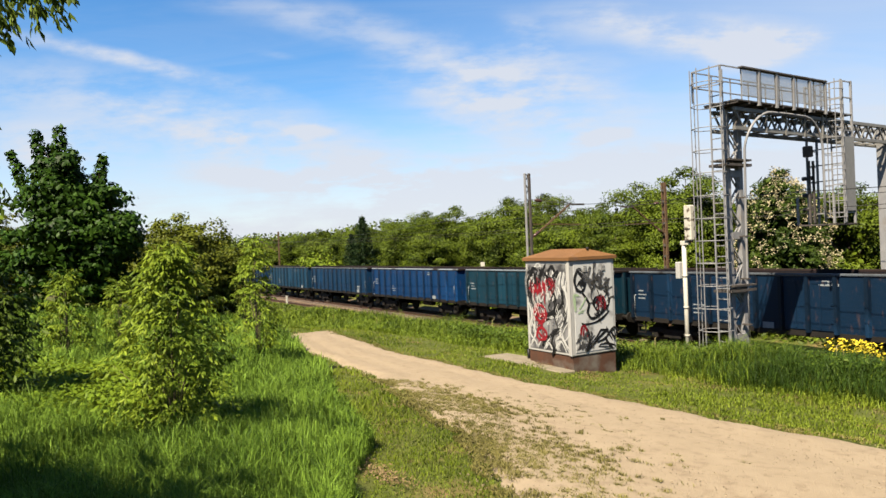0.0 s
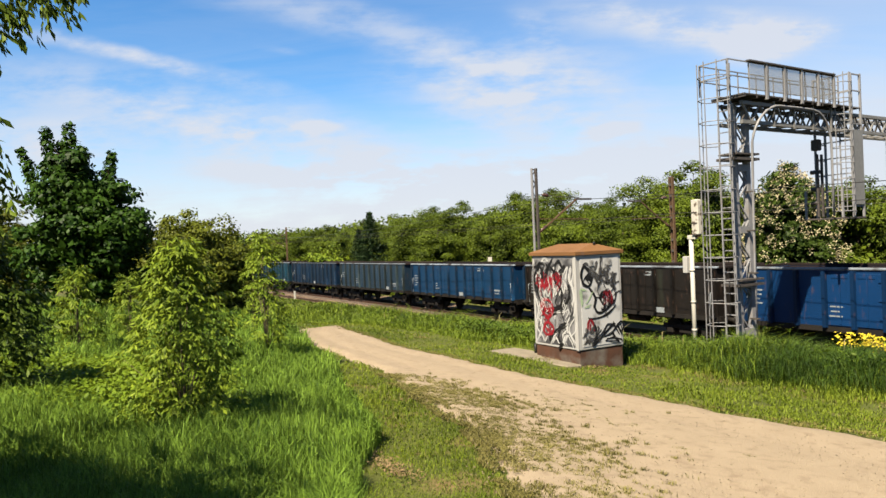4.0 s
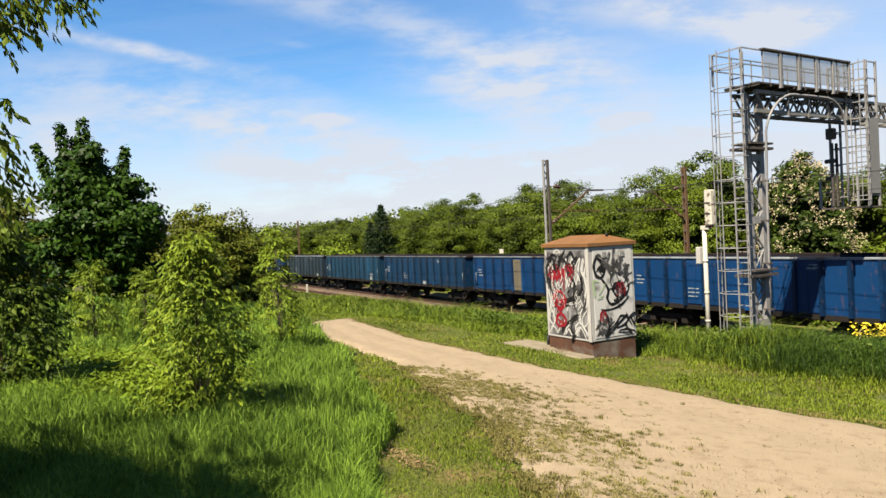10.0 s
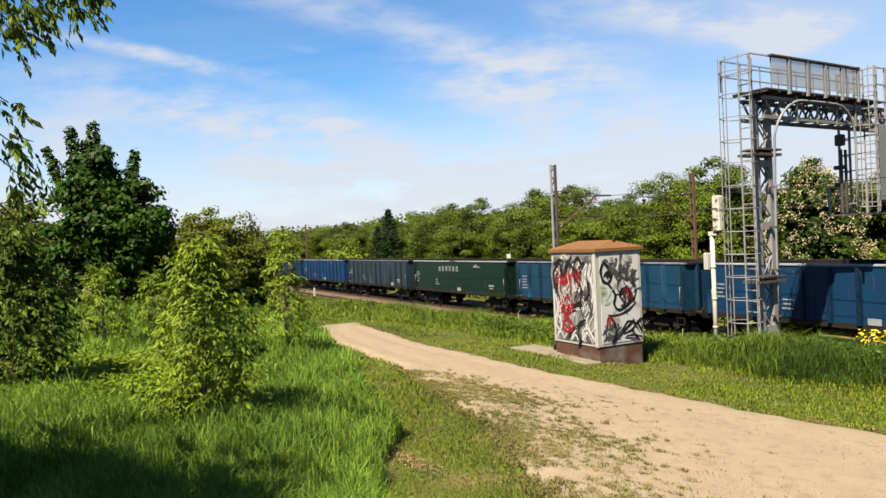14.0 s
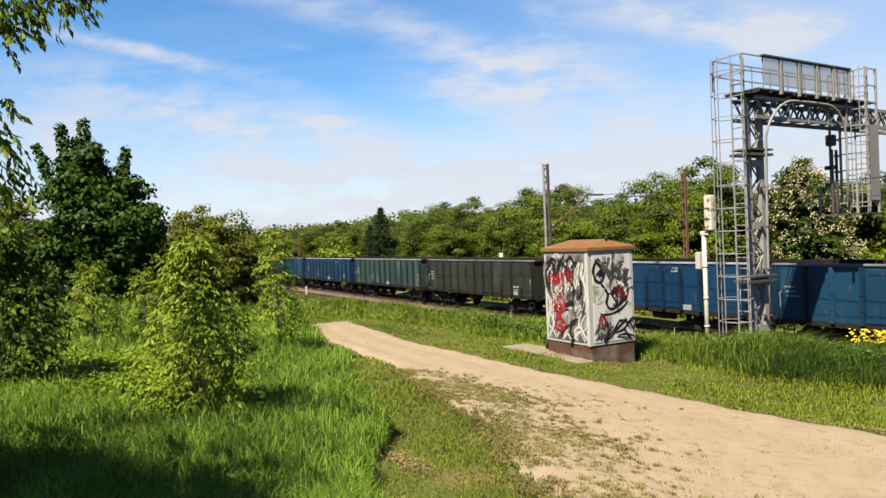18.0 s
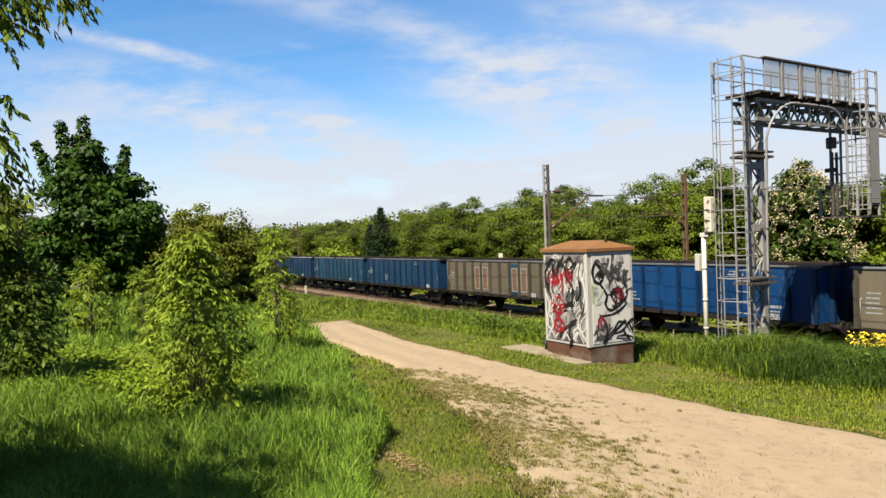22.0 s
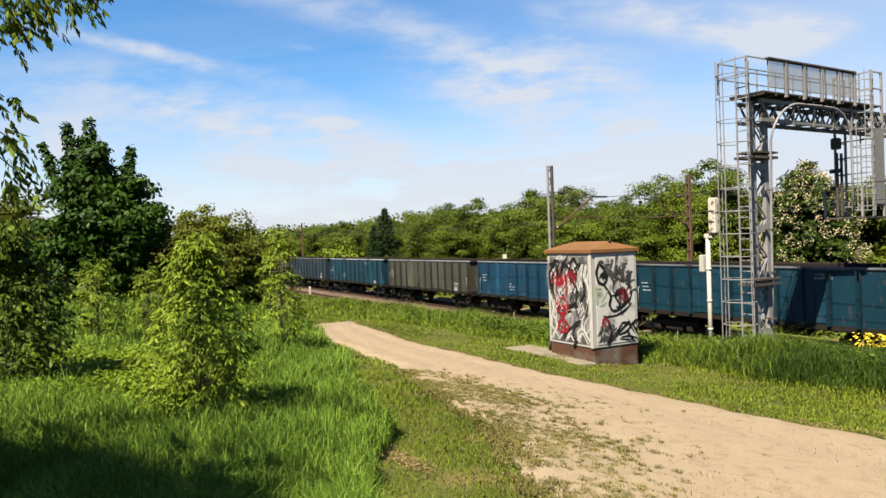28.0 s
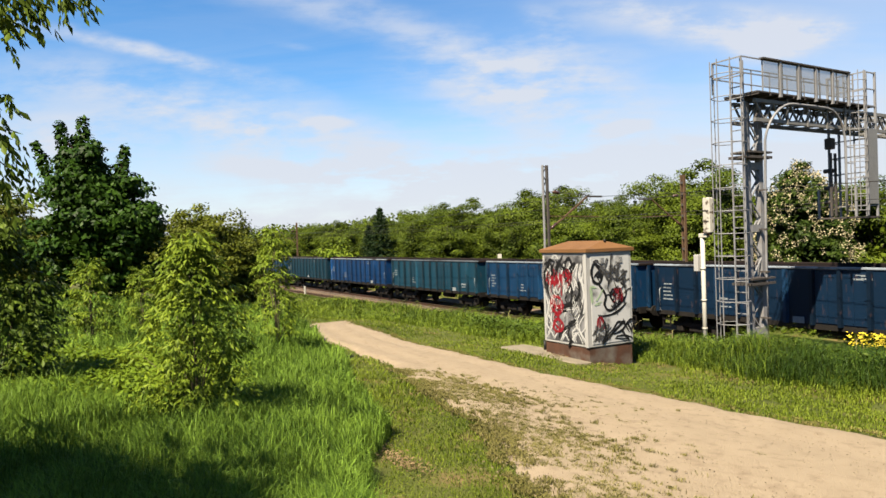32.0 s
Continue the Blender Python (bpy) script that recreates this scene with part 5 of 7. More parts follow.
    ribbon(g, [(0.13, 1.45), (0.26, 1.34)], 0.035, "x", s + 0.004)
    ribbon(g, [(0.16, 1.51), (0.28, 1.38)], 0.021, "x", s + 0.0045)
    strokes(g, M_RED, body, "red spray strokes")
    strokes(scribble(20, -0.25, 0.42, 1.75, 2.1, 0.28, 0.07, "x", s + 0.0052), M_SOOT, body, "")
    strokes(scribble(10, -0.5, 0.0, 0.5, 0.8, 0.25, 0.06, "x", s + 0.0064), M_SOOT, body, "")
    strokes(scribble(14, -0.05, 0.4, 1.25, 1.75, 0.4, 0.02, "x", s + 0.0072), M_BLACK, body, "")
    strokes(scribble(5, 0.1, 0.34, 1.35, 1.52, 0.16, 0.014, "x", s + 0.008), M_RED, body, "")
    g = []
    ribbon(g, [(-0.53, 1.24), (-0.55, 1.58), (-0.43, 1.56)], 0.040, "x", s + 0.004)
    ribbon(g, [(-0.51, 1.22), (-0.51, 1.58), (-0.39, 1.55)], 0.024, "x", s + 0.0045)
    ribbon(g, [(-0.4, 1.28), (-0.31, 1.4), (-0.22, 1.52)], 0.045, "x", s + 0.004)
    ribbon(g, [(-0.46, 1.19), (-0.3, 1.21)], 0.030, "x", s + 0.004)
    ribbon(g, [(-0.43, 1.23), (-0.27, 1.26)], 0.018, "x", s + 0.0045)
    strokes(g, M_GREENSPRAY, body, "pale green spray strokes")
    # concrete slab beside it
    sl = boxm(-1.15, 0.35, -0.42, 0.5, -0.12, 0.035, bevel=0.03)
    o = new("concrete_slab", bpy.data.meshes.new("concrete_slab"))
    sl.to_mesh(o.data)
    sl.free()
    o.data.materials.append(M_SLAB)
    o.matrix_basis = TR @ pose(-13.05, 9.72, gz(-13.0, 9.75) - 0.005, -1.5, 0, 3)
    tagged(o, "weathered pale concrete slab lying in grass beside the cabinet", "slab")
    s2 = boxm(-0.72, 0.72, -0.2, 0.2, -0.12, 0.03, bevel=0.02)
    o = new("concrete_slab", bpy.data.meshes.new("concrete_slab"))
    s2.to_mesh(o.data)
    s2.free()
    o.data.materials.append(M_SLAB)
    o.matrix_basis = TR @ pose(-11.95, 9.56, gz(-11.95, 9.56) - 0.02, -2, 0, -2)
    tagged(o, "narrow worn concrete slab half sunk before the cabinet plinth", "slab")
    pst = new("marker_stub", bpy.data.meshes.new("marker_stub"))
    b2 = tubem([(0, 0, -0.05), (0, 0, 0.24)], 0.035, 8)
    b2.to_mesh(pst.data)
    b2.free()
    pst.data.materials.append(M_BLACK)
    pst.matrix_basis = TR @ pose(-13.15, 10.0, gz(-13.15, 10.0) + 0.03)
    tagged(pst, "short black stub post on the slab edge", "post")


def lattice(parent, a0, a1, b0, b1, n, w):
    """Zigzag lacing between two chords a0-a1 and b0-b1."""
    a0, a1, b0, b1 = map(Vector, (a0, a1, b0, b1))
    for i in range(n):
        p = a0.lerp(a1, i / n)
        q = b0.lerp(b1, (i + 1) / n)
        r = b0.lerp(b1, i / n)
        s = a0.lerp(a1, (i + 1) / n)
        part("lacing_bar", bar(bmesh.new(), p if i % 2 else r, q if i % 2 else s, w), M_STEEL, parent)


def mast(parent, y, base, top, wide=0.62, deep=0.36, mid=()):
    m = part("mast", boxm(-deep / 2 - 0.12, deep / 2 + 0.12, y - wide / 2 - 0.12, y + wide / 2 + 0.12, base - 0.3, base + 0.12), M_SLAB, parent, "concrete foot of the mast")
    for dy in (-wide / 2 + 0.06, wide / 2 - 0.09):
        leg = bmesh.new()
        w = 0.15 if dy < 0 else 0.19
        d2 = deep / 2
        box(leg, -deep / 2, d2, y + dy - w / 2, y + dy + w / 2, base, top, bevel=0.012)
        part("leg", leg, M_STEEL, m, "grey steel channel leg")
    n = 14
    for x in (-deep / 2 + 0.02, deep / 2 - 0.02):
        lattice(m, (x, y - wide / 2 + 0.08, base), (x, y - wide / 2 + 0.08, top), (x, y + wide / 2 - 0.14, base), (x, y + wide / 2 - 0.14, top), n, 0.035)
    for z in mid:
        part("batten", boxm(-deep / 2 - 0.012, deep / 2 + 0.012, y - wide / 2 + 0.1, y + wide / 2 - 0.15, z, z + 0.2), M_STEEL, m)
    return m


def railing(parent, pts, z, h, post=0.05, rails=(0.5, 1.0), mat_=None):
    for a, b in zip(pts, pts[1:]):
        a, b = Vector((*a, 0)), Vector((*b, 0))
        n = max(1, round((b - a).length / 0.95))
        for i in range(n + 1):
            p = a.lerp(b, i / n)
            if i < n:
                part("railing_post", bar(bmesh.new(), (p.x, p.y, z), (p.x, p.y, z + h), post), mat_ or M_STEEL, parent)
        for r in rails:
            part("rail", bar(bmesh.new(), (a.x, a.y, z + h * r), (b.x, b.y, z + h * r), 0.03), mat_ or M_STEEL, parent)


def ladder_cage(parent, x, y, z0, z1, out=-1, r=0.36, hoop_dz=0.62, cage_from=None):
    """Ladder at (x, y) with hoops bulging towards out along y."""
    lad = part("ladder", bar(bmesh.new(), (x - 0.2, y, z0), (x - 0.2, y, z1), 0.036), M_STEEL, parent, "grey steel ladder")
    part("stile", bar(bmesh.new(), (x + 0.2, y, z0), (x + 0.2, y, z1), 0.036), M_STEEL, lad)
    k = int((z1 - z0) / 0.3)
    rung = bar(bmesh.new(), (-0.2, 0, 0), (0.2, 0, 0), 0.028)
    me = bpy.data.meshes.new("rung")
    rung.to_mesh(me)
    rung.free()
    me.materials.append(M_STEEL)
    for i in range(1, k):
        part("rung", me, None, lad, matrix=Matrix.Translation((x, y, z0 + i * 0.3)))
    zc = cage_from if cage_from is not None else z0 + 0.4
    cage = part("cage_bar", bar(bmesh.new(), (x, y + out * 2.0 * r, zc), (x, y + out * 2.0 * r, z1), 0.022), M_STEEL, parent, "safety cage upright")
    for dx, dy in ((-r, 1.0), (r, 1.0), (-r * 0.75, 1.7), (r * 0.75, 1.7)):
        part("cage_upright", bar(bmesh.new(), (x + dx, y + out * r * dy, zc), (x + dx, y + out * r * dy, z1), 0.02), M_STEEL, cage)
    pts = [(-0.2, 0), (-r, 0.5), (-r, 1.0), (-r * 0.75, 1.7), (0, 2.0), (r * 0.75, 1.7), (r, 1.0), (r, 0.5), (0.2, 0)]
    hb = bmesh.new()
    tube(hb, [(q[0], out * r * q[1], 0) for q in pts], 0.013, 5)
    hme = bpy.data.meshes.new("hoop")
    hb.to_mesh(hme)
    hb.free()
    hme.materials.append(M_STEEL)
    z = zc
    while z < z1:
        part("hoop", hme, None, cage, matrix=Matrix.Translation((x, y, z)))
        z += hoop_dz
    return lad


def signal_gantry():
    g = thing("signal_gantry", pose(8.5, 20.1, 0, 0, 0, -57.0), "grey galvanised steel railway signal gantry with caged ladders and walkway", "signal gantry")
    base = gz(-13.0, 17.6) + 0.05
    mast(g, -0.17, base, 8.1, wide=0.70, deep=0.15, mid=(1.55, 2.9, 4.45, 6.2))
    mast(g, 8.75, -0.2, 8.1, mid=(2.5, 4.5))
    for z in (2.97, 6.5):
        c = part("clamp", boxm(-0.3, 0.3, -0.85, 0.28, z, z + 0.07), M_STEEL_DARK, g, "dark clamp frame round the mast")
        part("clamp_plate", boxm(-0.3, 0.3, -0.75, 0.28, z + 0.15, z + 0.2), M_STEEL_DARK, c)
    # truss beam, with its shade put into the darker steel greys
    for x in (-0.34, 0.34):
        for z in (7.55, 8.08):
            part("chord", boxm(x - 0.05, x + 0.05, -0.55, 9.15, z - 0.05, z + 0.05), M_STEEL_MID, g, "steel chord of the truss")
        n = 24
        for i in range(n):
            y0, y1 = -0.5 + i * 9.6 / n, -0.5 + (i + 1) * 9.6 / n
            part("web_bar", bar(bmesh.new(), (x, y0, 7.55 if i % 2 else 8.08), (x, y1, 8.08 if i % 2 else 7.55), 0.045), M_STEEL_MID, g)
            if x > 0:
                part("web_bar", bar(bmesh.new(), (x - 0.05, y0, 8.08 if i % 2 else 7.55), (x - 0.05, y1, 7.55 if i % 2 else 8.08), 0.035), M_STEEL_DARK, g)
    for i in range(13):
        for z in (7.55, 8.08):
            part("cross_bar", bar(bmesh.new(), (-0.34, -0.5 + i * 0.72, z), (0.34, -0.14 + i * 0.72, z), 0.04), M_STEEL_MID, g)
    for y in (0.9, 1.9, 2.9, 3.9):
        part("stiffener", boxm(0.38, 0.42, y - 0.03, y + 0.03, 7.46, 8.2), M_STEEL_MID, g, "upright stiffener")
    # walkway
    D, T = 8.30, 9.17
    deck = part("walkway_deck", boxm(-0.5, 0.55, -0.7, 5.4, D - 0.04, D), M_STEEL_DARK, g, "dark grating deck")
    for y in np.arange(-0.65, 5.4, 0.55):
        part("deck_beam", boxm(-0.5, 0.55, float(y) - 0.03, float(y) + 0.03, D - 0.1, D - 0.04), M_STEEL_DARK, deck)
    railing(g, [(-0.42, 4.0), (-0.42, -1.3), (0.5, -1.3), (0.5, 4.2)], D, T - D, post=0.028)
    for i in range(5):
        y0 = -0.5 + i * 0.87
        pn = part("infill_panel", boxm(0.56, 0.575, y0 + 0.06, y0 + 0.79, D + 0.1, T - 0.05), M_MESH, g, "pale sheet panel of the railing")
        part("panel_post", boxm(0.53, 0.6, y0 + 0.79, y0 + 0.87, D - 0.12, T + 0.03), M_STEEL, pn)
        part("panel_cap", boxm(0.48, 0.62, y0, y0 + 0.87, T, T + 0.04), M_STEEL_DARK, pn)
    # climbing ladder on the mast
    ladder_cage(g, 0.0, -0.82, base + 0.25, T, out=-1, r=0.42, hoop_dz=0.62, cage_from=base + 0.9)
    # hanging signal cage
    Yc = 4.75
    lo = part("signal_platform", boxm(-0.62, 0.62, Yc - 0.75, Yc + 0.6, 4.76, 4.81), M_STEEL_DARK, g, "small hanging service platform")
    for x in (-0.58, 0.58):
        for y in (Yc - 0.7, Yc - 0.05, Yc + 0.55):
            part("hanger", bar(bmesh.new(), (x, y, 4.8), (x, y, 9.35 if y > Yc - 0.5 else 5.7), 0.06), M_STEEL, lo)
    for z in np.arange(5.15, 9.4, 0.52):
        for a, b in (((-0.58, Yc - 0.05), (0.58, Yc - 0.05)), ((0.58, Yc - 0.05), (0.58, Yc + 0.55)), ((-0.58, Yc - 0.05), (-0.58, Yc + 0.55))):
            part("cage_rail", bar(bmesh.new(), (*a, float(z)), (*b, float(z)), 0.035), M_STEEL, lo)
    part("back_screen", boxm(0.6, 0.625, Yc - 0.06, Yc + 0.52, 5.2, 7.55), M_SCREEN, lo, "plain grey back screen of the signal")
    head = part("signal_head", boxm(-0.25, 0.0, Yc - 0.92, Yc - 0.7, 6.95, 7.3, bevel=0.03), M_STEEL_DARK, lo, "dark junction box of the signal")
    for y in (-0.7, -0.45):
        part("cable_tray", boxm(-0.22, -0.16, Yc + y, Yc + y + 0.07, 4.85, 6.85), M_STEEL_DARK, head)
    for z in (5.3, 5.75, 6.3):
        part("lamp_hood", tubem([(-0.2, Yc - 0.5, z), (-0.5, Yc - 0.5, z)], 0.07, 10), M_STEEL_DARK, head)
    ladder_cage(lo, 0.45, Yc - 0.1, 4.85, 9.3, out=-1, r=0.3, hoop_dz=0.5, cage_from=5.0)
    # cable conduit arching along the beam
    arch = [(0.26, -0.06, base), (0.26, -0.06, 3.2), (0.28, -0.08, 5.0), (0.34, -0.1, 7.0)]
    arch += [(0.34 + 0.18 * math.sin(a), -0.1 + 1.1 * (1 - math.cos(a)), 7.0 + 1.05 * math.sin(a)) for a in np.linspace(0.2, math.pi / 2, 8)]
    arch += [(0.52, 2.0, 8.06), (0.52, 2.7, 8.05)]
    arch += [(0.52, 2.7 + 0.95 * math.sin(a), 8.05 - 1.05 * (1 - math.cos(a))) for a in np.linspace(0.3, math.pi / 2, 6)]
    arch += [(0.5, 3.68, 6.2), (0.5, 3.7, 4.85)]
    part("conduit", tubem(arch, 0.036, 8), M_STEEL, g, "pale cable conduit bent in an arch")
    for z in (2.0, 3.3, 4.5, 5.6):
        part("conduit_clip", boxm(0.06, 0.32, -0.12, 0.0, z, z + 0.04), M_STEEL_DARK, g)


def dwarf_signal():
    x, y = 6.87, 20.0
    X, Y = rot_to_track(x, y)
    b = gz(X, Y)
    s = thing("white_signal_post", TR @ Matrix.Translation((X, Y, b)), "white-painted slim signal post with stained lamp head, rear side", "signal post")
    top = 4.36 - b
    part("post", tubem([(0, 0, -0.3), (0, 0, top)], 0.062, 10), M_WHITE, s)
    part("post_cap", boxm(-0.08, 0.2, -0.07, 0.07, top - 0.02, top + 0.1, bevel=0.01), M_WHITE, s)
    for z in (0.7, 1.5, 2.4):
        part("band", tubem([(0, 0, z), (0, 0, z + 0.06)], 0.075, 10), M_WHITE, s)
    hd = part("lamp_head", boxm(0.1, 0.34, -0.1, 0.1, top + 0.1, top + 1.1, bevel=0.03), M_HEAD, s, "white rust-stained lamp head")
    for z in (0.3, 0.62, 0.92):
        part("lamp_cap", tubem([(0.12, 0.1, top + z), (0.12, 0.26, top + z)], 0.09, 10), M_STEEL_DARK, hd)
        part("stain", boxm(0.12, 0.32, -0.112, -0.099, top + z - 0.2, top + z - 0.17), M_STEEL_DARK, hd, "dark joint of the head")
    part("lamp_arm", boxm(0.02, 0.3, -0.05, 0.05, top + 0.04, top + 0.12), M_RUST, s, "rusty bracket")
    part("relay_box", boxm(-0.24, -0.09, -0.12, 0.12, top - 0.98, top - 0.5, bevel=0.015), M_CAB, s, "small grey relay box")


def lattice_mast(x, y, top, mat_, label, arm_dir, arm, base):
    """Overhead-line mast: two channels with battens, and a cantilever over one track."""
    X, Y = rot_to_track(x, y)
    m = thing("catenary_mast", TR @ Matrix.Translation((X, Y, 0)), label, "catenary mast", "overhead line masts")
    part("foot", boxm(-0.35, 0.35, -0.35, 0.35, base - 0.5, base + 0.15, bevel=0.03), M_SLAB, m, "concrete foot")
    if mat_ is M_RUST_POLE:
        for dx in (-0.088, 0.088):
            part("channel", boxm(dx - 0.032, dx + 0.032, -0.08, 0.08, base, top, bevel=0.01), mat_, m)
    else:
        # sun and shade are in the colours: pale left channel, dark right channel
        for dy, w, mm in ((-0.115, 0.03, M_STEEL), (0.10, 0.05, M_STEEL_DARK)):
            part("channel", boxm(-0.05, 0.05, dy - w, dy + w, base, top, bevel=0.01), mm, m)
    z = base + 0.5
    while z < top - 0.1:
        if mat_ is M_RUST_POLE:
            part("batten", boxm(-0.07, 0.07, -0.095, 0.095, z, z + 0.12), M_STEEL_DARK, m)
        else:
            part("lacing_bar", bar(bmesh.new(), (-0.06, -0.08, z), (-0.06, 0.09, min(z + 0.28, top)), 0.03), M_STEEL_DARK, m)
            part("lacing_bar", bar(bmesh.new(), (-0.06, 0.09, min(z + 0.28, top)), (-0.06, -0.08, min(z + 0.55, top)), 0.03), M_STEEL_DARK, m)
        z += 0.55
    a = arm_dir
    part("strut", bar(bmesh.new(), (0, 0.1 * a, 4.75), (0, 2.2 * a, 6.15), 0.06), M_RUST_POLE, m, "slanted dark brown cantilever strut")
    part("arm", bar(bmesh.new(), (0, 2.15 * a, 6.15), (0, arm * a, 6.15), 0.075), M_STEEL_DARK, m)
    tie = part("tie_rod", bar(bmesh.new(), (0, 0.1 * a, 6.35), (0, 2.3 * a, 6.2), 0.025), M_STEEL_DARK, m)
    part("insulator", tubem([(0, 0.35 * a, 6.34), (0, 0.45 * a, 6.33), (0, 0.65 * a, 6.3), (0, 0.75 * a, 6.29)], [0.03, 0.075, 0.075, 0.03], 10), M_CERAMIC, tie, "brown ceramic insulator")
    part("insulator", tubem([(0, 0.2 * a, 4.83), (0, 0.5 * a, 5.03)], 0.06, 10), M_CERAMIC, m, "brown ceramic insulator")
    part("registration_arm", bar(bmesh.new(), (0, 0.2 * a, 5.35), (0, (arm - 0.2) * a, 5.3), 0.04), M_RUST_POLE, m)


def overhead_lines():
    for y, name in ((NEAR_Y, "overhead contact line above the near track"), (TRAIN_Y + 0.1, "overhead contact line above the train")):
        o = thing("overhead_line", TR @ Matrix.Translation((0, y, 0)), "thin dark " + name, "overhead line", "overhead lines")
        xs = np.linspace(-420, 60, 97)
        sup = -26.4
        sag = [6.3 - 0.75 * (1 - ((2 * (((x - sup) % 62) / 62) - 1) ** 2)) for x in xs]
        part("messenger_wire", tubem([(float(x), 0, z) for x, z in zip(xs, sag)], 0.011, 4), M_WIRE, o)
        part("contact_wire", tubem([(-420, 0, 5.25), (60, 0, 5.25)], 0.009, 4), M_WIRE, o)
        for i in range(0, 97, 2):
            part("dropper", tubem([(float(xs[i]), 0, 5.25), (float(xs[i]), 0, sag[i])], 0.006, 4), M_WIRE, o)


def far_masts():
    for k, X in enumerate((-88.0, -150.0, -212.0)):
        for Y, a in ((17.6, 1), (27.7, -1)):
            p = TR @ Vector((X, Y, 0))
            lattice_mast(p.x, p.y, 7.4, M_RUST_POLE, "distant slim overhead line mast beside the tracks", a, 3.0, -0.2)


def small_posts():
    for x, z, w, lab in ((2.72, 3.24, 0.14, "small white square sign on a thin post beyond the train"),):
        s = thing("small_sign", pose(x, 48.5, 0), lab, "sign")
        part("post", tubem([(0, 0, -0.2), (0, 0, z)], 0.025, 6), M_STEEL_DARK, s)
        part("board", boxm(-w, w, -0.035, -0.025, z - 0.12, z + 0.18), M_WHITE, s, "white square board")
    X, Y = rot_to_track(-13.6, 58.0)
    s = thing("kilometre_post", TR @ Matrix.Translation((X, 18.4, -0.3)), "small white marker post beside the near track", "marker post")
    part("post", boxm(-0.07, 0.07, -0.07, 0.07, 0.35, 1.35, bevel=0.01), M_WHITE, s)
    part("base", boxm(-0.075, 0.075, -0.075, 0.075, 0, 0.6), M_RUST, s, "reddish lower part")


signal_cabinet()
signal_gantry()
dwarf_signal()
lattice_mast(3.55, 28.6, 7.42, M_STEEL, "grey lattice overhead line mast with brown cantilever arm", 1, 3.0, 0.5)
lattice_mast(11.2, 35.2, 7.35, M_RUST_POLE, "rust-brown overhead line mast beyond the train", -1, 3.0, -0.2)
overhead_lines()
far_masts()
small_posts()

# ---- plants ----
def crown_points(rng, n_clump, per, centre, radius, sigma, shell=0.55, taper=0.0, rough=0.25):
    """Clump centres within a rough ellipsoid, leaf places on each clump's outside, and the way they face."""
    d = rng.normal(size=(n_clump, 3))
    d /= np.linalg.norm(d, axis=1)[:, None]
    r = rng.uniform(shell, 1.0, n_clump) * (1 + rough * np.sin(d[:, 0] * 5 + d[:, 2] * 3) * np.cos(d[:, 1] * 6 + 1))
    c = d * r[:, None] * np.asarray(radius)
    h = (c[:, 2] / radius[2] + 1) / 2
    c[:, :2] *= (1 - taper * np.clip(h, 0, 1))[:, None]
    c += np.asarray(centre)
    e = rng.normal(size=(n_clump, per, 3))
    e[:, :, 2] += 0.35
    e /= np.linalg.norm(e, axis=2)[:, :, None]
    puff = sigma * rng.uniform(0.9, 1.9, n_clump)[:, None, None] * rng.uniform(0.35, 1.12, (n_clump, per))[:, :, None]
    pts = c[:, None] + e * puff * np.array([1.15, 1.15, 0.6])
    out = e * 0.9 + d[:, None] * 0.5
    return c, pts.reshape(-1, 3), out.reshape(-1, 3)


def trunk_bm(rng, height, r, tips, z_fork):
    bm = bmesh.new()
    lean = rng.uniform(-0.03, 0.03, 2) * height
    tube(bm, [(0, 0, -0.4), (0, 0, 0.0), (lean[0] * 0.4, lean[1] * 0.4, height * 0.4), (lean[0], lean[1], height)], [r * 1.35, r, r * 0.75, r * 0.2], 9)
    for t in tips:
        z0 = min(rng.uniform(z_fork, height * 0.75), max(t[2] - 0.3, z_fork * 0.6))
        k = z0 / height
        a = Vector((lean[0] * k, lean[1] * k, z0))
        b = Vector(t)
        m = a.lerp(b, 0.5) + Vector((0, 0, 0.08 * (b - a).length))
        rr = r * 0.45 * (1 - 0.5 * k)
        tube(bm, [a, m, b], [rr, rr * 0.6, rr * 0.15], 6)
    return bm


TREE_CACHE = {}


def tree_meshes(kind, seed, height, radius, clumps, per, leaf, material, sigma, shell=0.5, taper=0.0, low=0.25, bark=None, trunk_r=None, aspect=0.5, rough=0.25):
    rng = np.random.default_rng(seed)
    rz_ = height * (1 - low) / 2
    centre = (0, 0, height * low + rz_)
    c, pts, out = crown_points(rng, clumps, per, centre, (radius, radius, rz_), sigma, shell, taper, rough)
    v, f = leaves(pts, leaf, aspect, 0.5, 0.0, rng, out)
    # coarse leaves within, which keep light from passing through
    k = rng.choice(len(pts), len(pts) // 16)
    v2, f2 = leaves(np.asarray(centre) + (pts[k] - np.asarray(centre)) * rng.uniform(0.2, 0.8, (len(k), 1)), leaf * 2.2, 0.6, 0.2, 0.0, rng)
    v, f = np.concatenate([v, v2]), np.concatenate([f, f2 + len(v)])
    crown = mesh_np(kind + "_crown", v, f, material)
    pick = c[rng.choice(len(c), min(14, len(c)), replace=False)]
    bm = trunk_bm(rng, height * 0.85, trunk_r or height * 0.018, pick, height * low * 0.8)
    me = bpy.data.meshes.new(kind + "_trunk")
    bm.to_mesh(me)
    bm.free()
    me.materials.append(bark or M_BARK)
    return me, crown


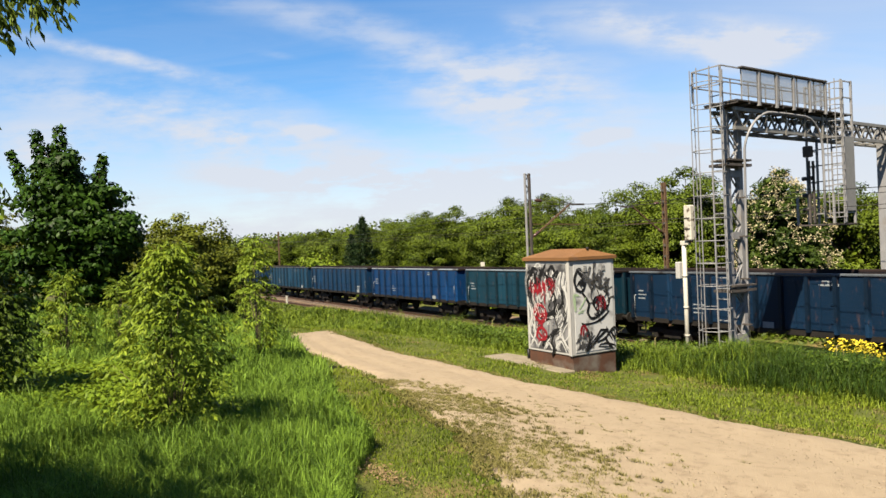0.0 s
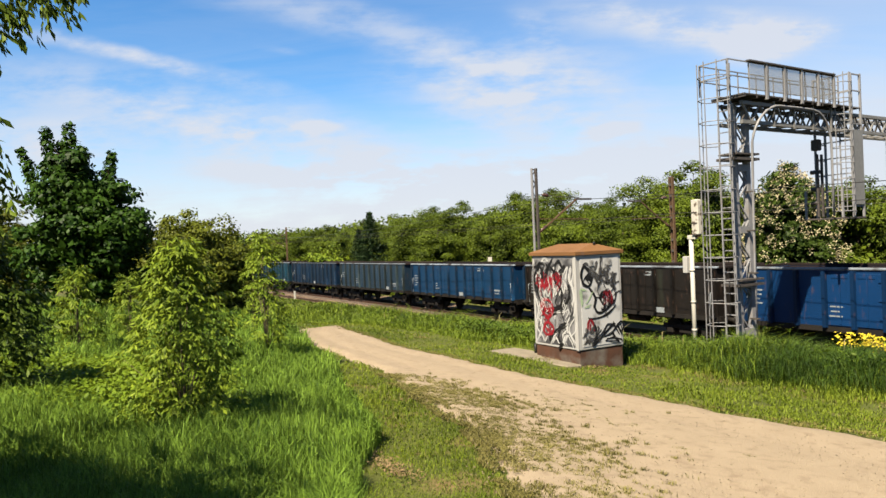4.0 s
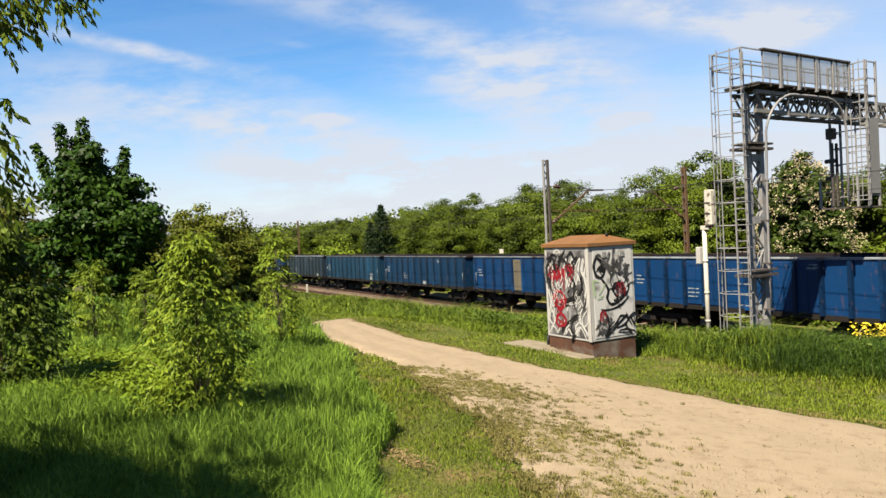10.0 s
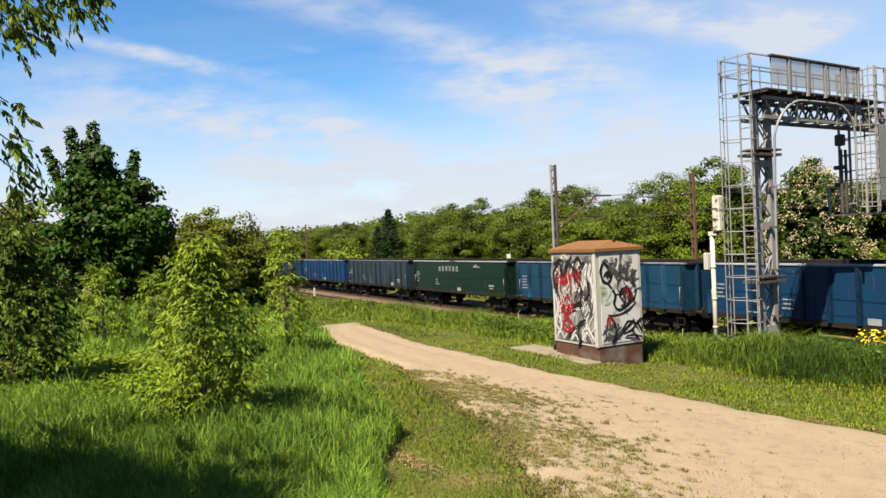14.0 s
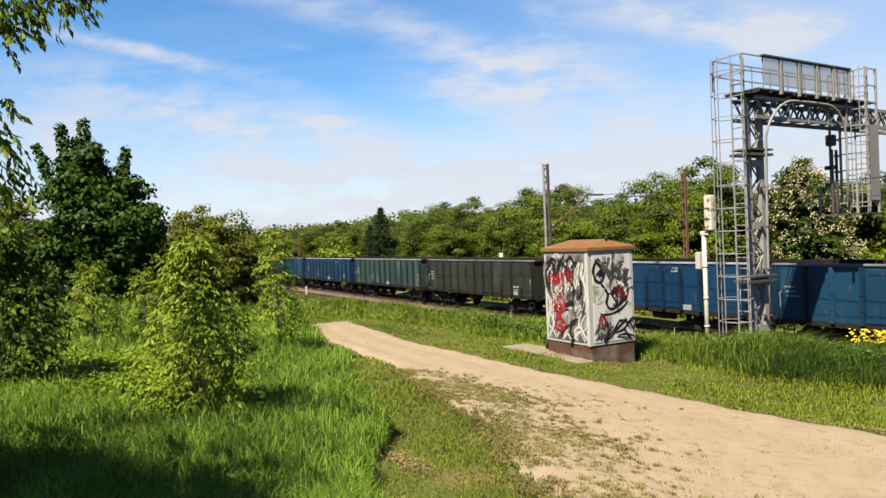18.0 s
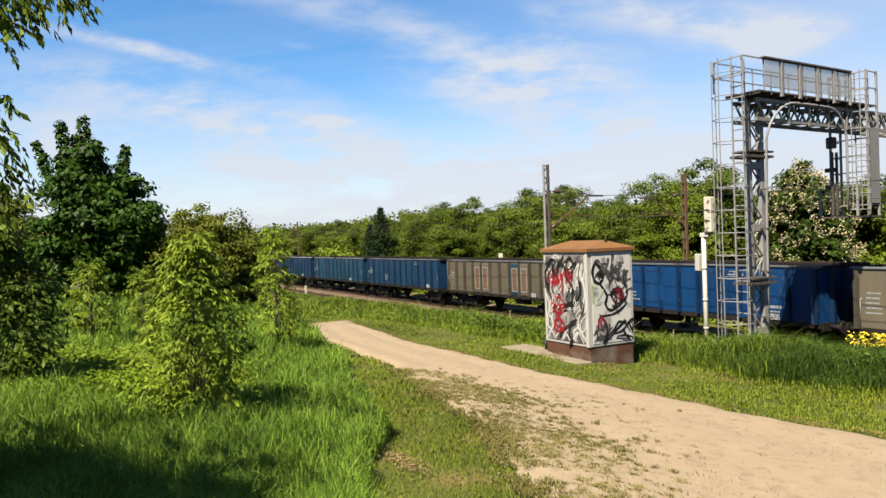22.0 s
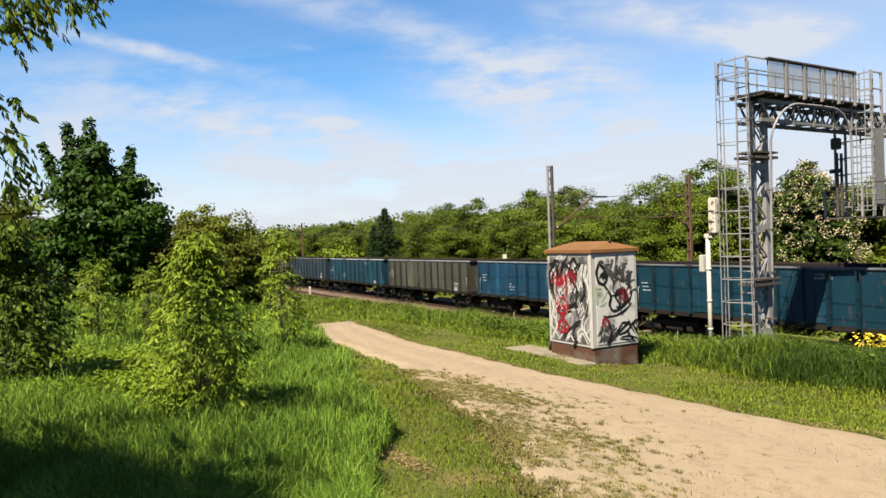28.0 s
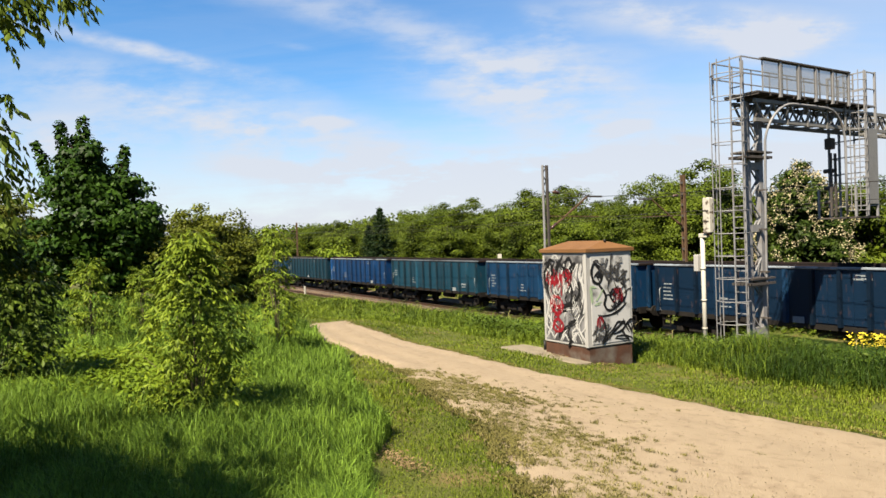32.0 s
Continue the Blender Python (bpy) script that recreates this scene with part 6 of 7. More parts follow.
def plant(name, meshes, x, y, z, label, category, turn=0.0, size=1.0, group="", extra=()):
    t = thing(name, pose(x, y, z, 0, 0, turn) @ Matrix.Diagonal((size, size, size, 1)), label, category, group)
    part("trunk", meshes[0], None, t)
    tagged(part("crown", meshes[1], None, t), kind="stuff")
    for n, me in extra:
        part(n, me, None, t)
    return t


def wzg(x, y):
    return gz(*rot_to_track(x, y))


def woods():
    kinds = [tree_meshes("robinia", 11 + k, 9.5, 3.0 + 0.3 * k, 56, 330, 0.11, L_WOOD, 0.74, 0.62, 0.3, 0.06, rough=0.4) for k in range(4)]
    rng = np.random.default_rng(5)
    i = 0
    for row, (p, step, hh) in enumerate(((33.5, 4.3, 0.74), (38.5, 4.8, 0.88), (45.0, 5.6, 0.97))):
        X = -150.0
        while X < 22:
            if not (row == 0 and -29 < X < -16):
                p2 = p + rng.uniform(-1.6, 1.6)
                w = TR @ Vector((X, p2, 0))
                far = min(1.0, max(0.0, (-X - 70) / 60))
                s = hh * rng.uniform(0.86, 1.10) * (1 - 0.12 * far) * (0.9 if X > -35 else 0.99)
                plant("robinia_tree", kinds[i % 4], w.x, w.y, gz(X, p2) - 0.1, "leafy mid-green robinia in the dense wood beyond the railway", "tree", float(rng.uniform(0, 360)), s, "trees beyond the railway")
                i += 1
            X += step * rng.uniform(0.8, 1.2)
    for x, y, s in ((15.7, 45.0, 0.96), (13.9, 44.0, 0.72), (17.2, 46.5, 0.86), (23.5, 42.0, 0.72), (26.5, 41.0, 0.76)):
        plant("robinia_tree", kinds[i % 4], x, y, 0.0, "tall bright green robinia rising above its neighbours", "tree", i * 40.0, s, "trees beyond the railway")
        i += 1
    # low undergrowth along the far side
    n = 30000
    X, Y = rng.uniform(-150, 25, n), 28.2 + np.abs(rng.normal(0, 2.6, n))
    Z = ground_z(X, Y) + np.abs(rng.normal(0, 0.8, n)) * (0.8 + 0.5 * np.sin(X * 0.35)) * np.clip((Y - 27.6) / 3.4, 0.35, 1)
    v, f = leaves(np.stack([X, Y, Z], 1), 0.15, 0.5, 0.5, 0, rng)
    o = new("undergrowth", mesh_np("undergrowth", v, f, L_WOOD))
    o.matrix_basis = TR
    tagged(o, "tangled green undergrowth along the far side of the railway", "undergrowth", kind="stuff")
    # distant wooded rise
    n = 70000
    X, Y = rng.uniform(-900, -150, n), rng.uniform(30, 160, n)
    top = 7.0 + 5.0 * np.clip((Y - 40) / 80, 0, 1) + 2.0 * np.sin(X * 0.05) + 1.2 * np.sin(X * 0.13 + Y * 0.1)
    Z = ground_z(X, Y) + top * np.sqrt(rng.uniform(0.05, 1, n))
    v, f = leaves(np.stack([X, Y, Z], 1), 0.6, 0.6, 0.6, 0, rng)
    o = new("far_woods", mesh_np("far_woods", v, f, L_WOOD))
    o.matrix_basis = TR
    tagged(o, "distant green woods on a low rise", "woods", kind="stuff")
    # fir
    rg = np.random.default_rng(3)
    pts = []
    for z in np.linspace(1.5, 10.5, 22):
        r = (3.9 * (1 - z / 11.2) + 0.12) * rg.uniform(0.7, 1.08)
        for a in np.linspace(0, 6.28, 9)[:-1] + rg.uniform(0, 1):
            for q in np.linspace(0.15, 1, 7):
                pts.append(np.array([math.cos(a) * r * q, math.sin(a) * r * q, z - 0.25 * q * r + 0.18 * q ** 3 * r]) + rg.normal(0, 0.09, (9, 3)))
    v, f = leaves(np.concatenate(pts), 0.16, 0.3, 0.4, 0.2, rg)
    me = bpy.data.meshes.new("fir_trunk")
    b = tubem([(0, 0, -0.4), (0, 0, 11.0)], [0.2, 0.02], 8)
    b.to_mesh(me)
    b.free()
    me.materials.append(M_BARK)
    fir = (me, mesh_np("fir_crown", v, f, L_FIR))
    plant("fir_tree", fir, -8.2, 72.5, -0.1, "dark green fir among lighter broadleaf trees", "tree", 0, 0.76)
    plant("fir_tree", fir, -9.6, 74.0, -0.1, "dark green fir among lighter broadleaf trees", "tree", 70, 0.6)
    # pale young tree before the woods
    pale = tree_meshes("pale_willow", 31, 5.0, 2.6, 90, 24, 0.17, L_YOUNG, 0.35, 0.4, 0.3, 0.05)
    plant("pale_willow", pale, -13.0, 74.0, 0.0, "pale yellow-green bushy tree before the woods", "tree")


def chestnut():
    ms = tree_meshes("chestnut", 41, 7.5, 3.0, 320, 64, 0.12, L_CHEST, 0.28, 0.45, 0.55, 0.04, aspect=0.42, rough=0.12)
    rng = np.random.default_rng(42)
    c = crown_points(rng, 760, 1, (0, 0, 7.5 * 0.52), (3.25, 3.25, 7.5 * 0.48), 0.05, 0.88, 0.55, 0.12)[0]
    dots = (c[:, None] + np.stack([rng.normal(0, 0.06, (760, 16)), rng.normal(0, 0.06, (760, 16)), rng.uniform(-0.05, 0.26, (760, 16))], -1)).reshape(-1, 3)
    v, f = leaves(dots, 0.038, 0.8, 0.3, 0, rng)
    bl = mesh_np("chestnut_blossom", v, f, L_BLOOM)
    plant("chestnut_tree", ms, 16.3, 33.6, 0.0, "flowering chestnut tree with cream blossom candles", "tree", extra=(("blossom", bl),))


def saplings():
    # dark maple with several leading shoots
    rng = np.random.default_rng(51)
    cs, ps, os_ = [], [], []
    for n, c, r in ((190, (0, 0, 2.1), (1.8, 1.6, 1.95)), (95, (-0.35, 0, 3.8), (1.3, 1.1, 1.2)), (34, (0.75, 0, 3.1), (0.85, 0.8, 0.9)), (22, (1.3, 0, 2.5), (0.55, 0.6, 0.9))):
        q, p, o = crown_points(rng, n, 80, c, r, 0.24, 0.45, 0.2, 0.3)
        cs.append(q)
        ps.append(p)
        os_.append(o)
    # leading shoots with whorls of leaves
    for a, b, r in (((-0.7, 0, 3.8), (-1.05, 0, 5.55), 0.2), ((-0.3, 0.1, 4.0), (-0.42, 0.1, 5.65), 0.24), ((0.55, 0, 3.5), (0.85, 0, 4.8), 0.2),
                    ((-1.2, 0, 3.4), (-1.75, 0, 5.0), 0.18), ((-0.65, 0.3, 3.9), (-0.75, 0.3, 5.2), 0.18), ((0.05, -0.2, 3.9), (0.1, -0.2, 4.95), 0.2)):
        q = np.array(a) + (np.array(b) - np.array(a)) * np.linspace(0, 1, 11)[:, None]
        cs.append(q)
        e = rng.normal(size=(11, 40, 3))
        e[:, :, 2] *= 0.6
        e /= np.linalg.norm(e, axis=2)[:, :, None]
        ps.append((q[:, None] + e * r * 1.35 * rng.uniform(0.4, 1.0, (11, 40))[:, :, None] * np.linspace(1.5, 0.6, 11)[:, None, None]).reshape(-1, 3))
        os_.append((e + np.array([0, 0, 0.6])).reshape(-1, 3))
    cs = np.concatenate(cs)
    v, f = leaves(np.concatenate(ps), 0.078, 0.62, 0.2, 0.3, rng, np.concatenate(os_), 0.5)
    e = rng.normal(size=(5200, 3))
    e *= (rng.uniform(0.05, 0.8, 5200) / np.linalg.norm(e, axis=1))[:, None]
    v2, f2 = leaves(e * np.array([1.7, 1.5, 1.9]) + np.array([0, 0, 2.2]), 0.13, 0.62, 0.2, 0.3, rng)
    v, f = np.concatenate([v, v2]), np.concatenate([f, f2 + len(v)])
    bm = trunk_bm(rng, 4.6, 0.11, [tuple(q) for q in cs[rng.choice(len(cs), 14)]], 0.6)
    me = bpy.data.meshes.new("maple_trunk")
    bm.to_mesh(me)
    bm.free()
    me.materials.append(M_BARK)
    plant("maple_tree", (me, mesh_np("maple_leaves", v, f, L_DARK)), -10.4, 20.0, wzg(-10.4, 20.0) - 0.1, "dense dark green young maple tree in the meadow", "tree")
    # olive bushes
    ol = [tree_meshes("hawthorn", 61 + k, 3.8, 1.75, 260, 52, 0.07, L_OLIVE, 0.22, 0.3, 0.3, 0.0, rough=0.3) for k in range(2)]
    for i, (x, y, s) in enumerate(((-8.7, 23.5, 1.0), (-7.7, 24.2, 0.93), (-8.2, 22.6, 0.85), (-9.3, 25.5, 0.95), (-10.4, 26.0, 1.02), (-10.6, 30.0, 1.0), (-13.8, 21.0, 0.95), (-15.5, 24.0, 1.1), (-12.0, 33.0, 1.05), (-12.4, 37.0, 0.9), (-15.2, 35.0, 1.1))):
        plant("hawthorn_bush", ol[i % 2], x, y, wzg(x, y) - 0.1, "olive-green dense bush at the meadow edge", "bush", i * 67.0, s, "bushes at the meadow edge")
    # young ash saplings with drooping fresh leaves
    def ash(seed, h, r, clusters, leaf, leafm=L_YOUNG, asp=0.3, rachis=0.15, bare=0.04):
        """Stems fanning from the root; clusters of pinnate leaves fill an uneven cone about them."""
        rng = np.random.default_rng(seed)
        z = bare + (1 - bare) * rng.uniform(0, 1, clusters)
        az = rng.uniform(0, 2 * np.pi, clusters)
        wide = np.interp(z, [0, 0.15, 0.35, 0.6, 0.8, 1.0], [0.55, 0.9, 1.0, 0.8, 0.5, 0.08]) * (1 + 0.22 * np.sin(az * 3 + z * 9) + 0.12 * np.sin(az * 5 - z * 17))
        rr = r * wide * np.sqrt(rng.uniform(0.0, 1, clusters))
        c = np.stack([np.cos(az) * rr, np.sin(az) * rr, z * h], 1)
        k = np.repeat(np.arange(clusters), 5)
        bases = c[k] + rng.normal(0, 0.035, (len(k), 3))
        dirs = np.stack([np.cos(az[k]), np.sin(az[k]), rng.uniform(0.0, 0.9, len(k))], 1) + rng.normal(0, 0.55, (len(k), 3))
        v, f = compound(bases, dirs, rng, rachis, leaf, asp, 1.1)
        twigs = []
        for q in c[rng.choice(clusters, min(26, clusters), replace=False)]:
            tb = tubem([(0, 0, -0.1), (q[0] * 0.25, q[1] * 0.25, q[2] * 0.5), tuple(q)], [0.007, 0.005, 0.002], 5)
            tm = bpy.data.meshes.new("ash_twig")
            tb.to_mesh(tm)
            tb.free()
            tm.materials.append(M_TWIG)
            twigs.append(tm)
        bm = tubem([(0, 0, -0.2), (0.02, 0.01, h * 0.5), (0, 0, h * 0.97)], [0.012, 0.008, 0.003], 6)
        me = bpy.data.meshes.new("ash_stem")
        bm.to_mesh(me)
        bm.free()
        me.materials.append(M_TWIG)
        return me, mesh_np("ash_leaves", v, f, leafm), twigs
    big = ash(71, 2.12, 0.55, 300, 0.040)
    slim = ash(72, 2.5, 0.30, 70, 0.046, bare=0.2)
    low = ash(73, 1.55, 0.36, 95, 0.042)
    side = ash(74, 2.0, 0.58, 330, 0.036, L_MAPLE, 0.42)
    for ms, x, y, s, lab in ((big, -2.5, 6.45, 0.86, "bushy young ash sapling with fresh yellow-green leaves"),
                             (slim, -3.12, 11.7, 0.9, "slim young ash sapling with sparse bright leaves"),
                             (low, -5.7, 10.6, 0.95, "small ash sapling with bright leaves in tall grass"),
                             (low, -6.0, 13.0, 0.9, "small ash sapling with bright leaves in tall grass"),
                             (side, -4.6, 6.8, 0.95, "leafy dark-shaded ash sapling near the viewer"),
                             (slim, -4.1, 14.5, 0.8, "slim young ash sapling with sparse bright leaves")):
        plant("ash_sapling", ms, x, y, wzg(x, y), lab, "sapling", x * 50, s, "ash saplings in the meadow", [("branch", q) for q in ms[2]])


def overhanging_tree():
    """The tree beside the viewer, whose twigs hang into view and whose crown shades the grass."""
    rng = np.random.default_rng(81)
    t = thing("overhanging_maple", pose(-6.6, -2.0, wzg(-6.6, -2.0)), "tall maple whose leafy twigs hang overhead beside the lane", "tree")
    bx, by = -6.6, -2.0
    bz = wzg(bx, by)
    c, pts, out = crown_points(rng, 210, 62, (0.65, 0.66, 5.4), (2.7, 2.3, 2.2), 0.35, 0.3, 0.2, 0.2)
    keep = (pts[:, 2] + bz > 6.55) | ((pts[:, 0] + bx) < -0.72 * (pts[:, 1] + by) - 0.6) | (pts[:, 1] + by < 0.3)
    sprays = []
    tips = []
    for px, py, pz, ln, m in ((-2.85, 4.6, 6.28, 0.45, 34), (-2.5, 4.5, 6.40, 0.3, 26), (-3.05, 4.7, 6.2, 0.35, 30), (-2.7, 4.9, 6.42, 0.3, 26), (-2.95, 4.4, 6.27, 0.3, 22),
                              (-2.6, 4.5, 6.47, 0.3, 26), (-2.32, 4.5, 6.47, 0.22, 14), (-3.2, 4.7, 5.7, 0.2, 8), (-3.16, 4.7, 5.40, 0.25, 16), (-3.14, 4.72, 5.18, 0.28, 20), (-3.2, 4.7, 4.9, 0.25, 12)):
        q = np.array([px - bx, py - by, pz - bz])
        s = rng.uniform(0, 1, m)[:, None]
        q = q + np.array([-0.1, 0, 0.06] if pz > 6 else [0.0, 0, 0])
        sprays.append(q + np.array([0.35, 0.1, -0.4]) * s * ln + rng.normal(0, 0.055, (m, 3)))
        tips.append(q + np.array([0.3, 0.1, -0.3]) * ln)
    v, f = leaves(pts[keep], 0.15, 0.55, 0.4, 0.4, rng)
    bm = trunk_bm(rng, 6.5, 0.16, [tuple(q) for q in c[rng.choice(len(c), 12)]], 2.6)
    part("trunk", bm, M_BARK, t)
    for q in tips:
        a = Vector((q[0] - 1.0, q[1] - 1.2, max(q[2] + 1.0, 3.5)))
        part("branch", tubem([(0, 0, 3.6), a, tuple(q)], [0.04, 0.02, 0.004], 5), M_BARK, t)
    tagged(part("crown", mesh_np("maple_crown", v, f, L_DARK), None, t), kind="stuff")
    at = np.concatenate(sprays)
    v, f = compound(at, np.array([0.6, 0.2, -0.35]) + rng.normal(0, 0.5, at.shape), rng, 0.1, 0.038, 0.38, 1.5)
    tagged(part("hanging_leaves", mesh_np("maple_twigs", v, f, L_MAPLE), None, t, "hanging leaves of the lowest twigs"), kind="stuff")


def in_view(X, Y):
    """Railway axes to world axes."""
    a = radians(ANG)
    wx, wy = X * math.cos(a) - Y * math.sin(a), X * math.sin(a) + Y * math.cos(a)
    return wx, wy


def scatter(n, x0, x1, y0, y1, rng, near=4.0):
    """Places over a stretch of ground in plan axes, thinning out with distance from the lane's end."""
    d = near * (y1 / near) ** rng.uniform(0, 1, n)
    s = rng.uniform(x0, x1, n)
    wx, wy = s * d, d
    a = radians(-ANG)
    return wx * math.cos(a) - wy * math.sin(a), wx * math.sin(a) + wy * math.cos(a)


def meadow_edge(u):
    return interp(u, [-30, 0, 4.5, 5.7, 6.8, 8.8, 12.3, 17, 26, 60], [0.05, 0.4, 1.86, 2.48, 2.95, 3.5, 4.55, 5.3, 7.0, 9.0]) + 0.15 * wave(np.asarray(u) * 1.7, 4.0)


def grasses():
    rng = np.random.default_rng(91)
    # tall meadow grass
    X, Y = scatter(640000, -0.95, 0.25, 0, 40, rng, 3.4)
    ok = (Y < meadow_edge(-X)) & (Y > -30)
    X, Y = X[ok], Y[ok]
    h = rng.uniform(0.22, 0.66, len(X)) * (0.85 + 0.35 * wave(X * 0.8 + Y * 1.3, 1.0))
    wx, wy = in_view(X, Y)
    h *= np.clip((meadow_edge(-X) - Y) / 0.25 + 0.55, 0.5, 1.0) * (1 - 0.6 * np.exp(-((wx + 4.2) / 1.5) ** 2 - ((wy - 7.7) / 1.3) ** 2))
    d = np.hypot(X, Y)
    w = np.clip(0.0010 * d, 0.005, 0.04) * rng.uniform(0.6, 1.5, len(X))
    o = new("tall_grass", blades("tall_grass", X, Y, h, w, 0.26, L_GRASS, (0.10, -0.06), rng))
    o.matrix_basis = TR
    tagged(o, "tall lush green meadow grass swaying in the wind", "grass", kind="stuff")
    # verge beside the lane, and around the cabinet
    X, Y = scatter(340000, -0.5, 0.95, 0, 30, rng, 3.4)
    u = -X
    a = (Y > meadow_edge(u) - 0.2) & (Y < path_low(u) + 0.05) & (wave(X * 2.7 + Y, 3) * wave(Y * 3.1 - X, 1) < 0.42 + rng.normal(0, 0.12, len(X)))
    b = (Y > path_high(u) - 0.14 * rng.uniform(0, 1, len(X)) ** 2) & (Y < 13.2) & (wave(X * 2.2 + Y, 3) * wave(Y * 2.6 - X, 1) < 0.3 + rng.normal(0, 0.12, len(X)))
    c = (u > 19.0) & (Y > meadow_edge(u) - 0.2) & (Y < 13.2) & ((Y < 5.85 + (u - 19.0) * 1.1) | (u > 20.9))
    cab = (X > -13.0) & (X < -11.3) & (Y > 9.8) & (Y < 11.25)
    slab = (X > -14.2) & (X < -12.6) & (Y > 9.3) & (Y < 10.2)
    ok = (a | b | c) & ~cab & ~slab & (rng.uniform(0, 1, len(X)) > 0.0)
    X, Y = X[ok], Y[ok]
    h = rng.uniform(0.018, 0.065, len(X)) * (1.0 + 0.6 * wave(X * 1.1 + Y * 0.9, 1.0)) + np.clip((Y - 10.9) / 6, 0, 0.25) * rng.uniform(0.4, 1, len(X))
    d = np.hypot(X, Y)
    o = new("verge_grass", blades("verge_grass", X, Y, h, np.clip(0.0010 * d, 0.005, 0.03), 0.6, L_VERGE, (0.1, 0.0), rng))
    o.matrix_basis = TR
    tagged(o, "short trodden yellow-green grass on the lane verge", "grass", kind="stuff")
    # tufts creeping into the lane
    nc = 5200
    cu = rng.uniform(1.0, 10.5, nc)
    cp = path_low(cu) + np.abs(rng.normal(0, 0.85, nc)) * np.clip((12.0 - cu) / 4, 0.12, 1) - 0.15
    some = wave(cu * 2.3 + cp * 1.7, 2.0) + 0.6 * wave(cp * 4.1 - cu * 1.3, 5.0) > rng.uniform(-1.0, 0.6, nc)
    cu, cp = cu[some], cp[some]
    nc = len(cu)
    nf = 420
    fu = rng.uniform(1.0, 21.0, nf)
    cu, cp, nc = np.concatenate([cu, fu]), np.concatenate([cp, path_high(fu) - 0.04 + rng.normal(0, 0.1, nf)]), nc + nf
    k = np.repeat(np.arange(nc), rng.integers(8, 34, nc))
    sp = rng.uniform(0.008, 0.034, nc)[k]
    X, Y = -(cu[k] + rng.normal(0, 1, len(k)) * sp * 1.3), cp[k] + rng.normal(0, 1, len(k)) * sp
    o = new("lane_tufts", blades("lane_tufts", X, Y, rng.uniform(0.015, 0.045, len(X)), np.full(len(X), 0.007), 0.9, L_TUFT, (0.1, 0), rng, base=ground_z(X, Y) + 0.015))
    o.matrix_basis = TR
    tagged(o, "small low grass tufts creeping into the sandy lane", "grass", kind="stuff")
    # bank grass before the tracks
    X, Y = scatter(640000, -0.75, 1.0, 0, 75, rng, 9.0)
    u = -X
    lim = 11.6 + 0.45 * wave(u * 0.9, 3.0) - 1.6 * np.clip((u - 13) / 8, 0, 1)
    cab = (X > -13.0) & (X < -11.3) & (Y < 11.25)
    ok = (Y > lim) & (Y < 18.1) & ~cab & (u < 62)
    X, Y = X[ok], Y[ok]
    h = rng.uniform(0.30, 0.82, len(X)) * (0.85 + 0.35 * wave(X * 0.9 + Y * 0.6, 2.0)) * (0.9 + 0.2 * wave(X * 2.9 - Y * 2.0, 1.0)) * np.clip((Y - 11) / 2.5 + 0.3, 0.35, 1.0)
    h *= 0.3 + 0.7 * np.clip((47 + X) / 8, 0, 1)
    d = np.hypot(X, Y)
    wd = np.clip(0.00065 * d, 0.006, 0.05) * rng.uniform(0.6, 1.4, len(X))
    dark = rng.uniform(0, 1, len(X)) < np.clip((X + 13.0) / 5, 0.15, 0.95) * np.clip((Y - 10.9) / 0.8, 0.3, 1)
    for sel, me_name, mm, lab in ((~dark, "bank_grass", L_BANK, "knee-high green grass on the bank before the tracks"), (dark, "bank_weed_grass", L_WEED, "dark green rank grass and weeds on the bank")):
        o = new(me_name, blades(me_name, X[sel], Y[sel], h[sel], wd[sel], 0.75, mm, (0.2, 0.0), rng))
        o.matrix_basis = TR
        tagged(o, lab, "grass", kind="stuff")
    # dry stalks
    n = 900
    X, Y = scatter(n, -0.3, 0.95, 0, 40, rng, 12.0)
    ok = (Y > 14.0) & (Y < 17.5)
    X, Y = X[ok], Y[ok]
    o = new("dry_stalks", blades("dry_stalks", X, Y, rng.uniform(0.5, 0.95, len(X)), np.full(len(X), 0.02), 0.25, L_STRAW, (0.1, 0), rng))
    o.matrix_basis = TR
    tagged(o, "dry straw-coloured stalks among the bank grass", "grass", kind="stuff")
    # yellow flowers by the gantry
    n = 420
    wx, wy = rng.normal(9.45, 0.33, n), rng.normal(16.1, 0.2, n)
    zz = np.array([wzg(a, b) for a, b in zip(wx, wy)]) + rng.uniform(0.5, 0.82, n)
    v, f = leaves(np.stack([wx, wy, zz], 1), 0.03, 0.9, 1.0, 0, rng)
    o = new("yellow_flowers", mesh_np("yellow_flowers", v, f, L_YELLOW))
    tagged(o, "yellow flowering weeds beside the gantry foot", "flowers", kind="stuff")
    # broad-leaved weeds on the bank
    n = 9000
    k = rng.integers(0, 46, n)
    cx, cy = np.concatenate([rng.uniform(-22, 2, 20), rng.uniform(-19, -13, 26)]), np.concatenate([rng.uniform(12.5, 15.0, 20), rng.uniform(11.7, 12.8, 26)])
    X, Y = cx[k] + rng.normal(0, 0.35, n), cy[k] + rng.normal(0, 0.35, n)
    Z = ground_z(X, Y) + rng.uniform(0.12, 0.5, n)
    v, f = leaves(np.stack([X, Y, Z], 1), 0.042, 0.5, 0.7, 0, rng)
    o = new("bank_weeds", mesh_np("bank_weeds", v, f, L_NETTLE))
    o.matrix_basis = TR
    tagged(o, "green broad-leaved nettles in the bank grass", "weeds", kind="stuff")
    # bright low herbs among the meadow grass
    n = 26000
    k = rng.integers(0, 70, n)
    cx, cy = rng.uniform(-5.6, -2.9, 70), rng.uniform(6.3, 8.9, 70)
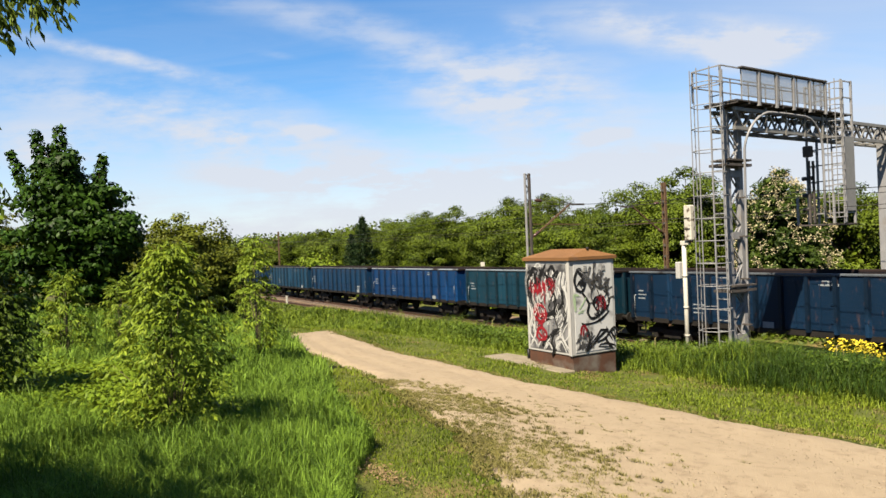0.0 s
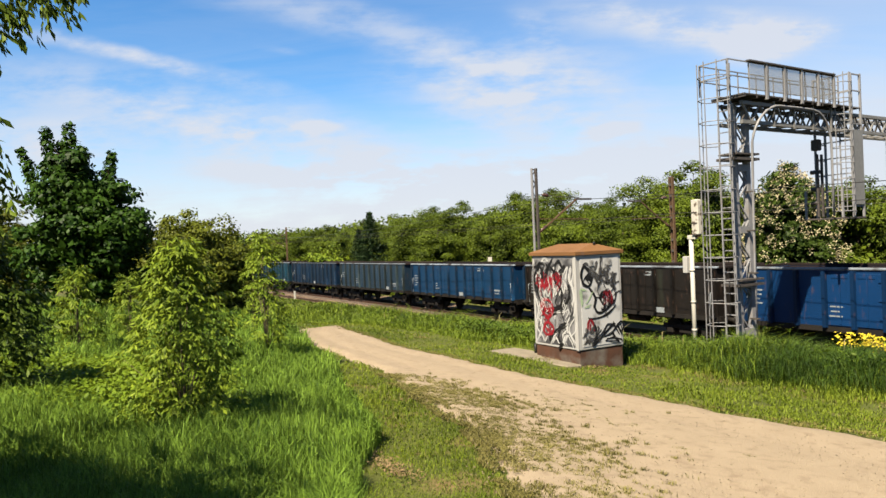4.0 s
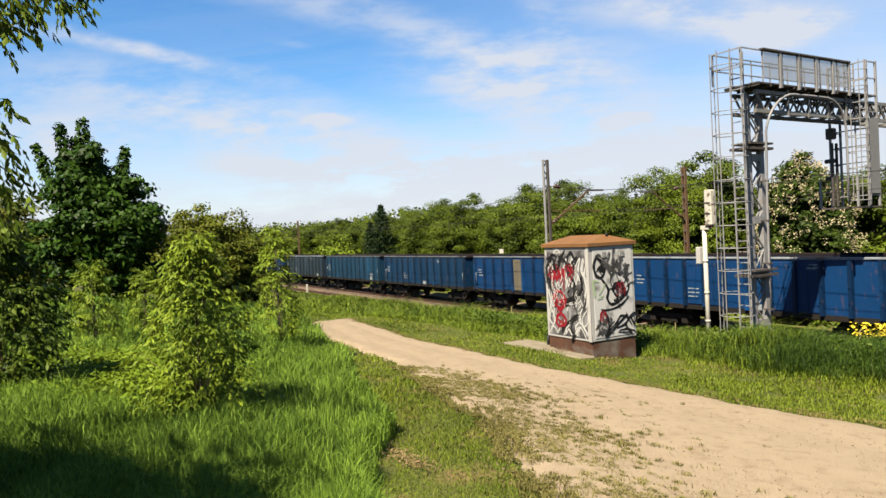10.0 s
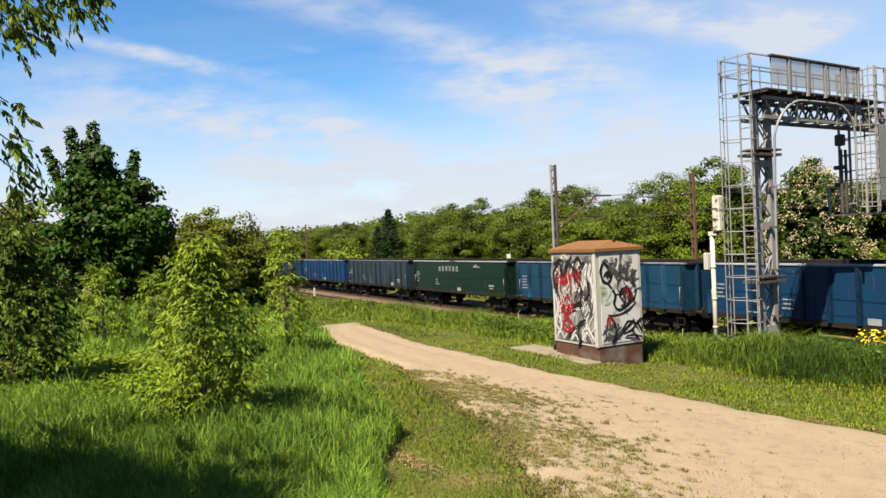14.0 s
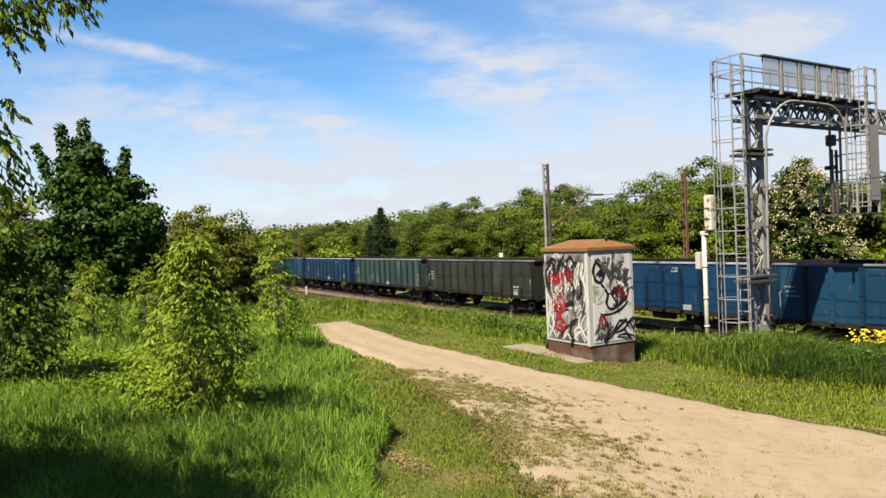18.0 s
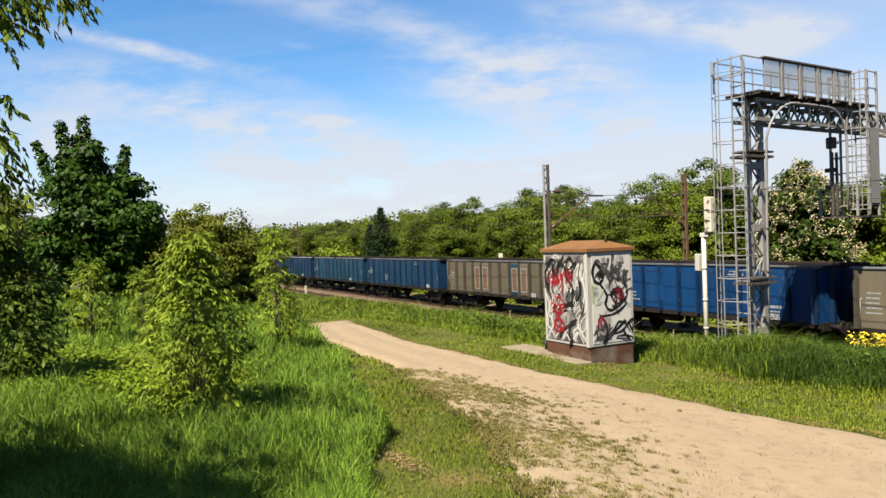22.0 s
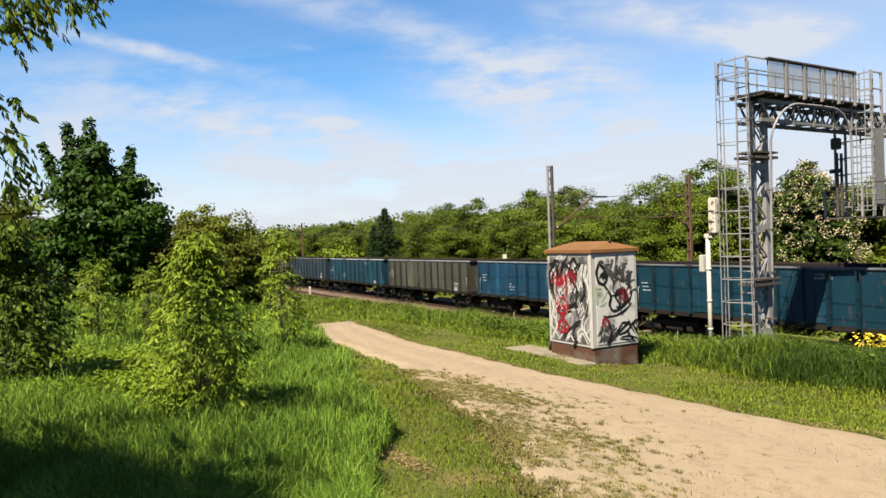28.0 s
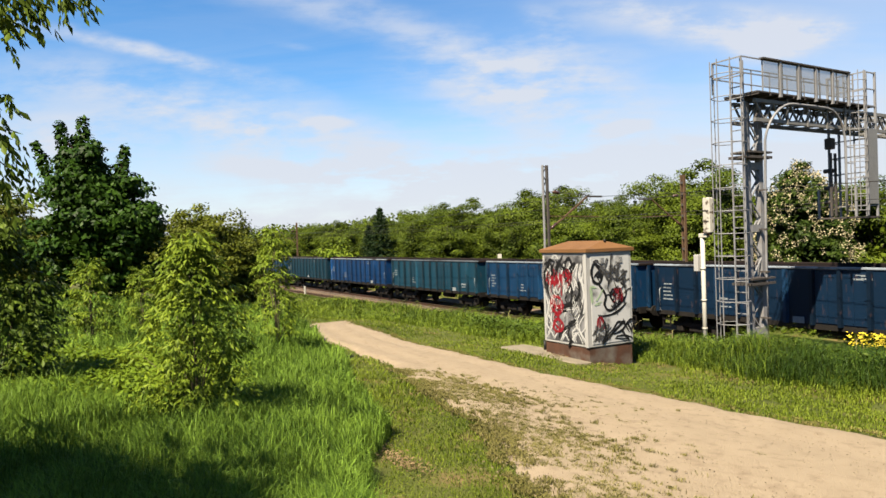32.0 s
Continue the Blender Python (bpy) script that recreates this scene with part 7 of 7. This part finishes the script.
    wx, wy = cx[k] + np.clip(rng.normal(0, 0.3, n), -0.6, 0.6), cy[k] + np.clip(rng.normal(0, 0.3, n), -0.6, 0.6)
    a = radians(-ANG)
    X, Y = wx * math.cos(a) - wy * math.sin(a), wx * math.sin(a) + wy * math.cos(a)
    v, f = leaves(np.stack([wx, wy, ground_z(X, Y) + rng.uniform(0.1, 0.42, n)], 1), 0.030, 0.55, 0.9, 0, rng)
    o = new("meadow_herbs", mesh_np("meadow_herbs", v, f, L_HERB))
    tagged(o, "bright yellow-green low herbs between the saplings", "herbs", kind="stuff")
    # dry litter at the foot of the tall grass and along the bank
    n = 5200
    u = np.concatenate([rng.normal(5.3, 0.22, 1000), rng.uniform(2, 11.5, 2600), rng.normal(11.6, 0.5, 1600)])
    p = np.concatenate([rng.normal(2.5, 0.07, 1000), 11.25 + 0.45 * wave(u[1000:3600] * 0.9, 3.0) + rng.normal(0, 0.16, 2600), rng.normal(9.75, 0.14, 1600)])
    keep = (np.arange(n) < 420) | (np.arange(n) >= 1000) & (np.sin(u * 2.6) * np.sin(u * 1.1 + 1) > -0.15)
    u, p = u[keep], p[keep]
    v, f = leaves(np.stack([-u, p, ground_z(-u, p) + rng.uniform(0.01, 0.05, len(u))], 1), 0.017, 0.3, 2.0, 0, rng)
    o = new("dry_litter", mesh_np("dry_litter", v, f, L_LITTER))
    o.matrix_basis = TR
    tagged(o, "dry brown grass litter lying at the edge of the verge", "litter", kind="stuff")
    # pebbles on the lane
    n = 14000
    X, Y = scatter(n, -0.4, 0.95, 0, 20, rng, 3.6)
    ok = (Y > path_low(-X) - 0.3) & (Y < path_high(-X))
    X, Y = X[ok], Y[ok]
    v, f = leaves(np.stack([X, Y, ground_z(X, Y) + 0.03], 1), 0.008, 0.8, 0.6, 0, rng)
    o = new("lane_pebbles", mesh_np("lane_pebbles", v, f, L_GRAVEL))
    o.matrix_basis = TR
    tagged(o, "small pale pebbles scattered on the sandy lane", "pebbles", kind="stuff")


woods()
chestnut()
saplings()
overhanging_tree()
grasses()
motions()
